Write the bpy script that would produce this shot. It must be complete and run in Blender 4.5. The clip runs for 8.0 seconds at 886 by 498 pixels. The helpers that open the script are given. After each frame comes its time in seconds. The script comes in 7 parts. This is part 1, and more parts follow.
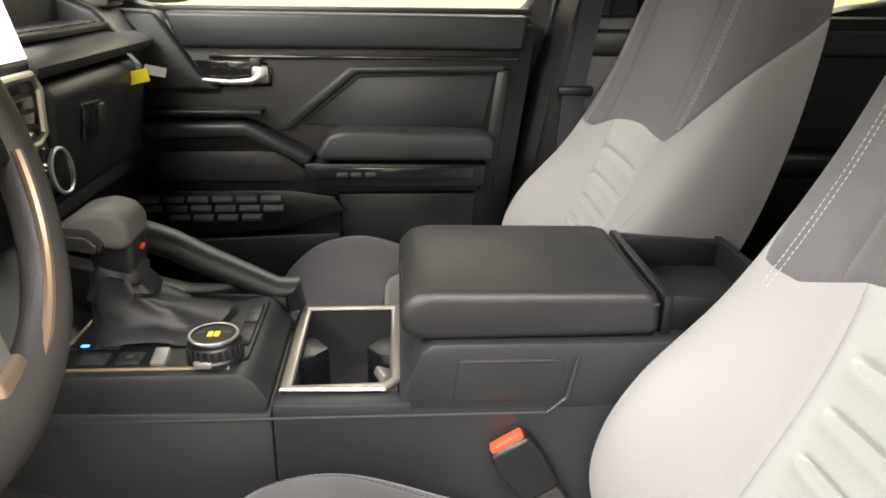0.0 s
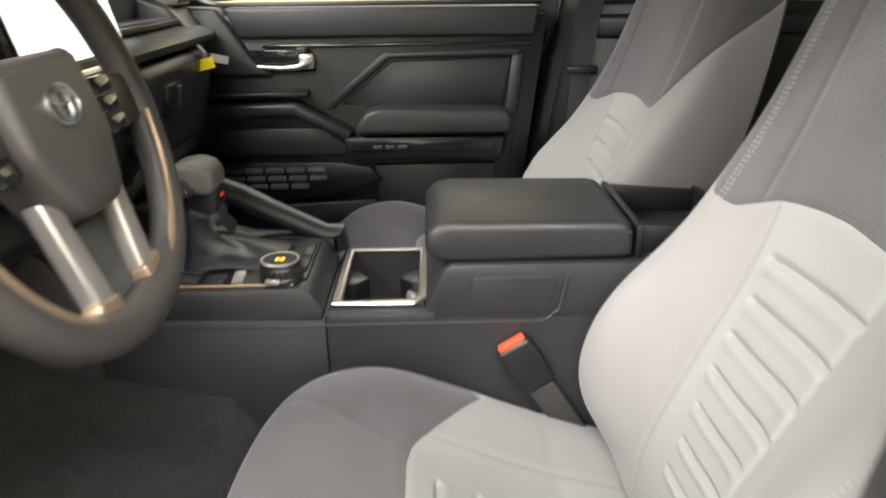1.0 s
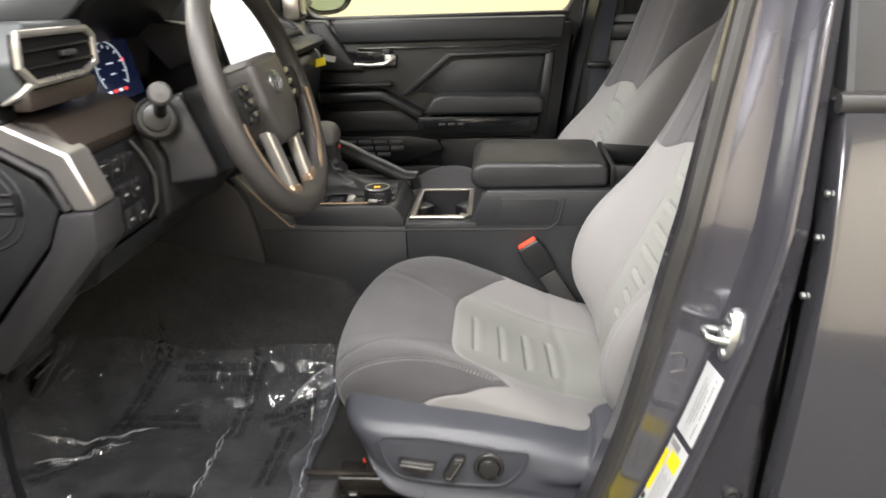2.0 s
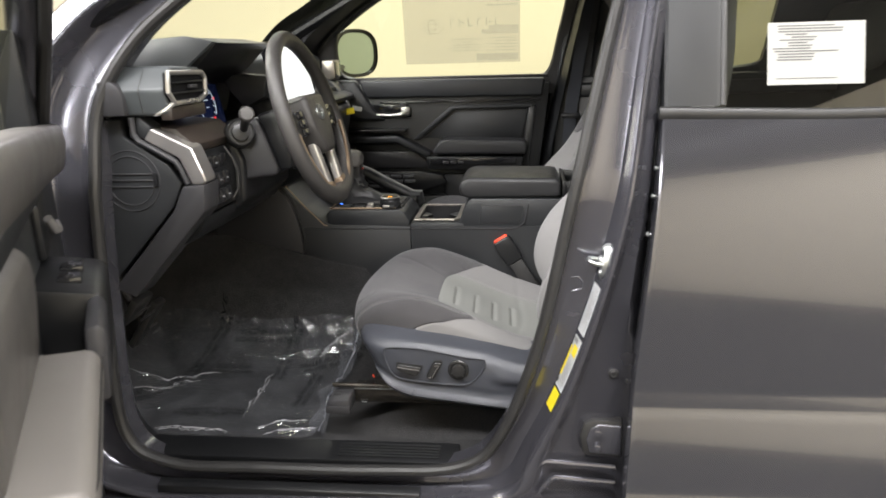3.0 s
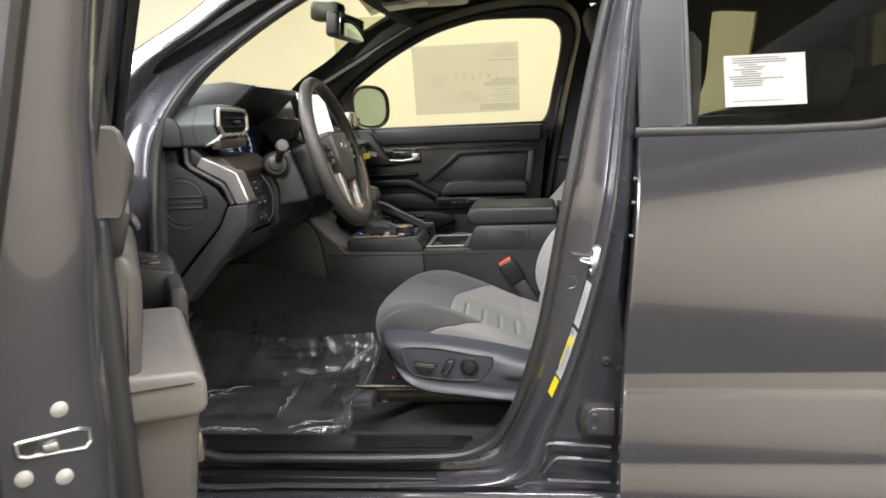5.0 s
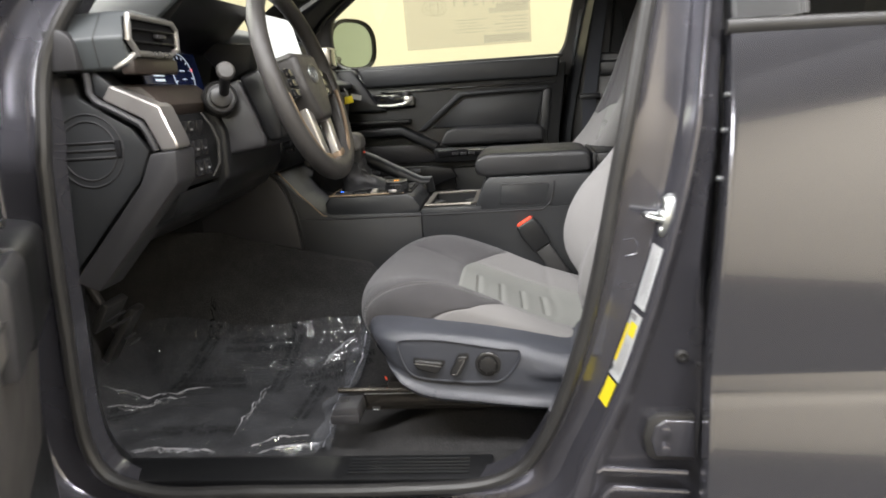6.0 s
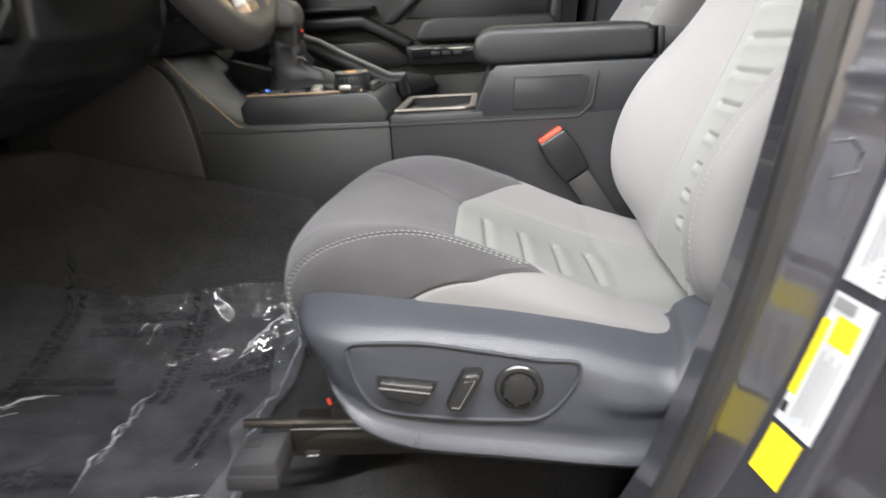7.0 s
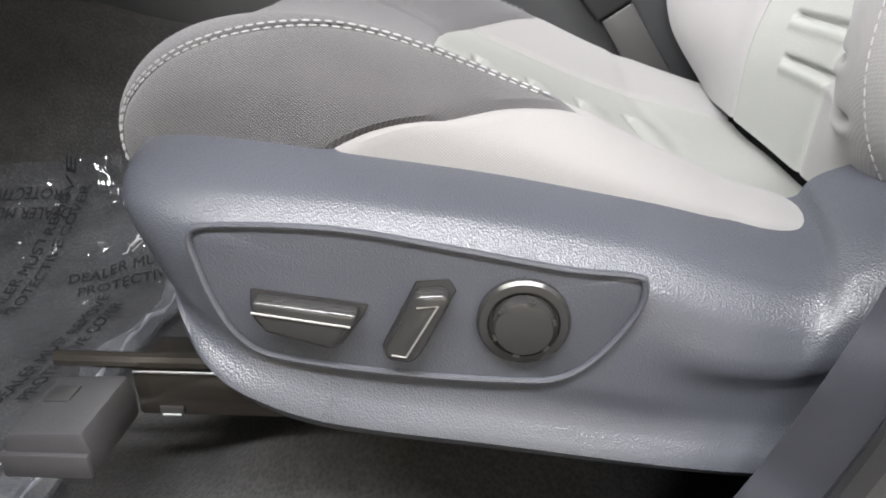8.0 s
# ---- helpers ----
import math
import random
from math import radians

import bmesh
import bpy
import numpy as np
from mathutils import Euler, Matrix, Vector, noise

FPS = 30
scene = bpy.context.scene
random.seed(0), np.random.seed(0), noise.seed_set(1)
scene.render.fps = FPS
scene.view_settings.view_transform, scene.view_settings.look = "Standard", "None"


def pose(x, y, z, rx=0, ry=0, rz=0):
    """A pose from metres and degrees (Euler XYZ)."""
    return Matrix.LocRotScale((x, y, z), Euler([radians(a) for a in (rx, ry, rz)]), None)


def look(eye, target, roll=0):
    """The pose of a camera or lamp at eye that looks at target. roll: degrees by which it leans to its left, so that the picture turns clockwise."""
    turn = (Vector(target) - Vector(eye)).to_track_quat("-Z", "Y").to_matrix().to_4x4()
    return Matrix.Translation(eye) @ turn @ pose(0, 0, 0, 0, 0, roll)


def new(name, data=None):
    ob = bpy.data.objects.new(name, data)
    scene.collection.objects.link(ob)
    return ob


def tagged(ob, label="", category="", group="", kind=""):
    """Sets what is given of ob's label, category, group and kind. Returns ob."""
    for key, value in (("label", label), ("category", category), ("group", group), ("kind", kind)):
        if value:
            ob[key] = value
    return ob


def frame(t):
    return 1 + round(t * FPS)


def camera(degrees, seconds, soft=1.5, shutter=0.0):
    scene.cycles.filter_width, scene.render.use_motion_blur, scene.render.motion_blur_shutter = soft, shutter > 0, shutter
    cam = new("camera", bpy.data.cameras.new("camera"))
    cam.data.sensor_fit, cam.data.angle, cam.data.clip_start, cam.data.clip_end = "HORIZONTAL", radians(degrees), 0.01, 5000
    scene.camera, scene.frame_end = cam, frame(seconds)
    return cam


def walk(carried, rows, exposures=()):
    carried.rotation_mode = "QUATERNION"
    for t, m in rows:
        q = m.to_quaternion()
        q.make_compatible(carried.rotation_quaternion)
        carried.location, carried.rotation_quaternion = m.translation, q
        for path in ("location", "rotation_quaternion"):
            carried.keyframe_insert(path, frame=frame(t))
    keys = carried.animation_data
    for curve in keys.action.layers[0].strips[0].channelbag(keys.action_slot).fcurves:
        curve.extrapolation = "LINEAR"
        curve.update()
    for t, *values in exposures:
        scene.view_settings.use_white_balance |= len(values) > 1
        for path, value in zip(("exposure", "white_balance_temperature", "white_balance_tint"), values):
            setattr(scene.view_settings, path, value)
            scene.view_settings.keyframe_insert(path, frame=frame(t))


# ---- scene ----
cam = camera(62.8, 8.0, soft=1.7, shutter=0.4)
PATH = [
    (0, (-0.02, -0.011, 1.417), (0.101, 1.858, 0.715), 0.7),
    (0.5, (-0.032, -0.047, 1.419), (0.103, 1.823, 0.723), 0.2),
    (1, (-0.009, -0.227, 1.422), (0.017, 1.64, 0.704), -0.9),
    (1.2, (0.020, -0.343, 1.424), (-0.024, 1.522, 0.687), -1.6),
    (1.5, (0.033, -0.512, 1.436), (-0.052, 1.345, 0.698), -1.6),
    (1.7, (0.038, -0.614, 1.451), (-0.082, 1.245, 0.724), -2.0),
    (2, (0.036, -0.768, 1.476), (-0.117, 1.095, 0.763), -2.0),
    (2.2, (0.048, -0.865, 1.476), (-0.123, 1.007, 0.792), -1.9),
    (3.3, (0.171, -1.442, 1.433), (-0.053, 0.49, 0.969), -1.6),
    (3.5, (0.165, -1.521, 1.425), (-0.057, 0.42, 0.998), -1.7),
    (4, (0.168, -1.624, 1.42), (-0.049, 0.332, 1.065), -1.8),
    (4.2, (0.178, -1.620, 1.411), (-0.051, 0.365, 1.065), -1.7),
    (5.3, (0.159, -1.451, 1.363), (-0.075, 0.545, 1.002), -3.0),
    (5.5, (0.153, -1.374, 1.353), (-0.072, 0.578, 0.979), -3.3),
    (6, (0.095, -1.088, 1.281), (-0.132, 0.85, 0.841), -4.0),
    (6.2, (0.052, -0.948, 1.271), (-0.165, 0.964, 0.823), -4.2),
    (6.5, (0.014, -0.792, 1.238), (-0.181, 1.135, 0.738), -4.2),
    (6.8, (0.004, -0.620, 1.165), (-0.162, 1.299, 0.603), -3.6),
    (7, (0.004, -0.494, 1.125), (-0.143, 1.409, 0.528), -3.5),
    (7.2, (0.010, -0.371, 1.076), (-0.123, 1.486, 0.488), -2.7),
    (7.5, (0.015, -0.262, 1.018), (-0.123, 1.601, 0.303), -3.1),
    (7.7, (0.001, -0.221, 0.983), (-0.111, 1.611, 0.231), -1.2),
    (8, (0.005, -0.193, 0.973), (-0.132, 1.626, 0.152), -1.2),
]
walk(cam, [(t, look(eye, target, roll)) for t, eye, target, roll in PATH],
     exposures=[(0, 0.80, 6850, 10), (1.5, 0.54, 6750, 10), (2.2, 0.38, 6650, 10), (3.3, 0.08, 6500, 10), (4, 0.05, 6500, 10), (5.5, 0.08, 6500, 10), (6, 0.2, 6500, 10),
                (6.5, 0.42, 6450, 10), (7, 0.72, 6400, 10), (7.5, 0.98, 6400, 10), (8, 1.0, 6400, 10)])

# ---- room light ----
world = bpy.data.worlds.new("room_air")
scene.world = world
world.use_nodes = True
world.node_tree.nodes["Background"].inputs[0].default_value = (1.0, 0.97, 0.93, 1)
world.node_tree.nodes["Background"].inputs[1].default_value = 0.02


def lamp(name, at, aim, sx, sy, watts, colour):
    data = bpy.data.lights.new(name, "AREA")
    data.shape, data.size, data.size_y, data.energy, data.color = "RECTANGLE", sx, sy, watts, colour
    ob = new(name, data)
    ob.matrix_world = look(at, aim)
    return ob


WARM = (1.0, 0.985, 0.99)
lamp("ceiling_lamp_side", (-0.2, -1.35, 3.35), (-0.2, -0.3, 0.5), 4.0, 0.35, 225, WARM)
# the next three are added to brighten the walls; no fixtures there
lamp("wall_fill_west", (-4.4, 0.8, 3.35), (-5.4, 0.8, 0.6), 0.5, 4.0, 115, WARM)
lamp("wall_fill_back", (-2.2, -5.4, 3.35), (-2.2, -8.2, 1.0), 5.0, 0.6, 300, WARM)
lamp("wall_fill_corner", (2.0, -2.6, 3.35), (3.75, -3.65, 1.0), 5.0, 0.6, 230, WARM)
# added fill through the open door, reaching the passenger's seat
lamp("fill_light_south", (-2.2, -4.3, 3.38), (0.2, 0.6, 1.0), 4.0, 1.4, 380, WARM)
lamp("ceiling_lamp_front", (-2.0, 0.5, 3.35), (-0.6, 0.7, 0.8), 0.7, 3.2, 330, WARM)
# two more added fills, for the passenger's side and the driver's seat cover
lamp("fill_light_far", (0.2, 3.1, 3.35), (0.3, 1.7, 0.7), 3.2, 0.5, 80, WARM)
lamp("fill_light_rear", (3.6, -1.4, 3.35), (0.3, 0.1, 0.9), 1.2, 0.5, 90, WARM)


# ---- materials ----
def material(name, colour, rough=0.5, metal=0.0, vary=0.08, scale=8.0, fine=900.0, bump=0.0, kind="noise", coat=0.0,
             sheen=0.0, spec=0.5, rough_vary=0.06, emit=0.0):
    """A surface with coarse stains, a fine grain in the colour and a grain in the relief."""
    m = bpy.data.materials.new(name)
    m.use_nodes = True
    t = m.node_tree
    b = t.nodes["Principled BSDF"]
    co = t.nodes.new("ShaderNodeTexCoord")
    big = t.nodes.new("ShaderNodeTexNoise")
    big.inputs["Scale"].default_value, big.inputs["Detail"].default_value = scale, 4
    small = t.nodes.new("ShaderNodeTexNoise") if kind != "voronoi" else t.nodes.new("ShaderNodeTexVoronoi")
    small.inputs["Scale"].default_value = fine
    for n in (big, small):
        t.links.new(co.outputs["Object"], n.inputs["Vector"])
    grain = small.outputs[0]
    if kind == "weave":
        bands = []
        for flip in (1, -1):
            mp, wv = t.nodes.new("ShaderNodeMapping"), t.nodes.new("ShaderNodeTexWave")
            mp.inputs["Scale"].default_value = (flip, 1, 1)
            wv.bands_direction, wv.wave_profile = "DIAGONAL", "SIN"
            wv.inputs["Scale"].default_value, wv.inputs["Distortion"].default_value, wv.inputs["Detail"].default_value = fine / 4.0, 1.2, 1
            wv.inputs["Detail Scale"].default_value = 2.0
            t.links.new(co.outputs["Object"], mp.inputs["Vector"])
            t.links.new(mp.outputs[0], wv.inputs["Vector"])
            bands.append(wv)
        cross = t.nodes.new("ShaderNodeMath")
        cross.operation = "MULTIPLY"
        t.links.new(bands[0].outputs["Fac"], cross.inputs[0])
        t.links.new(bands[1].outputs["Fac"], cross.inputs[1])
        grain = cross.outputs[0]
    mix = t.nodes.new("ShaderNodeMath")
    mix.operation = "MULTIPLY_ADD"
    t.links.new(grain, mix.inputs[0])
    mix.inputs[1].default_value = 0.6
    t.links.new(big.outputs[0], mix.inputs[2])
    ramp = t.nodes.new("ShaderNodeMapRange")
    ramp.inputs["From Min"].default_value, ramp.inputs["From Max"].default_value = 0.3, 1.2
    ramp.inputs["To Min"].default_value, ramp.inputs["To Max"].default_value = 1 - vary, 1 + vary
    t.links.new(mix.outputs[0], ramp.inputs["Value"])
    tint = t.nodes.new("ShaderNodeVectorMath")
    tint.operation = "SCALE"
    tint.inputs[0].default_value = colour
    t.links.new(ramp.outputs[0], tint.inputs["Scale"])
    t.links.new(tint.outputs[0], b.inputs["Base Color"])
    rr = t.nodes.new("ShaderNodeMapRange")
    rr.inputs["From Min"].default_value, rr.inputs["From Max"].default_value = 0.3, 0.7
    rr.inputs["To Min"].default_value, rr.inputs["To Max"].default_value = max(0.02, rough - rough_vary), min(1, rough + rough_vary)
    t.links.new(big.outputs[0], rr.inputs["Value"])
    t.links.new(rr.outputs[0], b.inputs["Roughness"])
    b.inputs["Metallic"].default_value = metal
    b.inputs["Coat Weight"].default_value = coat
    b.inputs["Coat Roughness"].default_value = 0.04
    b.inputs["Sheen Weight"].default_value = sheen
    b.inputs["Specular IOR Level"].default_value = spec
    if bump:
        bm_ = t.nodes.new("ShaderNodeBump")
        bm_.inputs["Strength"].default_value = bump
        bm_.inputs["Distance"].default_value = 0.0006
        t.links.new(grain, bm_.inputs["Height"])
        t.links.new(bm_.outputs[0], b.inputs["Normal"])
    if emit:
        b.inputs["Emission Color"].default_value = (*colour, 1)
        b.inputs["Emission Strength"].default_value = emit
    return m


def thin_glass(name, tint, gloss=0.06, rough=0.02, edge=0.7):
    """A thin pane: it lets tinted light through and mirrors a little of the room."""
    m = bpy.data.materials.new(name)
    m.use_nodes = True
    t = m.node_tree
    t.nodes.remove(t.nodes["Principled BSDF"])
    out = t.nodes["Material Output"]
    clear = t.nodes.new("ShaderNodeBsdfTransparent")
    clear.inputs[0].default_value = (*tint, 1)
    shine = t.nodes.new("ShaderNodeBsdfGlossy")
    shine.inputs["Roughness"].default_value = rough
    face = t.nodes.new("ShaderNodeLayerWeight")
    power = t.nodes.new("ShaderNodeMath")
    power.operation = "POWER"
    t.links.new(face.outputs["Facing"], power.inputs[0])
    power.inputs[1].default_value = 4.5
    add = t.nodes.new("ShaderNodeMath")
    add.operation = "MULTIPLY_ADD"
    t.links.new(power.outputs[0], add.inputs[0])
    add.inputs[1].default_value = edge
    add.inputs[2].default_value = gloss
    mix = t.nodes.new("ShaderNodeMixShader")
    t.links.new(add.outputs[0], mix.inputs[0])
    t.links.new(clear.outputs[0], mix.inputs[1])
    t.links.new(shine.outputs[0], mix.inputs[2])
    t.links.new(mix.outputs[0], out.inputs[0])
    return m


def film_material(name, thin, thick):
    """Clear film that hazes a little and shines."""
    m = thin_glass(name, (0.90, 0.91, 0.94), 0.12, 0.035)
    t = m.node_tree
    out = t.nodes["Material Output"]
    first = out.inputs[0].links[0].from_socket
    haze = t.nodes.new("ShaderNodeBsdfDiffuse")
    haze.inputs[0].default_value = (0.72, 0.74, 0.78, 1)
    co, no = t.nodes.new("ShaderNodeTexCoord"), t.nodes.new("ShaderNodeTexNoise")
    no.inputs["Scale"].default_value, no.inputs["Detail"].default_value = 14, 5
    wr, bp = t.nodes.new("ShaderNodeTexNoise"), t.nodes.new("ShaderNodeBump")
    wr.inputs["Scale"].default_value, wr.inputs["Detail"].default_value, wr.inputs["Distortion"].default_value = 22, 3, 1.5
    bp.inputs["Strength"].default_value, bp.inputs["Distance"].default_value = 0.9, 0.012
    t.links.new(co.outputs["Object"], wr.inputs["Vector"])
    t.links.new(wr.outputs[0], bp.inputs["Height"])
    shine = [n for n in t.nodes if n.type == "BSDF_GLOSSY"][0]
    t.links.new(bp.outputs[0], shine.inputs["Normal"])
    t.links.new(co.outputs["Object"], no.inputs["Vector"])
    r = t.nodes.new("ShaderNodeMapRange")
    r.inputs["From Min"].default_value, r.inputs["From Max"].default_value = 0.35, 0.75
    r.inputs["To Min"].default_value, r.inputs["To Max"].default_value = thin, thick
    t.links.new(no.outputs[0], r.inputs["Value"])
    mix = t.nodes.new("ShaderNodeMixShader")
    t.links.new(r.outputs[0], mix.inputs[0])
    t.links.new(first, mix.inputs[1])
    t.links.new(haze.outputs[0], mix.inputs[2])
    t.links.new(mix.outputs[0], out.inputs[0])
    return m


PAINT = material("grey_metallic_paint", (0.125, 0.126, 0.14), 0.14, 0.8, 0.05, 3, 2500, coat=1.0, rough_vary=0.02)
PAINT_IN = material("grey_shut_face_paint", (0.116, 0.115, 0.132), 0.24, 0.7, 0.05, 6, 2500, coat=0.9)
RUBBER = material("black_rubber_seal", (0.024, 0.0235, 0.023), 0.42, 0, 0.2, 20, 600, 0.15)
PLASTIC = material("black_grained_plastic", (0.008, 0.0083, 0.009), 0.36, 0, 0.12, 9, 1300, 0.2, "voronoi")
PLASTIC_SOFT = material("charcoal_soft_trim", (0.020, 0.0212, 0.0228), 0.40, 0, 0.1, 8, 1200, 0.2, "voronoi")
PLASTIC_GREY = material("grey_grained_plastic", (0.033, 0.0325, 0.0345), 0.40, 0, 0.1, 8, 1100, 0.22, "voronoi")
VALANCE = material("blue_grey_grained_plastic", (0.052, 0.055, 0.065), 0.33, 0, 0.12, 10, 950, 0.38, "voronoi")
GLOSSY = material("gloss_black_plastic", (0.012, 0.012, 0.013), 0.12, 0, 0.1, 10, 500, coat=0.5)
VINYL = material("black_stitched_vinyl", (0.02, 0.02, 0.021), 0.38, 0, 0.1, 14, 900, 0.4, "voronoi")
RIM_LEATHER = material("dark_grey_leather", (0.042, 0.0395, 0.0375), 0.42, 0, 0.12, 16, 900, 0.5, "voronoi")
FABRIC_DARK = material("dark_grey_woven_fabric", (0.066, 0.063, 0.066), 0.85, 0, 0.34, 18, 1250, 0.8, "weave", sheen=0.2)
FABRIC_LIGHT = material("light_grey_woven_fabric", (0.194, 0.188, 0.184), 0.8, 0, 0.08, 12, 1250, 0.35, "weave", sheen=0.15)
FABRIC_INSERT = material("pale_grey_perforated_insert", (0.222, 0.225, 0.210), 0.7, 0, 0.08, 10, 700, 0.4, "voronoi")
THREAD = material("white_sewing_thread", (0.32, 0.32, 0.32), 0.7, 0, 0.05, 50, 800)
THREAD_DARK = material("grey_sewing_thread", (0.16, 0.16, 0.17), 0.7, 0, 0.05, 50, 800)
CARPET = material("black_loop_carpet", (0.018, 0.0175, 0.0175), 0.95, 0, 0.8, 40, 340, 1.0, "voronoi")
SILVER = material("satin_silver_trim", (0.60, 0.58, 0.55), 0.32, 0.85, 0.06, 12, 900)
CHAMPAGNE = material("champagne_satin_trim", (0.31, 0.285, 0.25), 0.34, 0.8, 0.06, 12, 900)
BRONZE = material("bronze_satin_trim", (0.30, 0.22, 0.15), 0.35, 0.6, 0.1, 12, 900)
DARK_STEEL = material("black_coated_steel", (0.05, 0.046, 0.042), 0.38, 0.6, 0.15, 14, 500)
ZINC = material("bright_zinc_steel", (0.56, 0.58, 0.57), 0.38, 1.0, 0.1, 20, 400)
BROWN = material("dark_brown_trim_panel", (0.032, 0.025, 0.021), 0.4, 0, 0.15, 10, 800, 0.3, "voronoi")
WHITE_PAPER = material("white_paper", (0.31, 0.31, 0.29), 0.7, 0, 0.03, 10, 300)
LABEL_WHITE = material("white_label", (0.52, 0.53, 0.53), 0.4, 0, 0.03, 10, 300)
YELLOW = material("yellow_label", (0.85, 0.68, 0.02), 0.45, 0, 0.04, 10, 300)
SCREW_PALE = material("pale_painted_screw", (0.42, 0.42, 0.40), 0.4, 0.2, 0.1, 30, 400)
PRINT_BLACK = material("black_film_print", (0.01, 0.01, 0.011), 0.8, 0, 0.1, 40, 300, spec=0.1)
INK_FAINT = material("pale_grey_ink", (0.24, 0.24, 0.24), 0.6, 0, 0.1, 40, 300)
INK = material("grey_ink", (0.06, 0.055, 0.055), 0.6, 0, 0.1, 40, 300)
PRINT_GREY = material("grey_paper_print", (0.075, 0.075, 0.075), 0.6, 0, 0.1, 40, 300)
INK_DARK = material("black_ink", (0.02, 0.02, 0.02), 0.5, 0, 0.1, 40, 300)
BLADE = material("satin_dark_silver", (0.42, 0.40, 0.385), 0.34, 0.85, 0.06, 12, 900)
DOOR_PAD = material("warm_grey_door_padding", (0.100, 0.094, 0.088), 0.36, 0, 0.1, 14, 1300, 0.15, "voronoi")
ARM_PAD = material("warm_grey_armrest_vinyl", (0.175, 0.163, 0.150), 0.40, 0, 0.08, 14, 1300, 0.15, "voronoi")
KNOB_GREY = material("warm_grey_leather", (0.12, 0.114, 0.108), 0.42, 0, 0.1, 14, 900, 0.3, "voronoi")
RED = material("red_plastic", (0.75, 0.07, 0.03), 0.4, 0, 0.05, 20, 500)
ORANGE = material("orange_lit_mark", (1.0, 0.42, 0.03), 0.5, emit=1.2)
BLUE_LIT = material("blue_lit_lamp", (0.05, 0.2, 1.0), 0.5, emit=4.0)
CLUSTER_BLUE = material("blue_lit_display", (0.25, 0.4, 0.9), 0.5, emit=0.3)
CLUSTER_WHITE = material("white_lit_display", (0.8, 0.9, 1.0), 0.5, emit=0.4)
CLUSTER_RED = material("red_lit_display", (0.9, 0.05, 0.05), 0.5, emit=1.0)
WEBBING = material("slate_belt_webbing", (0.026, 0.029, 0.036), 0.7, 0, 0.2, 30, 700, 0.4)
NAVY_LIT = material("navy_lit_display", (0.010, 0.016, 0.055), 0.15, emit=0.15)
SCREEN = material("white_lit_screen", (0.93, 0.95, 0.97), 0.3, emit=0.9)
WALL = material("cream_wall_paint", (0.80, 0.725, 0.56), 0.8, 0, 0.03, 2, 60, 0.1)
CEILING = material("dark_ceiling_paint", (0.10, 0.10, 0.10), 0.85, 0, 0.03, 2, 60)
CONCRETE = material("grey_sealed_concrete", (0.05, 0.0485, 0.047), 0.7, 0, 0.15, 1.5, 40, 0.1, spec=0.2)
GLASS = thin_glass("clear_side_glass", (0.68, 0.70, 0.56), 0.02)
GLASS_FRONT = thin_glass("windscreen_glass", (0.70, 0.72, 0.59), 0.01, 0.02, 0.2)
GLASS_DARK = thin_glass("dark_privacy_glass", (0.34, 0.35, 0.28), 0.09)
# slats paler than the door trim: their sheen is put into the colour
SLAT_SHEEN = material("sheen_grey_pocket_slat", (0.11, 0.112, 0.115), 0.28, 0, 0.1, 9, 900)
MIRROR = material("mirror_glass", (0.58, 0.72, 0.68), 0.02, 1.0, 0.0, 4, 50, rough_vary=0.0)
FILM = film_material("clear_protective_film", 0.012, 0.050)
FILM_HEM = film_material("milky_film_hem", 0.04, 0.12)
SWITCH = material("warm_grey_switch_plastic", (0.024, 0.0235, 0.023), 0.25, 0, 0.1, 10, 900, 0.15)
RAIL_STEEL = material("bronze_coated_steel", (0.10, 0.09, 0.078), 0.2, 0.85, 0.15, 14, 500)
# bunched film; the bright streaks along its folds are put into the pale colour
FOLD_STREAK = material("bunched_film_streak", (0.46, 0.46, 0.48), 0.08, 0, 0.3, 60, 300, spec=0.8)
FOLD_STREAK.node_tree.nodes["Principled BSDF"].inputs["Alpha"].default_value = 0.6
DASH_PAD = material("blue_grey_dash_padding", (0.060, 0.066, 0.069), 0.42, 0, 0.1, 9, 1200, 0.2, "voronoi")
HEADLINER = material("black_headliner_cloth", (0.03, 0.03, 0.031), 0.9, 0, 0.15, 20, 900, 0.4)


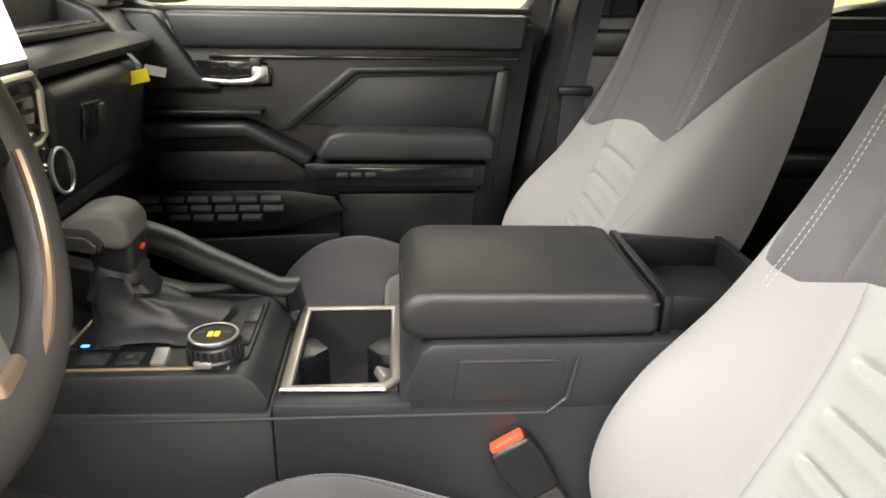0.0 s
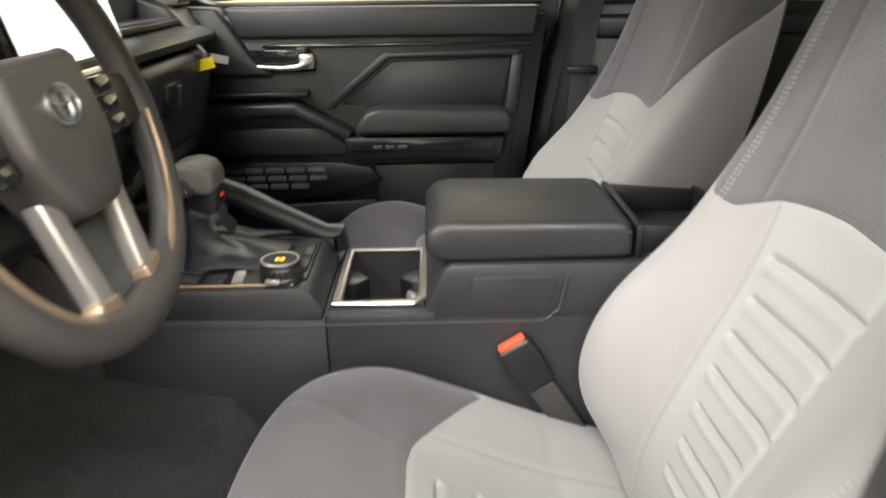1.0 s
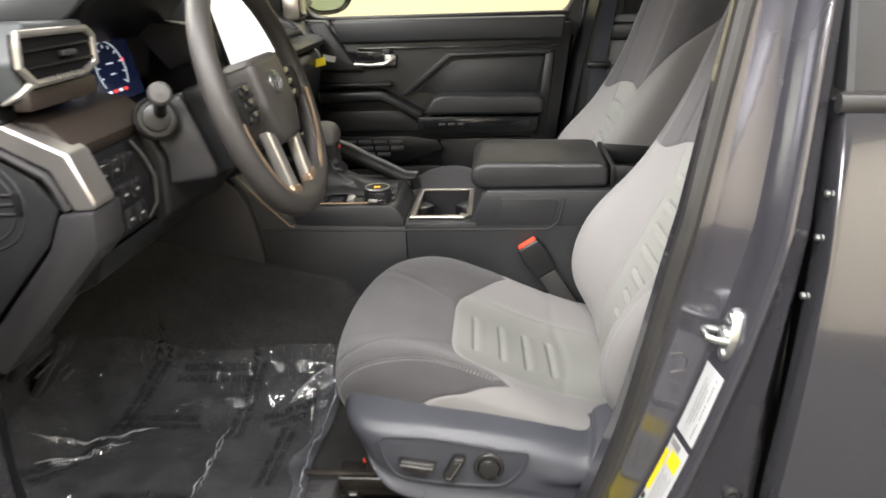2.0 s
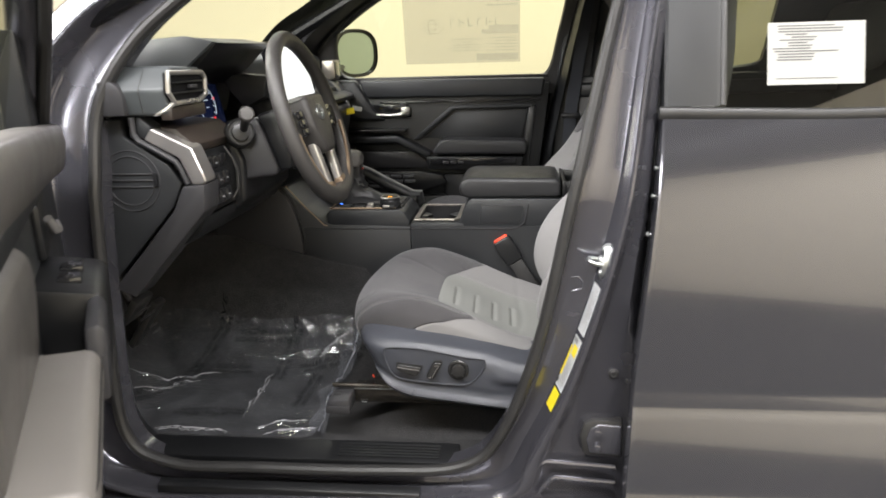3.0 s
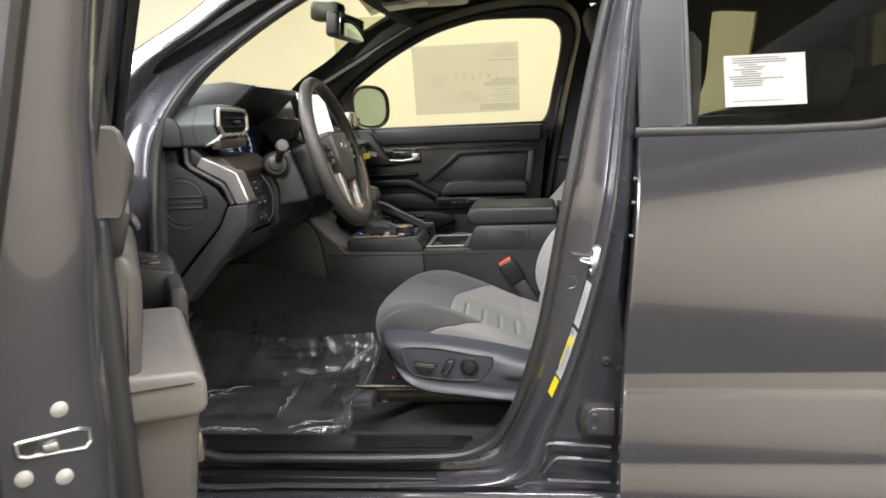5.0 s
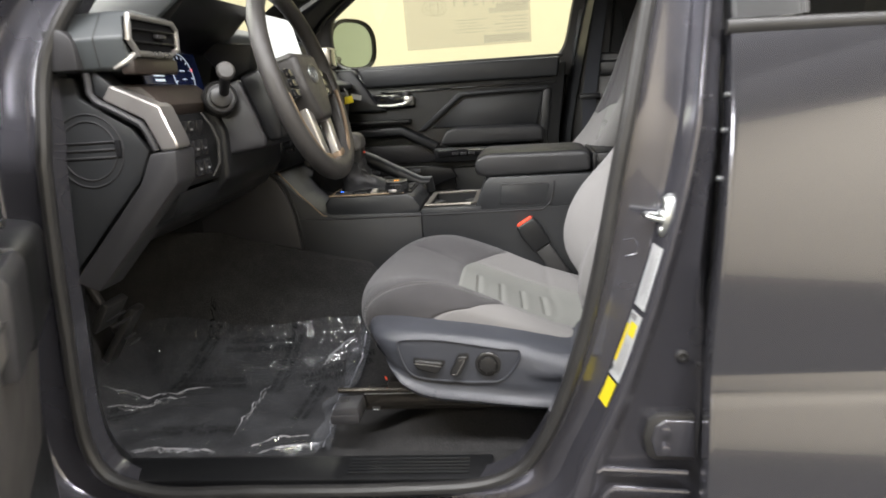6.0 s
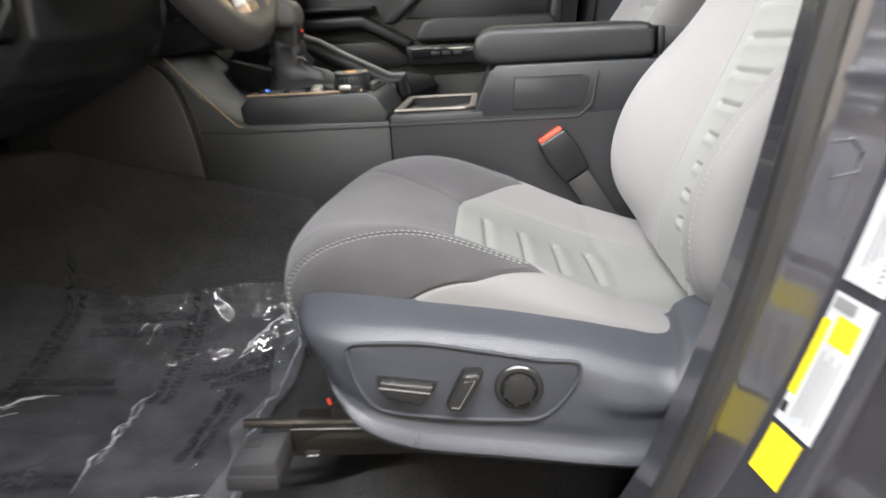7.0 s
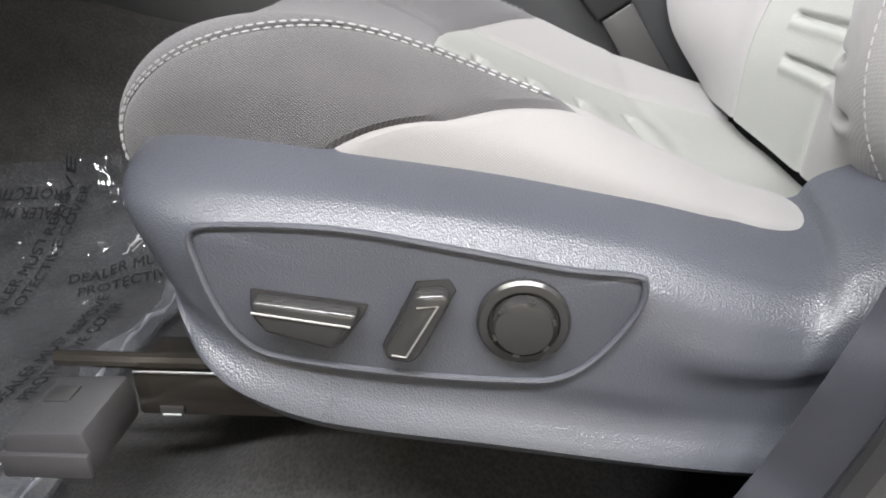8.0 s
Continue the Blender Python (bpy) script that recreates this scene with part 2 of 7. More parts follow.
# ---- shape tools ----
class Shape:
    """Collects vertices and faces of one mesh."""

    def __init__(self):
        self.v, self.f = [], []

    def add(self, verts, faces):
        n = len(self.v)
        self.v += [tuple(map(float, p)) for p in verts]
        self.f += [tuple(n + i for i in q) for q in faces]
        return self

    def take(self, b, m=None):
        b.verts.index_update()
        self.add([(m @ v.co) if m else v.co for v in b.verts], [[v.index for v in q.verts] for q in b.faces])
        b.free()
        return self

    def box(self, c, s, bevel=0.003, rot=(0, 0, 0), seg=2):
        b = bmesh.new()
        bmesh.ops.create_cube(b, size=1.0)
        for v in b.verts:
            v.co = Vector((v.co.x * s[0], v.co.y * s[1], v.co.z * s[2]))
        if bevel:
            bmesh.ops.bevel(b, geom=b.edges[:], offset=min(bevel, min(s) * 0.48), segments=seg, profile=0.5, affect="EDGES")
        return self.take(b, pose(*c, *rot))

    def prism(self, pts, axis, a0, a1, bevel=0.0, seg=2, m=None):
        """pts: corners in the two other axes, in x, y, z order."""
        k = "xyz".index(axis)

        def put(p, a):
            q = list(p)
            q.insert(k, a)
            return Vector(q)
        b = bmesh.new()
        lo, hi = [b.verts.new(put(p, a0)) for p in pts], [b.verts.new(put(p, a1)) for p in pts]
        b.faces.new(lo[::-1])
        b.faces.new(hi)
        for i in range(len(pts)):
            j = (i + 1) % len(pts)
            b.faces.new((lo[i], lo[j], hi[j], hi[i]))
        bmesh.ops.recalc_face_normals(b, faces=b.faces[:])
        if bevel:
            bmesh.ops.bevel(b, geom=b.edges[:], offset=bevel, segments=seg, profile=0.5, affect="EDGES")
        return self.take(b, m)

    def grid(self, p, close=False):
        nu, nv = p.shape[:2]
        n = len(self.v)
        self.v += [tuple(map(float, q)) for q in p.reshape(-1, 3)]
        for i in range(nu - 1):
            for j in range(nv - (0 if close else 1)):
                k = (j + 1) % nv
                self.f.append((n + i * nv + j, n + i * nv + k, n + (i + 1) * nv + k, n + (i + 1) * nv + j))
        return self

    def tube(self, pts, r, n=10, closed=False, flat=1.0, up=None):
        p = np.array(pts, float)
        rs = np.broadcast_to(np.array(r, float), (len(p),))
        if closed:
            d = np.roll(p, -1, 0) - np.roll(p, 1, 0)
        else:
            d = np.gradient(p, axis=0)
        d /= np.linalg.norm(d, axis=1)[:, None] + 1e-12
        a = np.array(up, float) if up is not None else (np.array([0, 0, 1.0]) if abs(d[0][2]) < 0.9 else np.array([1.0, 0, 0]))
        rings = []
        for i in range(len(p)):
            a = a - d[i] * (a @ d[i])
            a /= np.linalg.norm(a)
            c = np.cross(d[i], a)
            ang = np.linspace(0, 2 * np.pi, n, endpoint=False)
            rings.append(p[i] + rs[i] * (np.cos(ang)[:, None] * a * flat + np.sin(ang)[:, None] * c))
        if closed:
            rings.append(rings[0])
        base = len(self.v)
        self.grid(np.array(rings), close=True)
        if not closed:
            self.f.append(tuple(base + i for i in range(n))[::-1])
            last = base + (len(rings) - 1) * n
            self.f.append(tuple(last + i for i in range(n)))
        return self

    def lathe(self, prof, at, axis, n=40, caps=True):
        """prof: radius and height along axis from at."""
        q = Vector(axis).normalized().to_track_quat("Z", "Y").to_matrix()
        ex, ey, ez = (np.array(q @ Vector(e)) for e in ((1, 0, 0), (0, 1, 0), (0, 0, 1)))
        ang = np.linspace(0, 2 * np.pi, n, endpoint=False)
        rings = [np.array(at) + h * ez + r * (np.cos(ang)[:, None] * ex + np.sin(ang)[:, None] * ey) for r, h in prof]
        base = len(self.v)
        self.grid(np.array(rings), close=True)
        last = base + (len(rings) - 1) * n
        if caps:
            self.f.append(tuple(base + i for i in range(n))[::-1])
            self.f.append(tuple(last + i for i in range(n)))
        return self

    def moved(self, m):
        self.v = [tuple(m @ Vector(p)) for p in self.v]
        return self


def part(name, shape, mat, parent=None, label="", sharp=32, smooth=True):
    me = bpy.data.meshes.new(name)
    me.from_pydata(shape.v, [], shape.f)
    b = bmesh.new()
    b.from_mesh(me)
    bmesh.ops.recalc_face_normals(b, faces=b.faces[:])
    b.to_mesh(me)
    b.free()
    me.materials.append(mat)
    if smooth:
        me.polygons.foreach_set("use_smooth", [True] * len(me.polygons))
        me.set_sharp_from_angle(angle=radians(sharp))
    ob = new(name, me)
    if parent is not None:
        ob.parent = parent
        if parent.type == "EMPTY":
            ob.matrix_parent_inverse = Matrix.Translation(parent.location).inverted()
    if label:
        tagged(ob, label)
    return ob


def thing(name, at, label, category, group="", kind=""):
    ob = new(name)
    ob.location = at
    ob.empty_display_size = 0.05
    return tagged(ob, label, category, group, kind)


def single(name, shape, mat, label, category, group="", kind="", sharp=32):
    return tagged(part(name, shape, mat, None, "", sharp), label, category, group, kind)


def spline(pts):
    """A smooth curve through evenly spaced knots: takes an array of 0..1, gives the points."""
    p = np.array(pts, float)
    if p.ndim == 1:
        p = p[:, None]
    q = np.vstack([2 * p[0] - p[1], p, 2 * p[-1] - p[-2]])

    def at(u):
        s = np.clip(np.asarray(u, float), 0, 1) * (len(p) - 1)
        i = np.minimum(s.astype(int), len(p) - 2)
        f = (s - i)[..., None]
        a, b, c, d = q[i], q[i + 1], q[i + 2], q[i + 3]
        return 0.5 * (2 * b + (c - a) * f + (2 * a - 5 * b + 4 * c - d) * f ** 2 + (3 * b - a - 3 * c + d) * f ** 3)
    return at


def loft(knots, curves):
    """A smooth sheet over curves laid at the rising knots of v."""
    k = np.array(knots, float)

    def at(u, v):
        u, v = np.broadcast_arrays(np.asarray(u, float), np.asarray(v, float))
        pts = np.array([c(u) for c in curves])
        slope = np.array([(pts[min(i + 1, len(k) - 1)] - pts[max(i - 1, 0)]) / (k[min(i + 1, len(k) - 1)] - k[max(i - 1, 0)]) for i in range(len(k))])
        i = np.clip(np.searchsorted(k, v, side="right") - 1, 0, len(k) - 2)
        h = (k[i + 1] - k[i])
        f = ((v - k[i]) / h)[..., None]
        take = lambda a, j: np.take_along_axis(a, j[None, ..., None].repeat(3, -1), 0)[0]
        p0, p1, m0, m1 = take(pts, i), take(pts, i + 1), take(slope, i) * h[..., None], take(slope, i + 1) * h[..., None]
        return (2 * f ** 3 - 3 * f ** 2 + 1) * p0 + (f ** 3 - 2 * f ** 2 + f) * m0 + (-2 * f ** 3 + 3 * f ** 2) * p1 + (f ** 3 - f ** 2) * m1
    return at


def normals(sheet, u, v, inside):
    e = 1e-3
    a = sheet(np.clip(u + e, 0, 1), v) - sheet(np.clip(u - e, 0, 1), v)
    b = sheet(u, np.clip(v + e, -1, 1)) - sheet(u, np.clip(v - e, -1, 1))
    n = np.cross(a, b)
    n /= np.linalg.norm(n, axis=-1)[..., None] + 1e-12
    flip = np.sign(((sheet(u, v) - np.array(inside)) * n).sum(-1))
    return n * np.where(flip == 0, 1, flip)[..., None]


def panel(sheet, inside, us, vs, sew=(1, 1, 1, 1), depth=0.003, width=0.009, relief=None, thick=0.004):
    """A sewn panel on a sheet: us, vs are grids of the sheet's parameters; its sewn edges (first u, last u, first v, last v) tuck in."""
    p = sheet(us, vs)
    n = normals(sheet, us, vs, inside)
    d = np.full(us.shape, 1.0)
    step_u = np.linalg.norm(np.diff(p, axis=0), axis=-1)
    step_v = np.linalg.norm(np.diff(p, axis=1), axis=-1)
    cu = np.vstack([np.zeros((1, us.shape[1])), np.cumsum(step_u, 0)])
    cv = np.hstack([np.zeros((us.shape[0], 1)), np.cumsum(step_v, 1)])
    for on, far in zip(sew, (cu, cu[-1:] - cu, cv, cv[:, -1:] - cv)):
        if on:
            d = np.minimum(d, far)
    off = -depth * np.clip(1 - d / width, 0, 1) ** 2
    if relief is not None:
        off = off + relief(us, vs)
    p = p + n * off[..., None]
    s = Shape().grid(p)
    rim = np.vstack([p[0], p[1:, -1], p[-1, -2::-1], p[-2:0:-1, 0]])
    nr = np.vstack([n[0], n[1:, -1], n[-1, -2::-1], n[-2:0:-1, 0]])
    s.grid(np.array([rim, rim - nr * thick]), close=True)
    return s


def stitches(sheet, inside, us, vs, lift=0.0004, pitch=0.0062, length=0.0042, r=0.00055):
    """A row of short threads along a line on a sheet."""
    fine = np.linspace(0, 1, 400)
    t = np.linspace(0, 1, len(us))
    u, v = np.interp(fine, t, us), np.interp(fine, t, vs)
    p = sheet(u, v) + normals(sheet, u, v, inside) * lift
    run = np.concatenate([[0], np.cumsum(np.linalg.norm(np.diff(p, axis=0), axis=1))])
    s = Shape()
    for k in range(int(run[-1] / pitch)):
        q = [[np.interp(a, run, p[:, c]) for c in range(3)] for a in (k * pitch, k * pitch + length * 0.5, k * pitch + length)]
        s.tube(q, (r * 0.6, r, r * 0.6), 5)
    return s


# ---- the room ----
def room():
    x0, x1, y0, y1, h = -6.0, 6.5, -8.2, 4.2, 3.5
    single("ground", Shape().box(((x0 + x1) / 2, (y0 + y1) / 2, -0.1), (x1 - x0 + 0.6, y1 - y0 + 0.6, 0.2), 0), CONCRETE,
           "grey sealed concrete showroom floor", "floor", kind="structure")
    turn = math.degrees(math.atan2(9.2, 5.5))
    for name, c, s, rz in (("wall_north", ((x0 + x1) / 2, y1 + 0.1, h / 2), (x1 - x0 + 0.6, 0.2, h), 0),
                           ("wall_south", ((x0 + 1.0) / 2, y0 - 0.1, h / 2), (7.2, 0.2, h), 0),
                           ("wall_south_east", (3.85, -3.65, h / 2), (10.9, 0.2, h), turn),
                           ("wall_west", (x0 - 0.1, (y0 + y1) / 2, h / 2), (0.2, y1 - y0, h), 0),
                           ("wall_east", (x1 + 0.1, 2.6, h / 2), (0.2, 3.2, h), 0)):
        single(name, Shape().box(c, s, 0, (0, 0, rz)), WALL, "plain cream painted photo booth wall", "wall", kind="structure")
    single("ceiling", Shape().box(((x0 + x1) / 2, (y0 + y1) / 2, h + 0.1), (x1 - x0 + 0.6, y1 - y0 + 0.6, 0.2), 0), CEILING,
           "plain dark painted showroom ceiling", "ceiling", kind="structure")


room()

# ---- the car's shell ----
MID = 0.79
OPENING = [(-0.70, 0.95), (-0.685, 1.20), (-0.672, 1.365), (-0.60, 1.483), (-0.49, 1.573), (-0.34, 1.665), (-0.15, 1.745), (0.10, 1.79),
           (0.30, 1.78), (0.365, 1.70), (0.335, 1.55), (0.305, 1.42), (0.25, 1.17), (0.193, 0.90), (0.12, 0.70), (0.033, 0.617),
           (-0.15, 0.600), (-0.40, 0.598), (-0.60, 0.602), (-0.70, 0.68)]
OUTER = [(-0.86, 0.95), (-0.87, 1.22), (-0.88, 1.40), (-0.76, 1.545), (-0.61, 1.635), (-0.46, 1.735), (-0.22, 1.84), (0.10, 1.89),
         (0.32, 1.89), (0.43, 1.75), (0.42, 1.55), (0.405, 1.42), (0.385, 1.17), (0.37, 0.90), (0.36, 0.68), (0.34, 0.50),
         (-0.10, 0.50), (-0.40, 0.50), (-0.70, 0.50), (-0.87, 0.60)]


def ring(pts, n):
    """n points of a smooth closed line through pts."""
    p = np.array(pts, float)
    k = len(p)
    s = np.arange(n) * k / n
    i = s.astype(int)
    f = (s - i)[:, None]
    a, b, c, d = p[(i - 1) % k], p[i % k], p[(i + 1) % k], p[(i + 2) % k]
    return 0.5 * (2 * b + (c - a) * f + (2 * a - 5 * b + 4 * c - d) * f ** 2 + (3 * b - a - 3 * c + d) * f ** 3)


def flange(z):
    """How far in the door flange stands at a height, from the near side."""
    return 0.03 + 0.22 * np.maximum(0, np.asarray(z, float) - 1.2)


# how far from the seal to the outer line the shut face steps outward, corner by corner
STEP = [0.5, 0.5, 0.5, 0.48, 0.45, 0.45, 0.45, 0.45, 0.5, 0.52, 0.55, 0.58, 0.57, 0.345, 0.2, 0.22, 0.32, 0.35, 0.38, 0.45]
FACE = 0.045
# the step's profile: share of the way (below 1 of STEP, past it added to STEP) and depth
STEP_IN = ((-0.05, 0.05), (-0.04, 0.012), (0, 0.010), (0.3, 0.0085), (0.36, 0.0105), (0.85, 0.0115), (0.95, 0.0105), (1.0, 0.006))
STEP_OUT = ((FACE * 0.5, -0.019), (FACE, -0.044), (0.06, -0.049), (0.08, -0.052), (0.11, -0.052), (0.14, -0.048), (0.18, -0.038), (0.22, -0.032))


def side_frame(mirror):
    n = 160
    a, b = ring(OPENING, n), ring(OUTER, n)
    turn = (lambda y: 2 * MID - y) if mirror else (lambda y: y)
    e = ring([(q, 0.0) for q in STEP], n)[:, :1]
    rows = []
    for way, dy in [(e * k if k > 0 else e * 0 + k, d) for k, d in STEP_IN] + [(e + k, d) for k, d in STEP_OUT] + [(e * 0.2 + 0.78, -0.026), (e * 0 + 1.0, 0.0), (e * 0 + 1.02, 0.06)]:
        q = a + (b - a) * way
        rows.append(np.stack([q[:, 0], turn(flange(q[:, 1]) + dy), q[:, 1]], 1))
    car = thing("car_side_frame", (0, turn(0), 0.5), "dark grey metallic painted car door frame with pillars and sill" if not mirror
                else "dark grey painted far side car door frame", "car body", kind="structure")
    part("painted_frame", Shape().grid(np.array(rows), close=True), HEADLINER if mirror else PAINT_IN, car, "black cloth trim" if mirror else "dark grey metallic painted sheet metal", 40)
    c = ring(OPENING, n)
    t = np.roll(c, -1, 0) - np.roll(c, 1, 0)
    nrm = np.stack([t[:, 1], -t[:, 0]], 1) / np.linalg.norm(t, axis=1)[:, None]
    c = c - nrm * 0.006 * np.sign(((b - a) * nrm).sum(1).mean())
    part("door_seal", Shape().tube(np.stack([c[:, 0], turn(flange(c[:, 1]) - 0.006), c[:, 1]], 1), 0.013, 10, True, 0.9), RUBBER, car,
         "black rubber door seal")
    inner = []
    for s, dy in ((-0.035, 0.012), (-0.03, 0.03), (0.03, 0.07), (0.20, 0.12)):
        q = a + (b - a) * s
        inner.append(np.stack([q[:, 0], turn(flange(q[:, 1]) + dy), q[:, 1]], 1))
    part("inner_trim", Shape().grid(np.array(inner), close=True), PLASTIC, car, "black plastic pillar and sill trim", 60)
    return car


def front_fender():
    z = np.array([0.45, 0.75, 0.95, 1.10, 1.19, 1.235, 1.262, 1.275, 1.285, 1.29])
    y = np.array([-0.05, -0.09, -0.085, -0.06, -0.02, 0.03, 0.09, 0.20, 0.45, 0.79])
    s = spline(np.stack([y, z], 1))(np.linspace(0, 1, 50))
    x = np.linspace(-2.1, -0.87, 20)
    g = np.stack([np.repeat(x[:, None], 50, 1), np.repeat(s[None, :, 0], 20, 0), s[None, :, 1] - 0.06 * np.clip((-1.2 - x[:, None]) / 0.9, 0, 1) ** 2], -1)
    f = thing("front_fender", (-1.5, 0, 0.45), "dark grey metallic car front fender and bonnet", "car body", kind="structure")
    part("skin", Shape().grid(g), PAINT, f, "dark grey metallic painted panel", 60)
    g2 = g.copy()
    g2[..., 1] = 2 * MID - g2[..., 1]
    part("far_skin", Shape().grid(g2), PAINT, f, "dark grey metallic painted panel", 60)


front_fender()
NEAR_FRAME = side_frame(False)
side_frame(True)


def floor_height(x, y):
    """The carpet: flat, up the tunnel's sides and up the toe board."""
    off = np.abs(y - MID)
    z = 0.612 + 0.13 * np.clip((0.36 - off) / 0.2, 0, 1) ** 1.5
    top = np.interp(x, [-1.2, -0.69, -0.58, -0.47, -0.376, -0.294, -0.22], [0.97, 0.958, 0.929, 0.902, 0.877, 0.857, 0.742])
    z = z + np.clip((0.215 - off) / 0.075, 0, 1) ** 1.3 * (top - 0.742)
    return np.maximum(z, 0.612 + 0.42 * np.clip((-0.78 - x) / 0.42, 0, 1) ** 1.25)


def cabin_floor():
    x = np.linspace(-1.25, 1.30, 150)
    y = np.linspace(0.07, 2 * MID - 0.07, 200)
    gx, gy = np.meshgrid(x, y, indexing="ij")
    off = np.abs(gy - MID)
    z = floor_height(gx, gy)
    z += 0.05 * np.exp(-((gx + 0.02) / 0.16) ** 4) * np.clip((0.64 - off) / 0.06, 0, 1)
    z += 0.0025 * np.sin(gx * 23 + gy * 17) * np.sin(gy * 31 - gx * 9)
    s = Shape().grid(np.stack([gx, gy, z], -1))
    single("floor", s, CARPET, "black loop pile carpet on the car floor", "carpet", kind="structure")
    # roof, bulkhead and back of the cab
    rx, ry = np.meshgrid(np.linspace(-0.36, 1.36, 30), np.linspace(0.13, 2 * MID - 0.13, 24), indexing="ij")
    rz = 1.80 + 0.05 * (1 - ((ry - MID) / 0.66) ** 2) - 0.03 * np.clip((-0.1 - rx) / 0.26, 0, 1) ** 2
    top = Shape().grid(np.stack([rx, ry, rz], -1))
    top.grid(np.stack([rx, ry, rz + 0.05], -1))
    single("ceiling_headliner", top, HEADLINER, "black cloth headliner under the car roof", "headliner", kind="structure")
    rx, ry = np.meshgrid(np.linspace(-0.44, 1.46, 24), np.linspace(0.115, 2 * MID - 0.115, 30), indexing="ij")
    rz = 1.865 + 0.05 * (1 - ((ry - MID) / 0.68) ** 2) - 0.06 * np.clip((-0.1 - rx) / 0.34, 0, 1) ** 2 - 0.03 * np.clip((rx - 1.1) / 0.36, 0, 1) ** 2
    single("roof", Shape().grid(np.stack([rx, ry, rz], -1)), PAINT, "dark grey metallic painted car roof panel", "car body", kind="structure")
    single("bulkhead", Shape().box((-1.30, MID, 0.98), (0.06, 1.5, 0.86), 0.01), PLASTIC, "black bulkhead behind the dashboard", "bulkhead", kind="structure")
    back = Shape().box((1.38, MID, 1.025), (0.06, 1.5, 0.95), 0.01).box((1.38, MID, 1.765), (0.06, 1.5, 0.17), 0.01)
    back.box((1.38, 0.155, 1.59), (0.06, 0.23, 0.18), 0).box((1.38, 1.425, 1.59), (0.06, 0.23, 0.18), 0).box((1.38, 0.99, 1.59), (0.03, 0.05, 0.18), 0)
    single("cab_back_wall", back, HEADLINER, "black trimmed rear wall of the cab around a rear window", "cab wall", kind="structure")
    rear = single("window_rear", Shape().box((1.385, MID, 1.59), (0.005, 1.04, 0.18), 0), GLASS_DARK, "dark glass pane in the rear wall of the cab", "window", kind="structure")
    rear.visible_shadow = False


cabin_floor()


def windscreen():
    w = thing("windscreen", (-1.1, MID, 1.36), "clear laminated windscreen in a black frame", "windscreen")
    u, v = np.meshgrid(np.linspace(0, 1, 14), np.linspace(-1, 1, 24), indexing="ij")
    half = 0.70 - 0.07 * u
    x = -1.22 + 0.90 * u + 0.10 * v ** 2 * (1 - 0.4 * u)
    z = 1.33 + 0.44 * u - 0.01 * v ** 2
    p = np.stack([x, MID + half * v, z], -1)
    pane = part("pane", Shape().grid(p), GLASS_FRONT, w, "clear glass")
    pane.visible_shadow = False
    for k, side in ((0, -1), (-1, 1)):
        q = p[:, k]
        part("pillar_trim", Shape().tube(q + np.array([0, side * 0.015, -0.012]), 0.035, 10, False, 0.6), PLASTIC, w, "black pillar trim")
    part("header_trim", Shape().tube(p[-1] + np.array([0.02, 0, -0.01]), 0.03, 10, False, 0.5), HEADLINER, w, "black header trim")


windscreen()


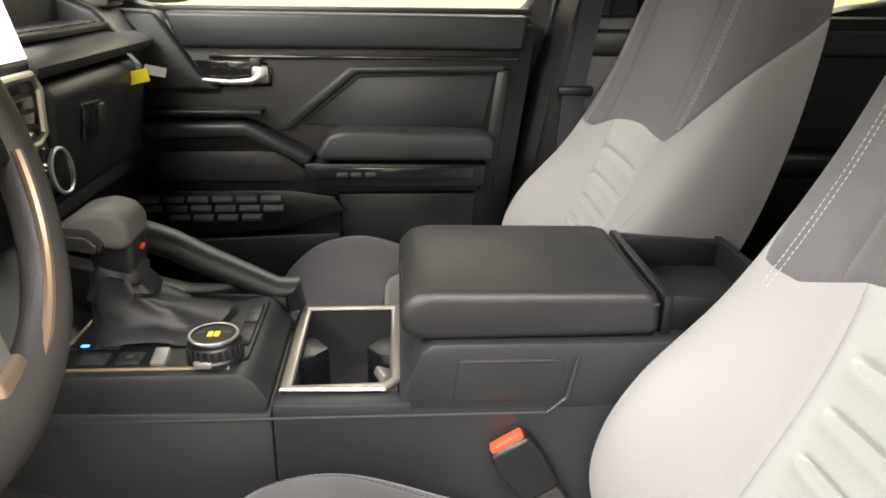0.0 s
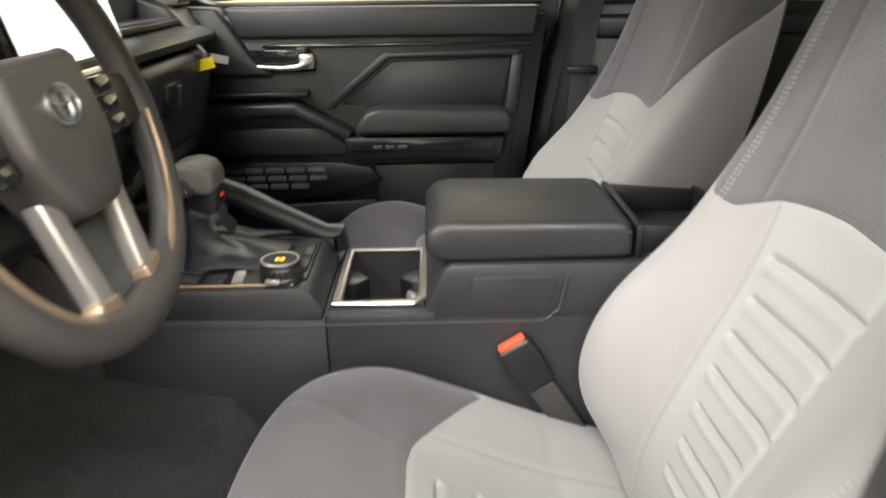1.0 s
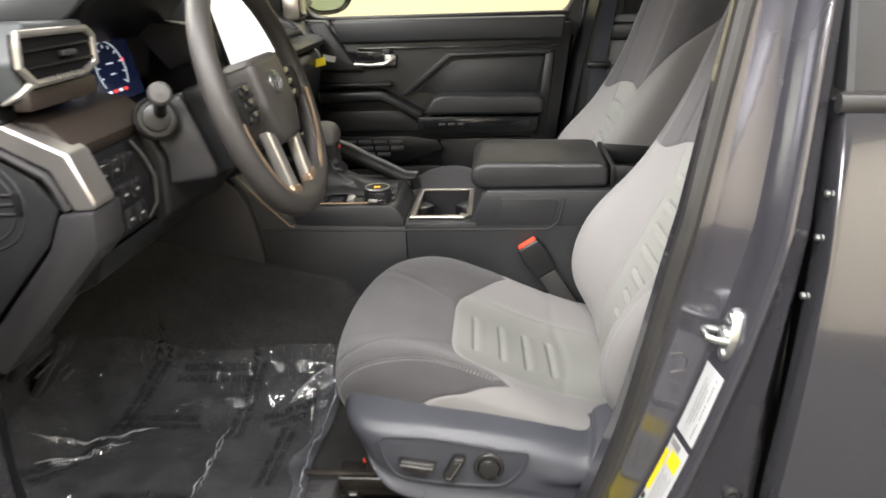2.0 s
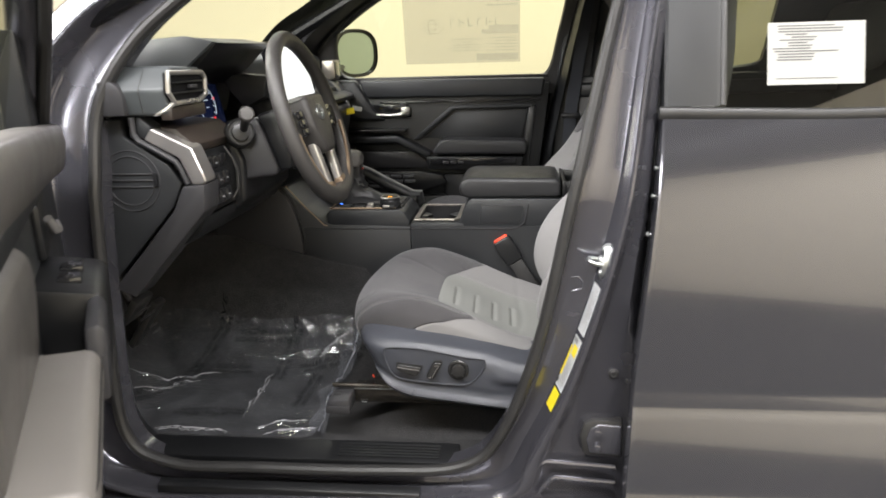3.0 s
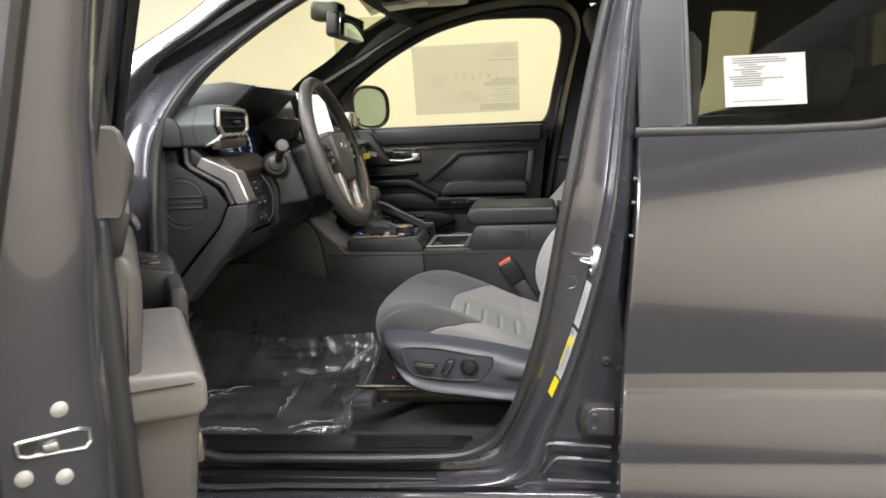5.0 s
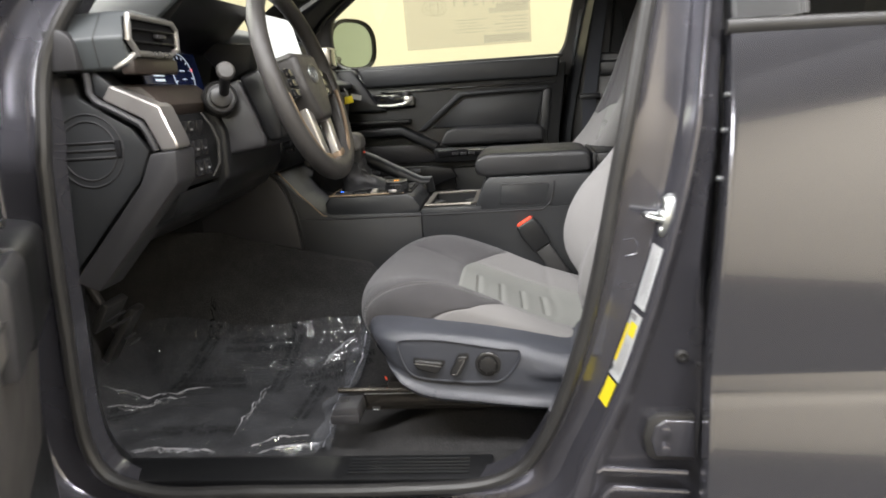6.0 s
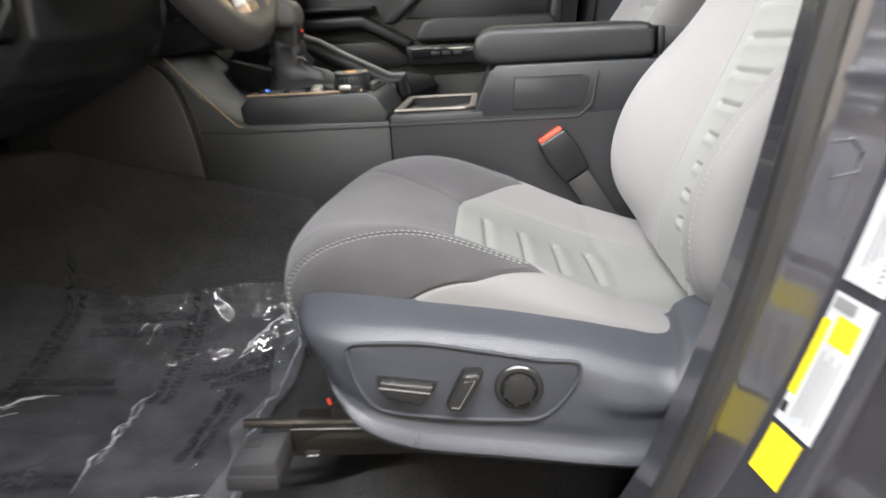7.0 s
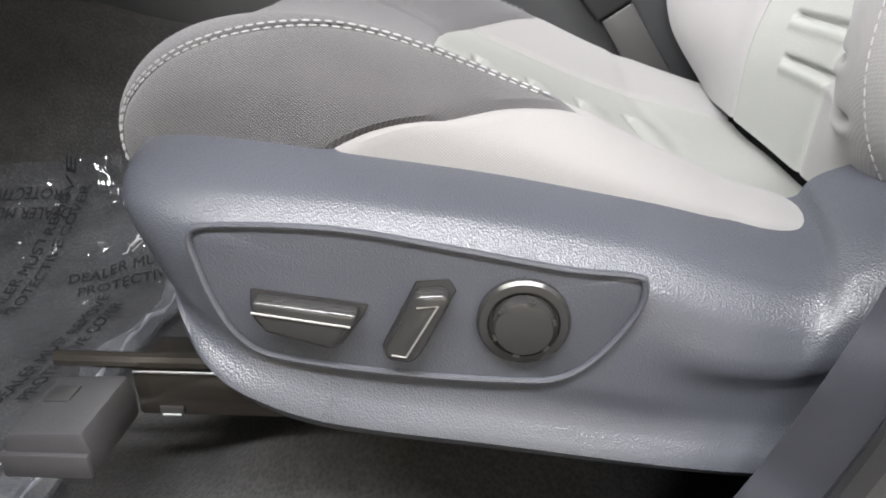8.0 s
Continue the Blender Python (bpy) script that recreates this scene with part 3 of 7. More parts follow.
def rear_door():
    d = thing("rear_door", (0.8, 0, 0.5), "closed dark grey metallic car rear door with privacy glass", "car door")
    # slope of the skin in degrees, by height
    zs = [0.40, 0.60, 0.63, 0.646, 0.66, 0.705, 0.75, 0.785, 0.794, 0.799, 0.803, 0.808, 0.836, 0.843, 0.90, 0.96, 0.994, 1.06, 1.12, 1.193, 1.25, 1.333]
    tilt = [-2, 12, 16, 15, 8, 10, 12, 13, 18, 22, 18, 8.5, 9, 0.5, 1.2, 2.6, 3.6, 6, 8.8, 12, 16, 21]
    ze = np.linspace(0.40, 1.333, 260)
    ye = np.concatenate([[0], np.cumsum(np.tan(np.radians(np.interp((ze[1:] + ze[:-1]) / 2, zs, tilt))) * np.diff(ze))])
    ye += 0.022 - ye[-1]
    edge = np.interp(ze, [0.40, 0.5, 0.68, 0.90, 1.17, 1.333], [0.333, 0.337, 0.347, 0.362, 0.387, 0.398])
    xs = np.concatenate([[0.0, 0.0, 0.0015, 0.004], np.linspace(0.01, 1.05, 40)])
    back = np.concatenate([[0.045, 0.006, 0.001, 0.0], np.zeros(40)])
    gx = edge[:, None] + xs[None]
    gy = ye[:, None] + back[None]
    part("door_skin", Shape().grid(np.stack([gx, gy, np.repeat(ze[:, None], len(xs), 1)], -1)), PAINT, d, "dark grey metallic painted panel", 50)
    part("door_core", Shape().box((0.92, 0.07, 0.86), (1.02, 0.08, 0.9), 0.01), PLASTIC, d)
    lean = lambda z: 0.034 + 0.24 * (z - 1.333)
    # belt moulding
    bx = np.linspace(0.392, 1.45, 30)
    part("belt_moulding", Shape().tube(np.stack([bx, np.full(30, 0.024), 1.332 + np.interp(bx, [0.39, 0.68, 0.84, 0.90, 0.96, 1.10, 1.45], [0.002, -0.006, -0.004, 0.004, 0.018, 0.055, 0.15])], 1), 0.0095, 10, False, 1.2), RUBBER, d,
         "black belt moulding")
    z = np.linspace(1.345, 1.78, 12)
    pil = [np.stack([a + 0.05 * np.clip((z - 1.4), 0, 1) * 0, lean(z) - c, z], 1) for a, c in
           ((0.40, -0.02), (0.402, 0.004), (0.408, 0.008), (0.49, 0.008), (0.497, 0.005), (0.499, -0.02))]
    part("pillar_cover", Shape().grid(np.array(pil)), PLASTIC_SOFT, d, "satin black pillar cover")
    gz, gx2 = np.meshgrid(np.linspace(1.33, 1.80, 8), np.linspace(0.49, 1.40, 12), indexing="ij")
    pane = part("pane", Shape().grid(np.stack([gx2, lean(gz) + 0.006, gz], -1)), GLASS_DARK, d, "dark privacy glass")
    pane.visible_shadow = False
    part("glass_run", Shape().tube(np.stack([np.full(12, 0.503), lean(z) + 0.002, z], 1), 0.006, 8), RUBBER, d, "black rubber glass run")
    # small screws and clips on the door's front shut face
    for zz in (0.83, 1.12, 1.19, 1.24):
        part("clip", Shape().lathe([(0.004, 0), (0.004, 0.004), (0.002, 0.005)], (edge[np.abs(ze - zz).argmin()] - 0.001, 0.008, zz), (-1, 0, 0), 10), ZINC if zz > 1.1 else RUBBER, d, "small fastener")
    return d


rear_door()


def price_paper():
    s = Shape()
    p = thing("paper_notice", (0.66, 0.05, 1.38), "white printed paper notice stuck on the rear window glass", "paper")
    lean = lambda z: 0.034 + 0.24 * (z - 1.333) - 0.0015
    gz, gx = np.meshgrid(np.linspace(1.377, 1.481, 4), np.linspace(0.576, 0.736, 4), indexing="ij")
    g = np.stack([gx, lean(gz), gz], -1)
    s.grid(g)
    s.grid(g + np.array([0, 0.0006, 0]))
    part("sheet", s, WHITE_PAPER, p)
    random.seed(5)
    z = 1.474

    def bar(x0, x1, z, h):
        y = lambda q: lean(q) - 0.0006
        part("print_line", Shape().add([(x0, y(z), z), (x1, y(z), z), (x1, y(z + h), z + h), (x0, y(z + h), z + h)], [(0, 1, 2, 3)]), PRINT_GREY, p, smooth=False)
    for k in range(13):
        short = k in (3, 4, 6, 7)
        x0 = 0.584 + random.uniform(0, 0.012) + 0.02 * short
        bar(x0, x0 + (random.uniform(0.025, 0.05) if short else random.uniform(0.05, 0.11)), z, 0.0020)
        z -= 0.0047
    bar(0.59, 0.69, 1.387, 0.0012)


price_paper()


# ---- seats ----
CUSHION_V = [-1, -0.86, -0.70, -0.40, 0, 0.40, 0.70, 0.86, 1]
BACK_V = [-1, -0.82, -0.64, -0.36, 0, 0.36, 0.64, 0.82, 1]


def seat_sheets(cy, o):
    """The cushion's and the backrest's sheets of the seat centred at cy; o: the way that is outboard."""
    def curve(xs, zs, y, narrow=None):
        f = spline(np.stack([xs, zs], 1))
        g = spline(narrow if narrow is not None else np.ones(len(xs)))

        def at(u):
            q = f(u)
            return np.stack([q[..., 0], cy + o * y * g(u)[..., 0], q[..., 1]], -1)
        return at
    edge = ([-0.14, -0.185, -0.19, -0.145, -0.08, 0.02, 0.12, 0.24], [0.775, 0.80, 0.83, 0.84, 0.84, 0.832, 0.812, 0.785], 0.247)
    side = ([-0.17, -0.215, -0.213, -0.16, -0.08, 0.02, 0.12, 0.24], [0.78, 0.825, 0.868, 0.896, 0.896, 0.868, 0.835, 0.80], 0.240)
    crest = ([-0.19, -0.228, -0.222, -0.165, -0.08, 0.02, 0.12, 0.24], [0.79, 0.84, 0.886, 0.922, 0.927, 0.892, 0.845, 0.80], 0.203)
    mid = ([-0.20, -0.238, -0.234, -0.172, -0.08, 0.02, 0.12, 0.24], [0.795, 0.845, 0.888, 0.912, 0.898, 0.855, 0.815, 0.785], 0.11)
    cen = ([-0.205, -0.242, -0.238, -0.175, -0.08, 0.02, 0.12, 0.24], [0.795, 0.845, 0.888, 0.910, 0.895, 0.852, 0.812, 0.785], 0.0)
    rows = [(edge, -1), (side, -1), (crest, -1), (mid, -1), (cen, 1), (mid, 1), (crest, 1), (side, 1), (edge, 1)]
    cushion = loft(CUSHION_V, [curve(np.array(a), np.array(b), c * s, np.array([0.76, 0.78, 0.83, 0.93, 0.99, 1.0, 1.0, 0.97])) for (a, b, c), s in rows])
    z = [0.80, 0.87, 0.94, 1.02, 1.12, 1.25, 1.40, 1.53]
    slim = np.array([0.97, 1.0, 1.0, 1.0, 1.0, 0.98, 0.93, 0.80])
    rear = ([0.34, 0.385, 0.415, 0.45, 0.488, 0.522, 0.545, 0.55], z, 0.235)
    rim = ([0.27, 0.235, 0.235, 0.270, 0.345, 0.415, 0.470, 0.515], z, 0.252)
    crs = ([0.235, 0.192, 0.190, 0.226, 0.312, 0.384, 0.44, 0.488], z, 0.212)
    md = ([0.228, 0.232, 0.256, 0.294, 0.344, 0.394, 0.441, 0.482], z, 0.105)
    ce = ([0.228, 0.237, 0.264, 0.302, 0.352, 0.402, 0.446, 0.482], z, 0.0)
    rows = [(rear, -1), (rim, -1), (crs, -1), (md, -1), (ce, 1), (md, 1), (crs, 1), (rim, 1), (rear, 1)]
    back = loft(BACK_V, [curve(np.array(a), np.array(b), c * s, slim) for (a, b, c), s in rows])
    return cushion, back


def cushion_split(v):
    """Where along the cushion the dark front meets the pale rear."""
    return np.interp(np.abs(v), [0, 0.25, 0.36, 0.42, 0.50, 0.66, 0.72, 0.80, 0.86, 0.91, 0.945, 1.0], [0.622, 0.622, 0.630, 0.643, 0.672, 0.742, 0.765, 0.70, 0.66, 0.605, 0.568, 0.51])


def back_split(v, near):
    """Where up the backrest the pale lower part meets the dark shoulders; near: the side of the door's opening, cut higher."""
    far_cut = np.interp(np.abs(v), [0, 0.15, 0.30, 0.38, 0.42, 0.52, 0.68, 0.80, 1.0], [0.655, 0.653, 0.648, 0.643, 0.636, 0.618, 0.62, 0.72, 0.85])
    near_cut = np.interp(np.abs(v), [0, 0.15, 0.30, 0.44, 0.50, 0.60, 0.785, 0.955, 1.0], [0.655, 0.653, 0.652, 0.655, 0.66, 0.685, 0.753, 0.812, 0.83])
    return np.where(v * near > 0, near_cut, far_cut)


def seat(cy, o, driver):
    name = "front_seat"
    s = thing(name, (0.1, cy, 0.62), ("driver's" if driver else "front passenger's") + " seat in dark and light grey stitched fabric", "car seat", "front seats")
    cushion, back = seat_sheets(cy, o)
    split = lambda v: back_split(v, -o)
    mid_c, mid_b = (0.02, cy, 0.2), (1.2, cy, 1.10)

    def grid(nu, nv, v0, v1, lo, hi):
        v = np.linspace(v0, v1, nv)[None].repeat(nu, 0)
        f = np.linspace(0, 1, nu)[:, None]
        a, b = lo(v), hi(v)
        return a + (b - a) * f, v
    zero, one = (lambda v: np.zeros_like(v)), (lambda v: np.ones_like(v))
    fold = lambda us, vs: -0.0016 * np.exp(-((us - 0.90 + 0.03 * np.abs(vs)) / 0.012) ** 2)

    def slots(us, vs):
        y = vs / 0.40 * 0.11
        d = fold(us, vs)
        for x0 in (0.675, 0.743, 0.808, 0.869):
            d = d - 0.005 * np.exp(-((us - x0 - 0.012 * vs) / 0.006) ** 2) * np.clip((0.064 - np.abs(y - 0.008)) / 0.006, 0, 1)
            d = d + 0.001 * np.exp(-((us - x0 - 0.012 * vs - 0.016) / 0.01) ** 2) * np.clip((0.064 - np.abs(y - 0.008)) / 0.006, 0, 1)
        return d
    f = np.linspace(0, 1, 60)[:, None]
    seam = lambda q: np.interp(q, [0, 0.2, 0.31, 0.45, 0.535, 0.625, 0.69, 0.75, 0.81, 0.9, 1.0], [0.94, 0.905, 0.88, 0.82, 0.795, 0.772, 0.754, 0.737, 0.726, 0.722, 0.72])
    v = seam(f) * np.linspace(-1, 1, 110)[None]
    u = cushion_split(v) * f
    joint = lambda us, vs: -0.0022 * np.exp(-((np.abs(vs) - np.interp(us, [0.0, 0.37, 0.63], [0.70, 0.62, 0.30])) / 0.012) ** 2) * (us > 0.05)
    part("cushion_front", panel(cushion, mid_c, u, v, (0, 1, 1, 1), relief=joint), FABRIC_DARK, s, "dark grey woven cushion front")
    for sg in (-1, 1):
        v = sg * (seam(f) + (1 - seam(f)) * np.linspace(0, 1, 26)[None])
        u = cushion_split(v) * f
        part("cushion_side", panel(cushion, mid_c, u, v, (0, 1, 1, 0)), FABRIC_DARK, s, "dark grey woven side panel")
        u, v = grid(50, 40, sg * 0.46, sg * 1.0, cushion_split, one)
        part("cushion_bolster", panel(cushion, mid_c, u, v, (1, 0, 1, 0), relief=fold), FABRIC_LIGHT, s, "light grey woven bolster")
        for off in (-0.006, 0.012):
            ff = np.linspace(0.17, 0.97, 60)
            vv = seam(ff) + off
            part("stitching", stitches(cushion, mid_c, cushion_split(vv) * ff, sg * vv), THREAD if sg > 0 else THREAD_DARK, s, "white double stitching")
    u, v = grid(150, 60, -0.46, 0.46, cushion_split, one)
    part("cushion_insert", panel(cushion, mid_c, u, v, (1, 0, 1, 1), 0.0025, relief=slots), FABRIC_INSERT, s, "pale grey ribbed insert")

    def ribs(us, vs):
        d = 0.0 * us
        for u0, lo, hi in ((0.585, -0.28, 0.36), (0.527, -0.255, 0.34), (0.469, -0.24, 0.32), (0.408, -0.215, 0.31), (0.342, -0.16, 0.29), (0.274, -0.11, 0.60), (0.206, -0.095, 0.64), (0.140, -0.03, 0.66)):
            m = np.clip((vs - lo) / 0.025, 0, 1) * np.clip((hi - vs) / 0.025, 0, 1)
            d = d - 0.0055 * np.exp(-((us - u0 - 0.012 * vs) / 0.0055) ** 2) * m + 0.002 * np.exp(-((us - u0 - 0.012 * vs + 0.014) / 0.009) ** 2) * m
        return d
    hem = lambda q: 0.295 + 0.03 * q + 0.05 * np.clip(q, 0, 1) ** 8
    f = np.linspace(0, 1, 190)[:, None]
    v = hem(f) * np.linspace(-1, 1, 60)[None]
    part("back_insert", panel(back, mid_b, split(v) * f, v, (0, 1, 1, 1), 0.003, relief=ribs), FABRIC_INSERT, s, "pale grey ribbed backrest insert")
    for sg in (-1, 1):
        f = np.linspace(0, 1, 190)[:, None]
        v = sg * (hem(f) + (1 - hem(f)) * np.linspace(0, 1, 56)[None])
        u = split(v) * f
        part("back_bolster", panel(back, mid_b, u, v, (0, 1, 1, 0), 0.0025, relief=ribs), FABRIC_LIGHT, s, "light grey woven backrest bolster")
        u, v = grid(60, 40, sg * 0.44, sg * 1.0, split, one)
        part("back_shoulder", panel(back, mid_b, u, v, (1, 0, 1, 0), 0.0025), FABRIC_DARK, s, "dark grey woven shoulder panel")
        for off in (-0.022, 0.0):
            uu = np.linspace(0.685 if sg == -o else 0.60, 1.0, 20)
            part("stitching", stitches(back, mid_b, uu, np.full(20, sg * (0.60 + off))), THREAD, s, "white stitching")
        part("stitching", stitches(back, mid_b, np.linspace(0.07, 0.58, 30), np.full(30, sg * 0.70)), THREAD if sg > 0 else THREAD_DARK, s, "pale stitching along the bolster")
    u, v = grid(60, 50, -0.44, 0.44, split, one)
    part("back_upper", panel(back, mid_b, u, v, (1, 0, 1, 1), 0.003), FABRIC_DARK, s, "dark grey woven upper backrest")
    # rear shell of the backrest and its top
    uu = np.linspace(0, 1, 40)
    l, r = back(uu, np.full(40, -1.0)), back(uu, np.full(40, 1.0))
    f = np.linspace(0, 1, 16)[None, :, None]
    shell = l[:, None] + (r - l)[:, None] * f + np.array([0.04, 0, 0]) * (1 - (2 * f - 1) ** 4)
    part("back_shell", Shape().grid(shell), FABRIC_DARK, s, "dark rear cover")
    vv = np.linspace(-1, 1, 40)
    front = back(np.ones(40), vv)
    rear = shell[-1][np.clip(np.round(np.linspace(0, 15, 40)).astype(int), 0, 15)]
    g = np.linspace(0, 1, 10)[:, None, None]
    cap = front[None] + (rear - front)[None] * g + np.array([0, 0, 0.02]) * np.sin(np.pi * g)
    part("back_top", Shape().grid(cap), FABRIC_DARK, s)
    for y in (-0.055, 0.055):
        part("headrest_post", Shape().tube([(0.505, cy + y, 1.50), (0.49, cy + y, 1.62)], 0.006, 10), ZINC, s, "steel headrest post")
    b = Shape()
    th, ph = np.meshgrid(np.linspace(0, 2 * np.pi, 40, endpoint=False), np.linspace(-np.pi / 2, np.pi / 2, 20))
    se = lambda a, e: np.sign(a) * np.abs(a) ** e
    hx, hy, hz = se(np.cos(ph), 0.5) * se(np.cos(th), 0.5), se(np.cos(ph), 0.5) * se(np.sin(th), 0.5), se(np.sin(ph), 0.6)
    b.grid(np.stack([0.455 + 0.055 * hx - 0.035 * hz, cy + 0.135 * hy, 1.645 + 0.095 * hz], -1), close=True)
    part("headrest", b, FABRIC_DARK, s, "dark grey woven headrest")
    return s, cushion, back


DRIVER_Y, PASSENGER_Y = 0.415, 1.165
driver, D_CUSHION, D_BACK = seat(DRIVER_Y, -1, True)
seat(PASSENGER_Y, 1, False)


def seat_base(s, cy, o, controls):
    """Plastic valance, power switches, rail and feet under the cushion."""
    top = spline([(-0.215, 0.842), (-0.19, 0.862), (-0.12, 0.866), (-0.02, 0.856), (0.08, 0.838), (0.164, 0.8185), (0.192, 0.834), (0.30, 0.864)])
    low = spline([(-0.176, 0.803), (-0.153, 0.772), (-0.126, 0.743), (-0.088, 0.723), (0.0, 0.7125), (0.09, 0.703), (0.16, 0.697), (0.30, 0.69)])
    n = 90
    u = np.linspace(0, 1, n)
    a, b = top(u), low(u)
    rows = []
    for f, out in ((-0.06, 0.205), (-0.02, 0.235), (0.0, 0.2475), (0.03, 0.262), (0.06, 0.272), (0.08, 0.278), (0.10, 0.282), (0.12, 0.285), (0.16, 0.291), (0.20, 0.295), (0.25, 0.298), (0.34, 0.300), (0.4, 0.3005), (0.45, 0.3005), (0.5, 0.3005), (0.54, 0.3005), (0.57, 0.3005), (0.6, 0.3005), (0.63, 0.300), (0.67, 0.299),
                   (0.72, 0.2985), (0.79, 0.3025), (0.83, 0.308), (0.87, 0.310), (0.92, 0.305), (1.0, 0.27), (1.03, 0.22)):
        q = a + (b - a) * f
        deep = np.interp(f, [0, 0.03, 0.06, 0.12, 0.20, 0.28, 0.35, 0.40, 0.44, 0.48, 0.52, 0.60, 0.70, 0.76, 0.82, 0.87, 0.92, 1.0], [0.2475, 0.262, 0.272, 0.285, 0.295, 0.301, 0.3045, 0.3055, 0.304, 0.3005, 0.299, 0.2985, 0.2985, 0.3015, 0.308, 0.310, 0.305, 0.272])
        out = out + (deep - out) * np.clip((q[:, 0] - 0.085) / 0.03, 0, 1) * (f > 0)
        nose = np.clip(1 - (u * 7) / 2.2, 0, 1)
        rows.append(np.stack([q[:, 0], cy + o * (out - 0.085 * nose ** 2), q[:, 1]], 1))
    part("valance", Shape().grid(np.array(rows)), VALANCE, s, "blue grey grained plastic seat side cover", 50)
    # front lip under the cushion
    part("front_skirt", Shape().grid(np.stack([np.stack([np.full(20, x), cy + np.linspace(-0.2, 0.2, 20), np.full(20, z)], -1) for x, z in
                                              ((-0.19, 0.845), (-0.205, 0.83), (-0.20, 0.80), (-0.17, 0.755), (-0.12, 0.735))])), VALANCE, s, "grey plastic front skirt")
    part("cushion_pan", Shape().box((0.05, cy, 0.745), (0.36, 0.44, 0.05), 0.02), DARK_STEEL, s, "black steel seat pan")
    for y in (-0.205, 0.205):
        part("rail", Shape().box((0.04, cy + y, 0.724), (0.44, 0.04, 0.022), 0.004), DARK_STEEL, s, "black coated steel seat rail")
        part("lower_rail", Shape().box((0.022, cy + y, 0.6955), (0.50, 0.045, 0.035), 0.003), RAIL_STEEL, s, "bronze coated steel rail")
    if not controls:
        return
    y = cy + o * 0.3015
    # recessed switch panel with a raised rim
    rim = ring([(-0.138, 0.842), (-0.120, 0.846), (-0.066, 0.844), (-0.014, 0.835), (0.039, 0.825), (0.070, 0.822), (0.076, 0.817), (0.073, 0.801), (0.057, 0.778), (0.039, 0.765), (0.014, 0.763), (-0.043, 0.766), (-0.101, 0.774), (-0.120, 0.784), (-0.131, 0.803), (-0.137, 0.825)], 90)
    part("switch_panel_rim", Shape().tube(np.stack([rim[:, 0], np.full(90, y + 0.0004 * o), rim[:, 1]], 1), 0.0018, 8, True), VALANCE, s, "moulded rim")
    c = rim.mean(0)
    sh = Shape().grid(np.array([np.stack([q[:, 0], np.full(90, y + dy * o), q[:, 1]], 1) for q, dy in
                               ((rim, -0.001), (c + (rim - c) * 0.97, 0.0), (c + (rim - c) * 0.5, 0.0002), (c + (rim - c) * 0.02, 0.0002))]), close=True)
    part("switch_panel", sh, VALANCE, s, "dark grey grained switch panel")

    def key(name, pts, label, h=0.012):
        p = np.array(pts)
        m = p.mean(0)
        b = Shape().prism([tuple(q) for q in p], "y", y, y + o * h, 0.003, 3)
        k = part(name, b, SWITCH, s, label)
        # larger black plate under the key stands in for the recess's shade
        part("shadow_gap", Shape().prism([tuple(q) for q in m + (p - m) * 1.12], "y", y - 0.001, y + o * 0.0012, 0.0005, 1), RUBBER, k, "dark plate for the shaded recess round the switch")
        return k
    k1 = key("slide_switch", [(-0.109, 0.812), (-0.058, 0.805), (-0.06, 0.800), (-0.071, 0.785), (-0.104, 0.794), (-0.110, 0.803)], "dark grey seat slide switch")
    part("edge_line", Shape().tube([(-0.109, y + o * 0.0125, 0.806), (-0.062, y + o * 0.0125, 0.799)], 0.0006, 6), SILVER, k1, "bright edge")
    k2 = key("recline_switch", [(-0.031, 0.816), (-0.017, 0.817), (-0.014, 0.812), (-0.029, 0.783), (-0.034, 0.778), (-0.046, 0.780), (-0.047, 0.785)], "dark grey recline switch")
    part("edge_line", Shape().tube([(-0.030, y + o * 0.0125, 0.810), (-0.020, y + o * 0.0125, 0.811), (-0.036, y + o * 0.0125, 0.783), (-0.043, y + o * 0.0125, 0.784)], 0.0005, 6), SILVER, k2, "bright edge")
    kn = part("lumbar_switch", Shape().lathe([(0.0225, 0), (0.0225, 0.0035), (0.021, 0.005), (0.0175, 0.0055), (0.0165, 0.003), (0.0155, 0.003), (0.015, 0.0085), (0.0135, 0.0105), (0.009, 0.0115), (0.0, 0.0118)], (0.020, y, 0.798), (0, o, 0), 48), SWITCH, s,
              "round dark grey lumbar switch")
    for a in range(6):
        an = a * math.pi / 3 + 0.3
        part("mark", Shape().box((0.020 + 0.0145 * math.cos(an), y + o * 0.0106, 0.798 + 0.0145 * math.sin(an)), (0.003, 0.001, 0.0014), 0, (0, -math.degrees(an) + 90, 0)), INK_DARK, kn)
    # embossed mark near the rear corner of the cover
    q = a + (b - a) * 0.075
    for k in range(6):
        x = 0.177 + 0.0052 * k
        part("embossed_mark", Shape().box((x, cy + o * 0.2790, float(np.interp(x, q[:, 0], q[:, 1])) + 0.0004), (0.0034, 0.0012, 0.0052), 0.0004, (-48, 0, 0)), PLASTIC_GREY, s, "dark embossed mark")
    # rail front cover and bracket
    x0, yo = -0.235, cy + o * 0.262
    cov = part("rail_cover", Shape().prism([(-0.272, 0.712), (-0.226, 0.714), (-0.223, 0.700), (-0.224, 0.682), (-0.280, 0.687), (-0.277, 0.700)], "y", yo - 0.03, yo + 0.03, 0.004), PLASTIC_GREY, s,
               "dark grey plastic seat rail cover")
    part("cover_step", Shape().box((-0.251, yo + o * 0.03, 0.691), (0.054, 0.006, 0.017), 0.002), PLASTIC_GREY, cov)
    part("rail_guide", Shape().tube([(-0.278, 0.192, 0.7185), (-0.12, 0.192, 0.7175)], 0.0055, 10), RAIL_STEEL, s, "dark steel rail edge")
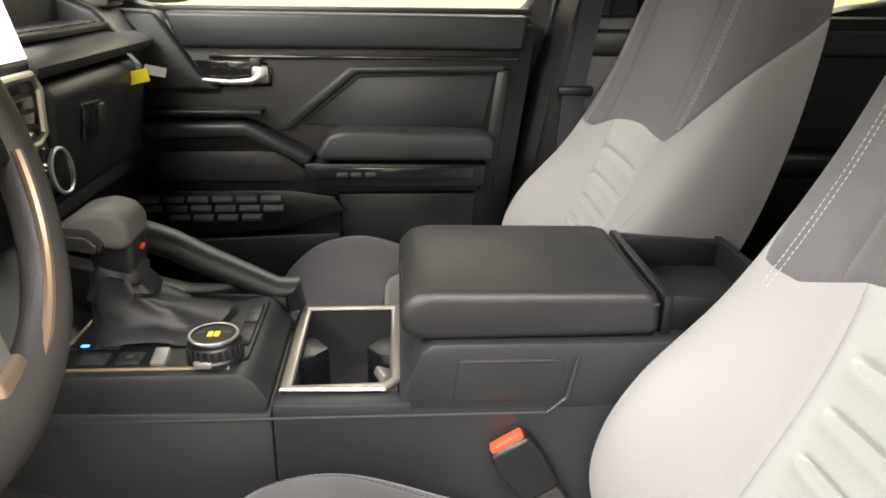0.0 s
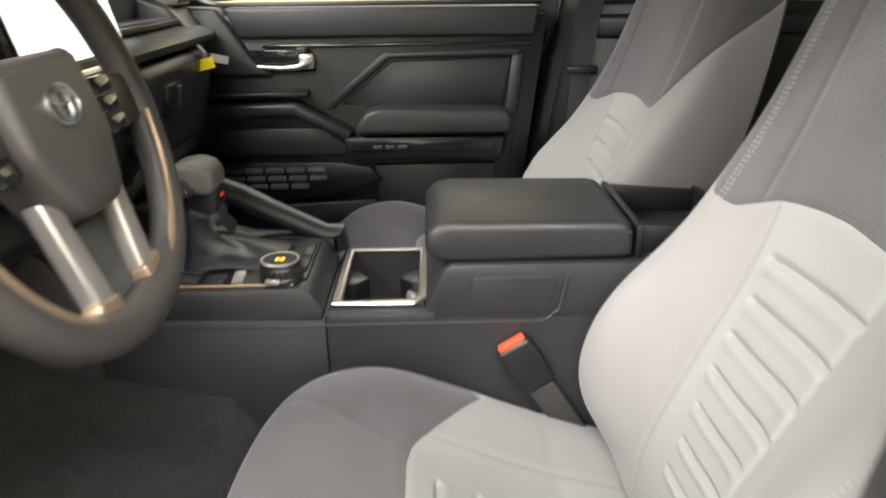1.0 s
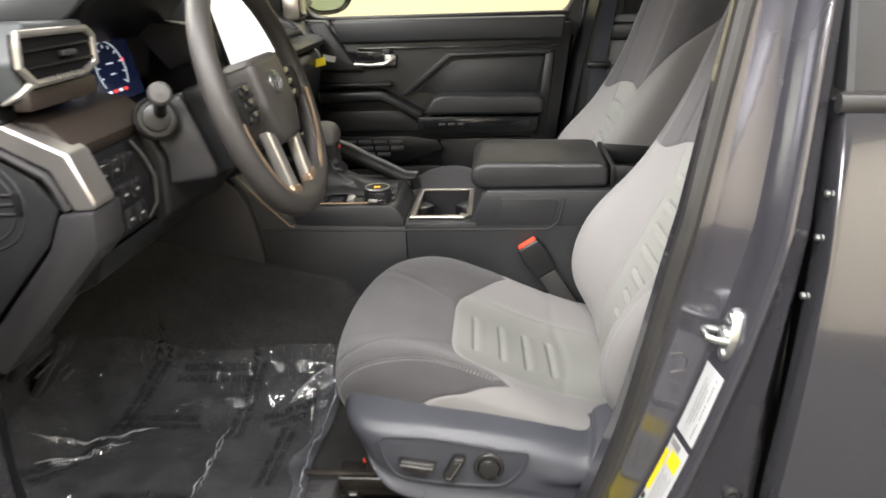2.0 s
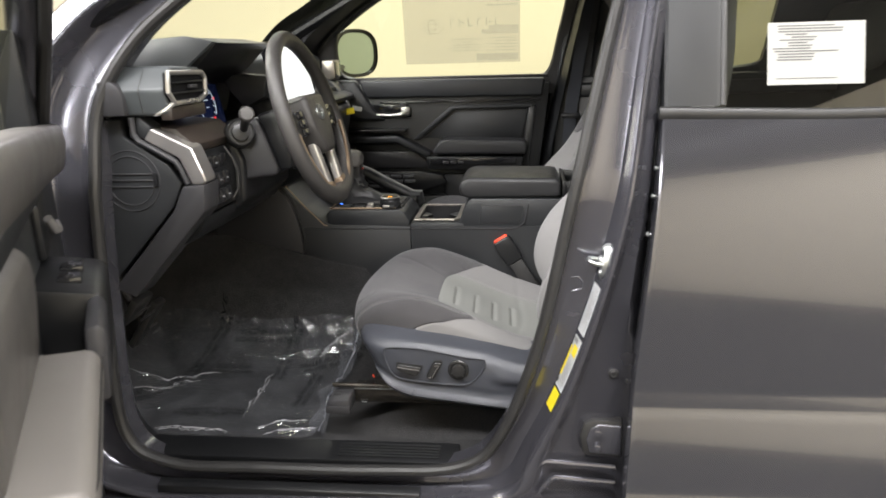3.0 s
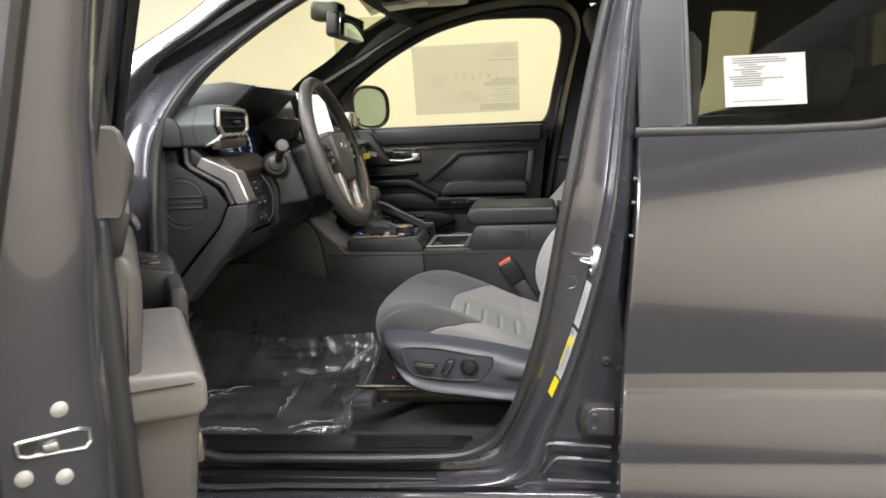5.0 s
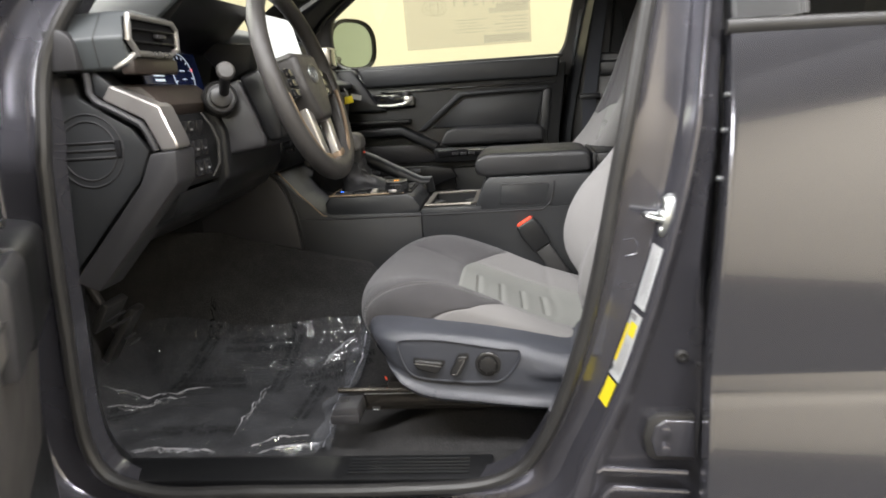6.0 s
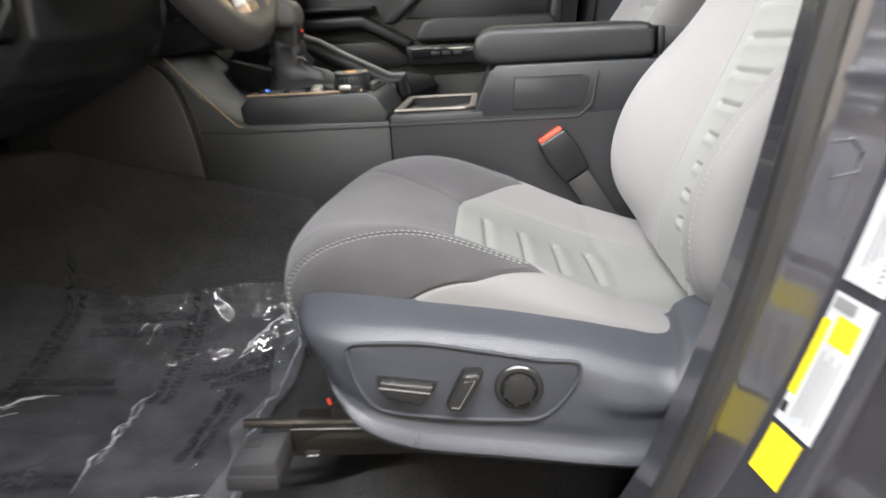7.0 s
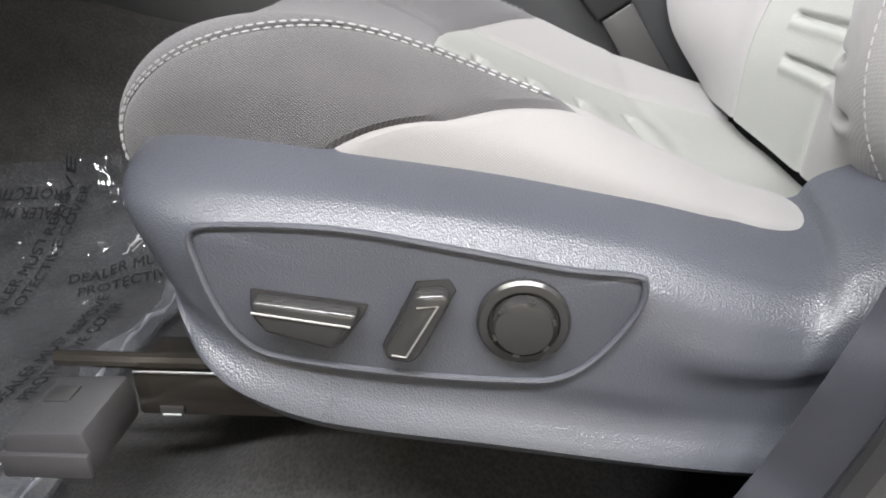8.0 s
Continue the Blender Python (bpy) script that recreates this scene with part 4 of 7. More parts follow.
    part("rail_edge", Shape().tube([(-0.226, 0.1868, 0.7125), (-0.10, 0.1868, 0.7125)], 0.0009, 6), ZINC, s, "bright rail edge")
    part("cover_hole", Shape().box((-0.258, yo + 0.008, 0.7125), (0.016, 0.016, 0.003), 0.0008), INK_DARK, cov, "dark slot")
    part("rail_slot", Shape().box((-0.205, 0.1872, 0.683), (0.016, 0.002, 0.006), 0.0008), INK_DARK, s, "dark slot")
    part("slot_edge", Shape().tube([(-0.211, 0.186, 0.680), (-0.199, 0.186, 0.680)], 0.0009, 6), ZINC, s, "bright slot edge")
    part("wire_clip", Shape().lathe([(0.002, 0), (0.0024, 0.005), (0.001, 0.008)], (-0.182, 0.20, 0.735), (-0.4, 0, 1), 10), RED, s, "red wire clip")


seat_base(driver, DRIVER_Y, -1, True)
seat_base([o for o in scene.objects if o.name == "front_seat.001"][0], PASSENGER_Y, 1, False)


# ---- centre console ----
def centre_console():
    c = thing("centre_console", (0, MID, 0.64), "black plastic car centre console with shifter, cup holders and padded armrest", "console")
    ya, yb = 0.662, 0.918
    side = Shape().box((0.132, MID, 0.761), (0.576, yb - ya, 0.278), 0.0)
    side.box((0.198, MID, 0.939), (0.444, yb - ya, 0.078), 0.0).box((-0.09, ya + 0.014, 0.939), (0.132, 0.028, 0.078), 0.0).box((-0.09, yb - 0.0095, 0.939), (0.132, 0.019, 0.078), 0.0)
    part("lower_side", side, PLASTIC_SOFT, c, "charcoal grained side")
    part("front_side", Shape().prism([(-0.80, 0.66), (-0.158, 0.66), (-0.158, 0.978), (-0.385, 0.984), (-0.405, 0.992), (-0.46, 1.03), (-0.56, 1.14), (-0.80, 1.14)], "y", ya, yb, 0.004), PLASTIC_SOFT, c,
         "charcoal grained front side")
    kick = spline([(-0.72, 1.10), (-0.62, 1.118), (-0.550, 1.103), (-0.505, 1.062), (-0.4845, 1.009), (-0.4725, 0.947), (-0.468, 0.899)])(np.linspace(0, 1, 24))
    kick = [tuple(q) for q in kick] + [(-0.5825, 0.923), (-0.72, 0.955)]
    part("kick_panel", Shape().prism(kick, "y", ya - 0.010, ya + 0.01, 0.004), PLASTIC_GREY, c, "grey kick panel")
    edge = spline([(-0.56, 1.112), (-0.498, 1.066), (-0.478, 1.011), (-0.466, 0.947), (-0.461, 0.893)])(np.linspace(0, 1, 20))
    part("kick_gap", Shape().tube([(q[0], ya - 0.001, q[1]) for q in edge], 0.0035, 6), RUBBER, c, "dark gap beside the kick panel")
    # thin bronze tube paints the light caught by the console's front edge
    part("lit_edge_line", Shape().tube([(-0.508, ya - 0.001, 1.095), (-0.459, ya - 0.001, 1.038), (-0.405, ya - 0.001, 0.983), (-0.395, ya - 0.001, 0.981)], 0.0018, 8), BRONZE, c, "bronze line standing in for the lit console edge")
    # upper front block that carries the shifter
    part("shifter_base", Shape().prism([(-0.395, 0.972), (-0.165, 0.970), (-0.159, 0.992), (-0.175, 1.016), (-0.19, 1.026), (-0.385, 1.026), (-0.40, 1.012)], "y", ya + 0.003, yb - 0.05, 0.006), PLASTIC_SOFT, c,
         "charcoal shifter surround")
    part("shifter_plate", Shape().prism([(-0.385, 0.677), (-0.205, 0.677), (-0.185, 0.70), (-0.185, 0.845), (-0.375, 0.845)], "z", 1.018, 1.0285, 0.002), PLASTIC, c, "black switch plate")
    part("plate_trim", Shape().tube([(-0.384, 0.845, 1.028), (-0.388, 0.675, 1.028), (-0.20, 0.675, 1.028)], 0.0022, 8), BRONZE, c, "bronze trim line")
    # buttons
    for x, y, sx, sy in ((-0.345, 0.693, 0.030, 0.024), (-0.308, 0.693, 0.026, 0.024), (-0.196, 0.800, 0.016, 0.05), (-0.196, 0.748, 0.016, 0.045)):
        b = part("button", Shape().box((x, y, 1.0305), (sx, sy, 0.006), 0.0015), PLASTIC_SOFT, c, "black push button")
        part("symbol", Shape().box((x, y, 1.0338), (0.006, 0.005, 0.0004), 0), INK, b, "pale symbol")
    part("rocker_switch", Shape().box((-0.276, 0.693, 1.031), (0.016, 0.026, 0.010), 0.002, (14, 0, 0)), SILVER, c, "satin metal rocker switch")
    lights = part("gear_display", Shape().box((-0.355, 0.722, 1.030), (0.055, 0.012, 0.003), 0.001), GLOSSY, c, "gloss black gear display")
    part("blue_lamp", Shape().box((-0.366, 0.722, 1.0318), (0.008, 0.004, 0.001), 0), BLUE_LIT, lights, "blue lit lamp")
    for k in range(3):
        part("symbol", Shape().box((-0.352 + 0.009 * k, 0.722, 1.0318), (0.004, 0.003, 0.0006), 0), INK, lights)
    # drive mode dial
    d = part("mode_dial", Shape().lathe([(0.030, 0), (0.030, 0.006), (0.0285, 0.008), (0.0285, 0.020), (0.027, 0.022), (0.027, 0.026), (0.0255, 0.028), (0.0, 0.028)], (-0.219, 0.698, 1.028), (0, 0, 1), 56), PLASTIC, c,
             "black drive mode dial")
    part("dial_ring", Shape().lathe([(0.0262, 0.0), (0.0268, 0.002), (0.0255, 0.0032), (0.0235, 0.0028)], (-0.219, 0.698, 1.0545), (0, 0, 1), 56, False), SILVER, d, "bright ring")
    for k in range(24):
        a = k * math.tau / 24
        part("rib", Shape().box((-0.219 + 0.0287 * math.cos(a), 0.698 + 0.0287 * math.sin(a), 1.042), (0.002, 0.003, 0.011), 0.0005, (0, 0, math.degrees(a))), PLASTIC_SOFT, d)
    for k in (-1, 1):
        part("lit_mark", Shape().box((-0.219 + 0.0035 * k, 0.698, 1.0566), (0.005, 0.010, 0.0006), 0), ORANGE, d, "orange lit mark")
    for k in (-1, 1):
        part("printed_mark", Shape().box((-0.219 + 0.014 * k, 0.702, 1.0566), (0.007, 0.005, 0.0005), 0), INK, d)
    part("dial_tab", Shape().box((-0.226, 0.6715, 1.034), (0.02, 0.008, 0.008), 0.002), SILVER, d, "satin tab")
    # gear lever
    g = part("gear_lever", Shape().prism([(-0.365, 1.08), (-0.318, 1.075), (-0.314, 1.14), (-0.366, 1.145)], "y", 0.765, 0.812, 0.008, 3), PLASTIC, c, "black gear lever stalk")
    knob = part("knob", Shape().prism([(-0.384, 1.142), (-0.33, 1.130), (-0.315, 1.134), (-0.313, 1.156), (-0.322, 1.172), (-0.345, 1.178), (-0.374, 1.172), (-0.386, 1.160)], "y", 0.752, 0.822, 0.009, 3), KNOB_GREY, g,
         "grey leather wrapped gear knob")
    part("knob_band", Shape().prism([(-0.388, 1.136), (-0.350, 1.129), (-0.346, 1.139), (-0.358, 1.150), (-0.388, 1.153)], "y", 0.746, 0.79, 0.003, 3), SWITCH, g, "grey side button")
    part("button_gap", Shape().prism([(-0.390, 1.140), (-0.346, 1.130), (-0.340, 1.142), (-0.354, 1.157), (-0.390, 1.161)], "y", 0.7505, 0.80, 0.002), RUBBER, g, "dark groove round the button")
    part("red_mark", Shape().box((-0.314, 0.790, 1.124), (0.004, 0.012, 0.005), 0.001), RED, g, "small red mark")
    rows = []
    for k, (z, hx, hy, cx, cyy) in enumerate(((1.028, 0.078, 0.066, -0.300, 0.786), (1.036, 0.074, 0.060, -0.302, 0.786), (1.046, 0.052, 0.045, -0.318, 0.788), (1.054, 0.050, 0.042, -0.322, 0.788), (1.066, 0.032, 0.033, -0.338, 0.788),
                                              (1.076, 0.037, 0.036, -0.340, 0.788), (1.088, 0.027, 0.029, -0.341, 0.788), (1.096, 0.030, 0.031, -0.341, 0.788), (1.106, 0.024, 0.026, -0.341, 0.788))):
        a = np.linspace(0, 2 * np.pi, 48, endpoint=False)
        r = 1 + 0.05 * np.sin(5 * a + k * 1.3) + 0.03 * np.sin(9 * a + k)
        se = lambda q: np.sign(q) * np.abs(q) ** 0.65
        rows.append(np.stack([cx + hx * r * se(np.cos(a)), cyy + hy * r * se(np.sin(a)), z + 0.005 * np.sin(3 * a + k)], 1))
    part("boot", Shape().grid(np.array(rows), close=True), VINYL, g, "creased black vinyl shifter boot", 60)
    # grip rail on the passenger's side
    part("grip_rail", Shape().tube([(-0.160, 0.895, 1.000), (-0.163, 0.890, 1.028), (-0.184, 0.890, 1.024), (-0.219, 0.890, 1.041), (-0.268, 0.890, 1.065), (-0.316, 0.890, 1.091), (-0.357, 0.890, 1.105)],
                                   (0.018, 0.019, 0.02, 0.021, 0.022, 0.023, 0.024), 14, False, 0.8), PLASTIC_SOFT, c, "charcoal padded grip rail")
    part("rail_web", Shape().prism([(-0.168, 0.98), (-0.168, 1.02), (-0.20, 1.025), (-0.30, 1.03), (-0.48, 1.08), (-0.5, 0.98)], "y", 0.87, 0.905, 0.004), PLASTIC, c)
    # cup holders in a bright frame
    fx0, fx1, fy0, fy1, z = -0.146, -0.024, 0.692, 0.897, 0.9905
    part("cup_deck_front", Shape().box((-0.152, MID, 0.955), (0.012, yb - ya - 0.004, 0.062), 0.003), PLASTIC, c)
    part("cup_deck_near", Shape().box((-0.083, 0.676, 0.972), (0.15, 0.026, 0.03), 0.004), PLASTIC_SOFT, c)
    part("cup_deck_far", Shape().box((-0.083, 0.908, 0.972), (0.15, 0.02, 0.03), 0.004), PLASTIC, c)
    loop = [(fx0, fy0), (fx1 - 0.014, fy0), (fx1, fy0 + 0.016), (fx1, fy1), (fx0, fy1)]
    f = part("cup_frame", Shape().tube([(x, y, z) for x, y in loop], 0.0085, 8, True, 0.4), CHAMPAGNE, c, "satin champagne cup holder frame")
    for x in (fx0 + 0.001, fx1 - 0.001):
        part("well_wall", Shape().box((x, (fy0 + fy1) / 2, 0.945), (0.004, fy1 - fy0 - 0.006, 0.085), 0), PLASTIC_GREY, c, "black wall of the cup holder well")
    for y in (fy0 + 0.001, fy1 - 0.001):
        part("well_wall", Shape().box(((fx0 + fx1) / 2, y, 0.945), (fx1 - fx0, 0.004, 0.085), 0), PLASTIC_GREY, c, "black wall of the cup holder well")
    part("well_floor", Shape().box(((fx0 + fx1) / 2, (fy0 + fy1) / 2, 0.905), (fx1 - fx0, fy1 - fy0, 0.006), 0), PLASTIC_GREY, c, "black floor of the cup holder well")
    for sx, x in ((1, fx0 + 0.002), (-1, fx1 - 0.002)):
        part("cup_waist", Shape().prism([(x, 0.775), (x + sx * 0.018, 0.778), (x + sx * 0.036, 0.800), (x + sx * 0.018, 0.826), (x, 0.83)], "z", 0.91, 0.983, 0.003), PLASTIC, c, "dividing waist of the holders")
    part("cup_tab", Shape().box((fx1 - 0.013, 0.752, 0.968), (0.022, 0.030, 0.012), 0.003, (0, 25, 20)), SILVER, c, "pale spring tab")
    for x in (fx0 + 0.016, fx1 - 0.022):
        part("cup_finger", Shape().tube([(x, 0.73, 0.965), (x + 0.006, 0.725, 0.94), (x, 0.722, 0.915)], (0.011, 0.013, 0.009), 12), GLOSSY, c, "black cup finger")
    # box and padded lid
    part("armrest_box", Shape().prism([(-0.020, 0.975), (0.42, 0.972), (0.42, 1.052), (0.015, 1.055), (0.002, 1.045), (-0.022, 0.990)], "y", ya + 0.004, yb - 0.006, 0.004), PLASTIC_SOFT, c, "charcoal armrest box")
    part("side_panel", Shape().prism([(0.042, 1.038), (0.152, 1.036), (0.158, 1.03), (0.148, 0.992), (0.14, 0.985), (0.036, 0.986)], "y", ya + 0.0015, ya + 0.02, 0.0025), PLASTIC_SOFT, c, "raised side panel")
    part("side_panel_line", Shape().box((0.095, ya + 0.001, 1.036), (0.105, 0.004, 0.0025), 0.001), PLASTIC_GREY, c)
    part("groove_line", Shape().tube([(-0.80, ya - 0.0005, 1.0), (-0.42, ya - 0.0005, 0.972), (-0.155, ya - 0.0005, 0.972), (0.14, ya - 0.0005, 0.972), (0.16, ya - 0.0005, 0.99), (0.17, ya - 0.0005, 1.04)], 0.002, 6), PLASTIC_GREY, c, "moulded edge line")
    part("lid", Shape().prism([(-0.018, 1.062), (0.005, 1.054), (0.256, 1.056), (0.260, 1.066), (0.258, 1.100), (0.245, 1.1085), (0.01, 1.112), (-0.012, 1.103), (-0.022, 1.085)], "y", 0.672, 0.902, 0.012, 4), VINYL, c,
         "black padded vinyl armrest lid")
    e = [(0.255, 0.6735, 1.094), (0.0, 0.6735, 1.0965), (-0.014, 0.682, 1.094), (-0.0175, 0.80, 1.094)]
    part("lid_seam", Shape().tube(e, 0.0015, 6), RUBBER, c, "sewn seam")
    part("rear_tray", Shape().prism([(0.262, 1.058), (0.42, 1.050), (0.42, 1.085), (0.33, 1.092), (0.268, 1.098)], "y", 0.690, 0.70, 0.002), PLASTIC, c, "black tray wall")
    part("rear_tray", Shape().prism([(0.262, 1.058), (0.42, 1.050), (0.42, 1.085), (0.33, 1.092), (0.268, 1.098)], "y", 0.885, 0.90, 0.002), PLASTIC, c, "black tray wall")
    part("rear_tray", Shape().box((0.268, MID, 1.078), (0.010, 0.22, 0.045), 0.002), PLASTIC, c, "black tray wall")
    part("rear_tray", Shape().box((0.415, MID, 1.07), (0.010, 0.22, 0.04), 0.002), PLASTIC, c, "black tray wall")
    return c


centre_console()


def buckle(x, y, z):
    b = thing("seat_belt_buckle", (x, y, z - 0.12), "black seat belt buckle with a red release button beside the seat", "buckle")
    m = Matrix.Translation((x, y, z)) @ pose(0, 0, 0, 0, -32, 0)
    part("case", Shape().prism([(-0.024, 0.0), (0.024, 0.0), (0.027, -0.03), (0.024, -0.075), (-0.022, -0.075), (-0.027, -0.03)], "y", -0.012, 0.012, 0.005, 3).moved(m), PLASTIC, b, "black plastic case")
    part("release_button", Shape().box((0, 0, 0.0005), (0.040, 0.015, 0.010), 0.003).moved(m), RED, b, "red release button")
    part("stalk", Shape().prism([(-0.018, -0.076), (0.02, -0.076), (0.022, -0.19), (-0.016, -0.19)], "y", -0.010, 0.010, 0.003).moved(m), RUBBER, b, "black stalk sleeve")


buckle(0.095, 0.648, 0.945)


# ---- dashboard ----
def dashboard():
    d = thing("dashboard", (-0.8, MID, 0.9), "black and grey car dashboard with silver vent trim and lit gauges", "dashboard")
    part("top_pad", Shape().prism([(-1.22, 1.30), (-1.15, 1.385), (-0.95, 1.455), (-0.80, 1.478), (-0.71, 1.472), (-0.70, 1.44), (-0.70, 1.30)], "y", 0.115, 0.64, 0.012, 3), DASH_PAD, d, "blue grey dash top")
    part("top_pad", Shape().prism([(-1.22, 1.30), (-1.15, 1.385), (-0.95, 1.455), (-0.80, 1.478), (-0.66, 1.468), (-0.60, 1.44), (-0.60, 1.30)], "y", 0.642, 1.46, 0.015, 3), DASH_PAD, d, "blue grey dash top")
    hood = [(-0.84, 1.40), (-0.84, 1.455), (-0.70, 1.487), (-0.575, 1.4945), (-0.505, 1.482), (-0.56, 1.428), (-0.62, 1.385)]
    part("cluster_hood", Shape().prism(hood, "y", 0.281, 0.62, 0.004), PLASTIC, d, "black gauge hood")
    part("hood_cheek", Shape().prism([(x, z + 0.002) for x, z in hood], "y", 0.262, 0.280, 0.003).moved(Matrix(((1, 0, 0, 0), (0, 1, 0.55, -0.55 * 1.49), (0, 0, 1, 0), (0, 0, 0, 1)))), DASH_PAD, d, "blue grey side of the gauge hood")
    part("gauge_cheek", Shape().prism([(-0.6285, 1.395), (-0.603, 1.410), (-0.50, 1.401), (-0.515, 1.345), (-0.568, 1.32)], "y", 0.565, 0.624, 0.006), PLASTIC_SOFT, d, "charcoal cheek beside the gauges")
    part("side_box", Shape().prism([(0.104, 1.437), (0.066, 1.392), (0.076, 1.342), (0.236, 1.335), (0.236, 1.432)], "x", -0.668, -0.532, 0.006, 3), DASH_PAD, d, "grey faceted vent housing")
    part("housing_seam", Shape().tube([(-0.585, 0.1015, 1.436), (-0.585, 0.0675, 1.395), (-0.585, 0.0665, 1.389), (-0.585, 0.0745, 1.347)], 0.0008, 6), RUBBER, d, "thin moulded seam")
    # driver's side vent
    x = -0.5225
    p = [(0.070, 1.424), (0.221, 1.421), (0.236, 1.410), (0.232, 1.376), (0.20, 1.3655), (0.088, 1.365), (0.064, 1.387)]
    v = part("air_vent", Shape().tube([(x, a + (a1 - a) * k / 4, b + (b1 - b) * k / 4) for (a, b), (a1, b1) in zip(p, p[1:] + p[:1]) for k in range(4)], 0.005, 8, True), SILVER, d, "satin silver vent frame")
    part("vent_core", Shape().prism([(a, b) for a, b in p], "x", x - 0.010, x - 0.004, 0), PRINT_BLACK, v, "black vent")
    for k in range(2):
        part("blade", Shape().box((x - 0.002, 0.150, 1.384 + 0.020 * k), (0.012, 0.148, 0.0028), 0.001), PLASTIC, v)
    part("vent_tab", Shape().box((x + 0.003, 0.165, 1.395), (0.010, 0.03, 0.007), 0.002), PLASTIC_GREY, v, "grey vent tab")
    part("vent_lip", Shape().box((-0.538, 0.155, 1.346), (0.024, 0.158, 0.026), 0.004), BROWN, d, "dark brown lip below the vent")
    arch = [(-0.666, 1.344), (-0.666, 1.408)] + [(-0.650 + 0.036 * math.cos(q), 1.376 + 0.036 * math.sin(q)) for q in np.linspace(1.7, 0, 10)] + [(-0.614, 1.344)]
    part("housing_end", Shape().prism(arch, "y", 0.058, 0.10, 0.004), PLASTIC_GREY, d, "dark arched housing end")
    part("frame_tail", Shape().tube([(-0.5235, 0.086, 1.367), (-0.537, 0.076, 1.354), (-0.560, 0.073, 1.343)], (0.0055, 0.005, 0.002), 8), SILVER, v, "silver tail of the vent frame")
    # end panel and silver blade
    part("end_panel", Shape().prism([(-0.74, 1.335), (-0.645, 1.335), (-0.64, 1.30), (-0.605, 1.278), (-0.555, 1.245), (-0.53, 1.205), (-0.555, 1.155), (-0.70, 1.0), (-0.74, 0.985)], "y", 0.088, 0.11, 0.004), PLASTIC_SOFT, d, "dark end panel")
    for k in range(3):
        part("panel_groove", Shape().box((-0.635, 0.087, 1.20 + 0.013 * k), (0.09, 0.003, 0.003), 0.001), PLASTIC_GREY, d)
    a = np.linspace(0, 2 * np.pi, 50, endpoint=False)
    for r in (0.062, 0.050):
        part("panel_ring", Shape().tube(np.stack([-0.637 + r * np.cos(a), np.full(50, 0.0875), 1.212 + r * np.sin(a)], 1), 0.0015, 6, True), PLASTIC_GREY, d, "moulded ring")
    part("panel_slot", Shape().box((-0.583, 0.087, 1.214), (0.009, 0.005, 0.028), 0.001), PRINT_BLACK, d, "dark slot")
    part("silver_blade", Shape().prism([(-0.5775, 1.318), (-0.497, 1.279), (-0.474, 1.215), (-0.476, 1.207), (-0.504, 1.205), (-0.5255, 1.259), (-0.5935, 1.2956)], "y", 0.078, 0.13, 0.003, 1), BLADE, d, "satin silver trim blade")
    part("blade_root", Shape().prism([(-0.609, 1.340), (-0.600, 1.341), (-0.578, 1.3185), (-0.594, 1.296), (-0.608, 1.305)], "y", 0.084, 0.13, 0.003), PLASTIC_SOFT, d, "dark trim behind the blade")
    part("panel_edge", Shape().tube([(-0.616, 0.083, 1.340), (-0.615, 0.083, 1.306), (-0.606, 0.083, 1.293), (-0.575, 0.083, 1.276), (-0.535, 0.083, 1.252), (-0.526, 0.083, 1.238), (-0.514, 0.083, 1.206)], 0.0062, 8), PLASTIC_GREY, d, "grey edge strip", 30)
    part("lower_end", Shape().prism([(-0.524, 1.202), (-0.476, 1.206), (-0.482, 1.150), (-0.655, 0.965), (-0.70, 0.985), (-0.548, 1.152)], "y", 0.074, 0.15, 0.006), PLASTIC_GREY, d, "grey lower end trim")
    # driver's panel
    part("brown_panel", Shape().prism([(-0.62, 1.322), (-0.54, 1.314), (-0.503, 1.28), (-0.513, 1.26), (-0.62, 1.26)], "y", 0.11, 0.335, 0.004), BROWN, d, "dark brown trim panel")
    part("switch_bank", Shape().prism([(-0.60, 1.26), (-0.508, 1.262), (-0.488, 1.20), (-0.495, 1.135), (-0.60, 1.12)], "y", 0.118, 0.29, 0.006), PLASTIC, d, "black switch bank")
    for k in range(3):
        for j in range(3):
            x, z = -0.499 + 0.0065 * min(k, 1.2), 1.236 - 0.036 * k
            part("switch", Shape().box((x, 0.146 + 0.034 * j, z), (0.014, 0.030, 0.030), 0.003, (0, 12 - 10 * k, 0)), GLOSSY, d, "gloss black push switch")
            if j < 3 - (k == 0):
                part("symbol", Shape().box((x + 0.0078, 0.144 + 0.034 * j, z - 0.002), (0.001, 0.008, 0.003), 0, (0, 12 - 10 * k, 0)), INK_FAINT, d, "pale symbol")
    part("bank_edge", Shape().tube([(-0.500, 0.244, 1.262), (-0.484, 0.246, 1.236), (-0.478, 0.256, 1.205), (-0.480, 0.253, 1.165), (-0.492, 0.244, 1.142)], (0.002, 0.003, 0.004, 0.003, 0.002), 8), RUBBER, d, "dark edge of the switch bank")
    part("knee_panel", Shape().prism([(-0.62, 1.284), (-0.50, 1.276), (-0.475, 1.22), (-0.48, 1.13), (-0.56, 1.06), (-0.70, 1.03)], "y", 0.29, 0.62, 0.01, 3), PLASTIC, d, "black knee panel")
    part("underside", Shape().prism([(-0.56, 1.10), (-0.50, 1.13), (-0.52, 1.085), (-0.70, 1.0), (-0.85, 0.98), (-0.85, 1.05)], "y", 0.12, 0.62, 0.006), PLASTIC, d, "black underside")
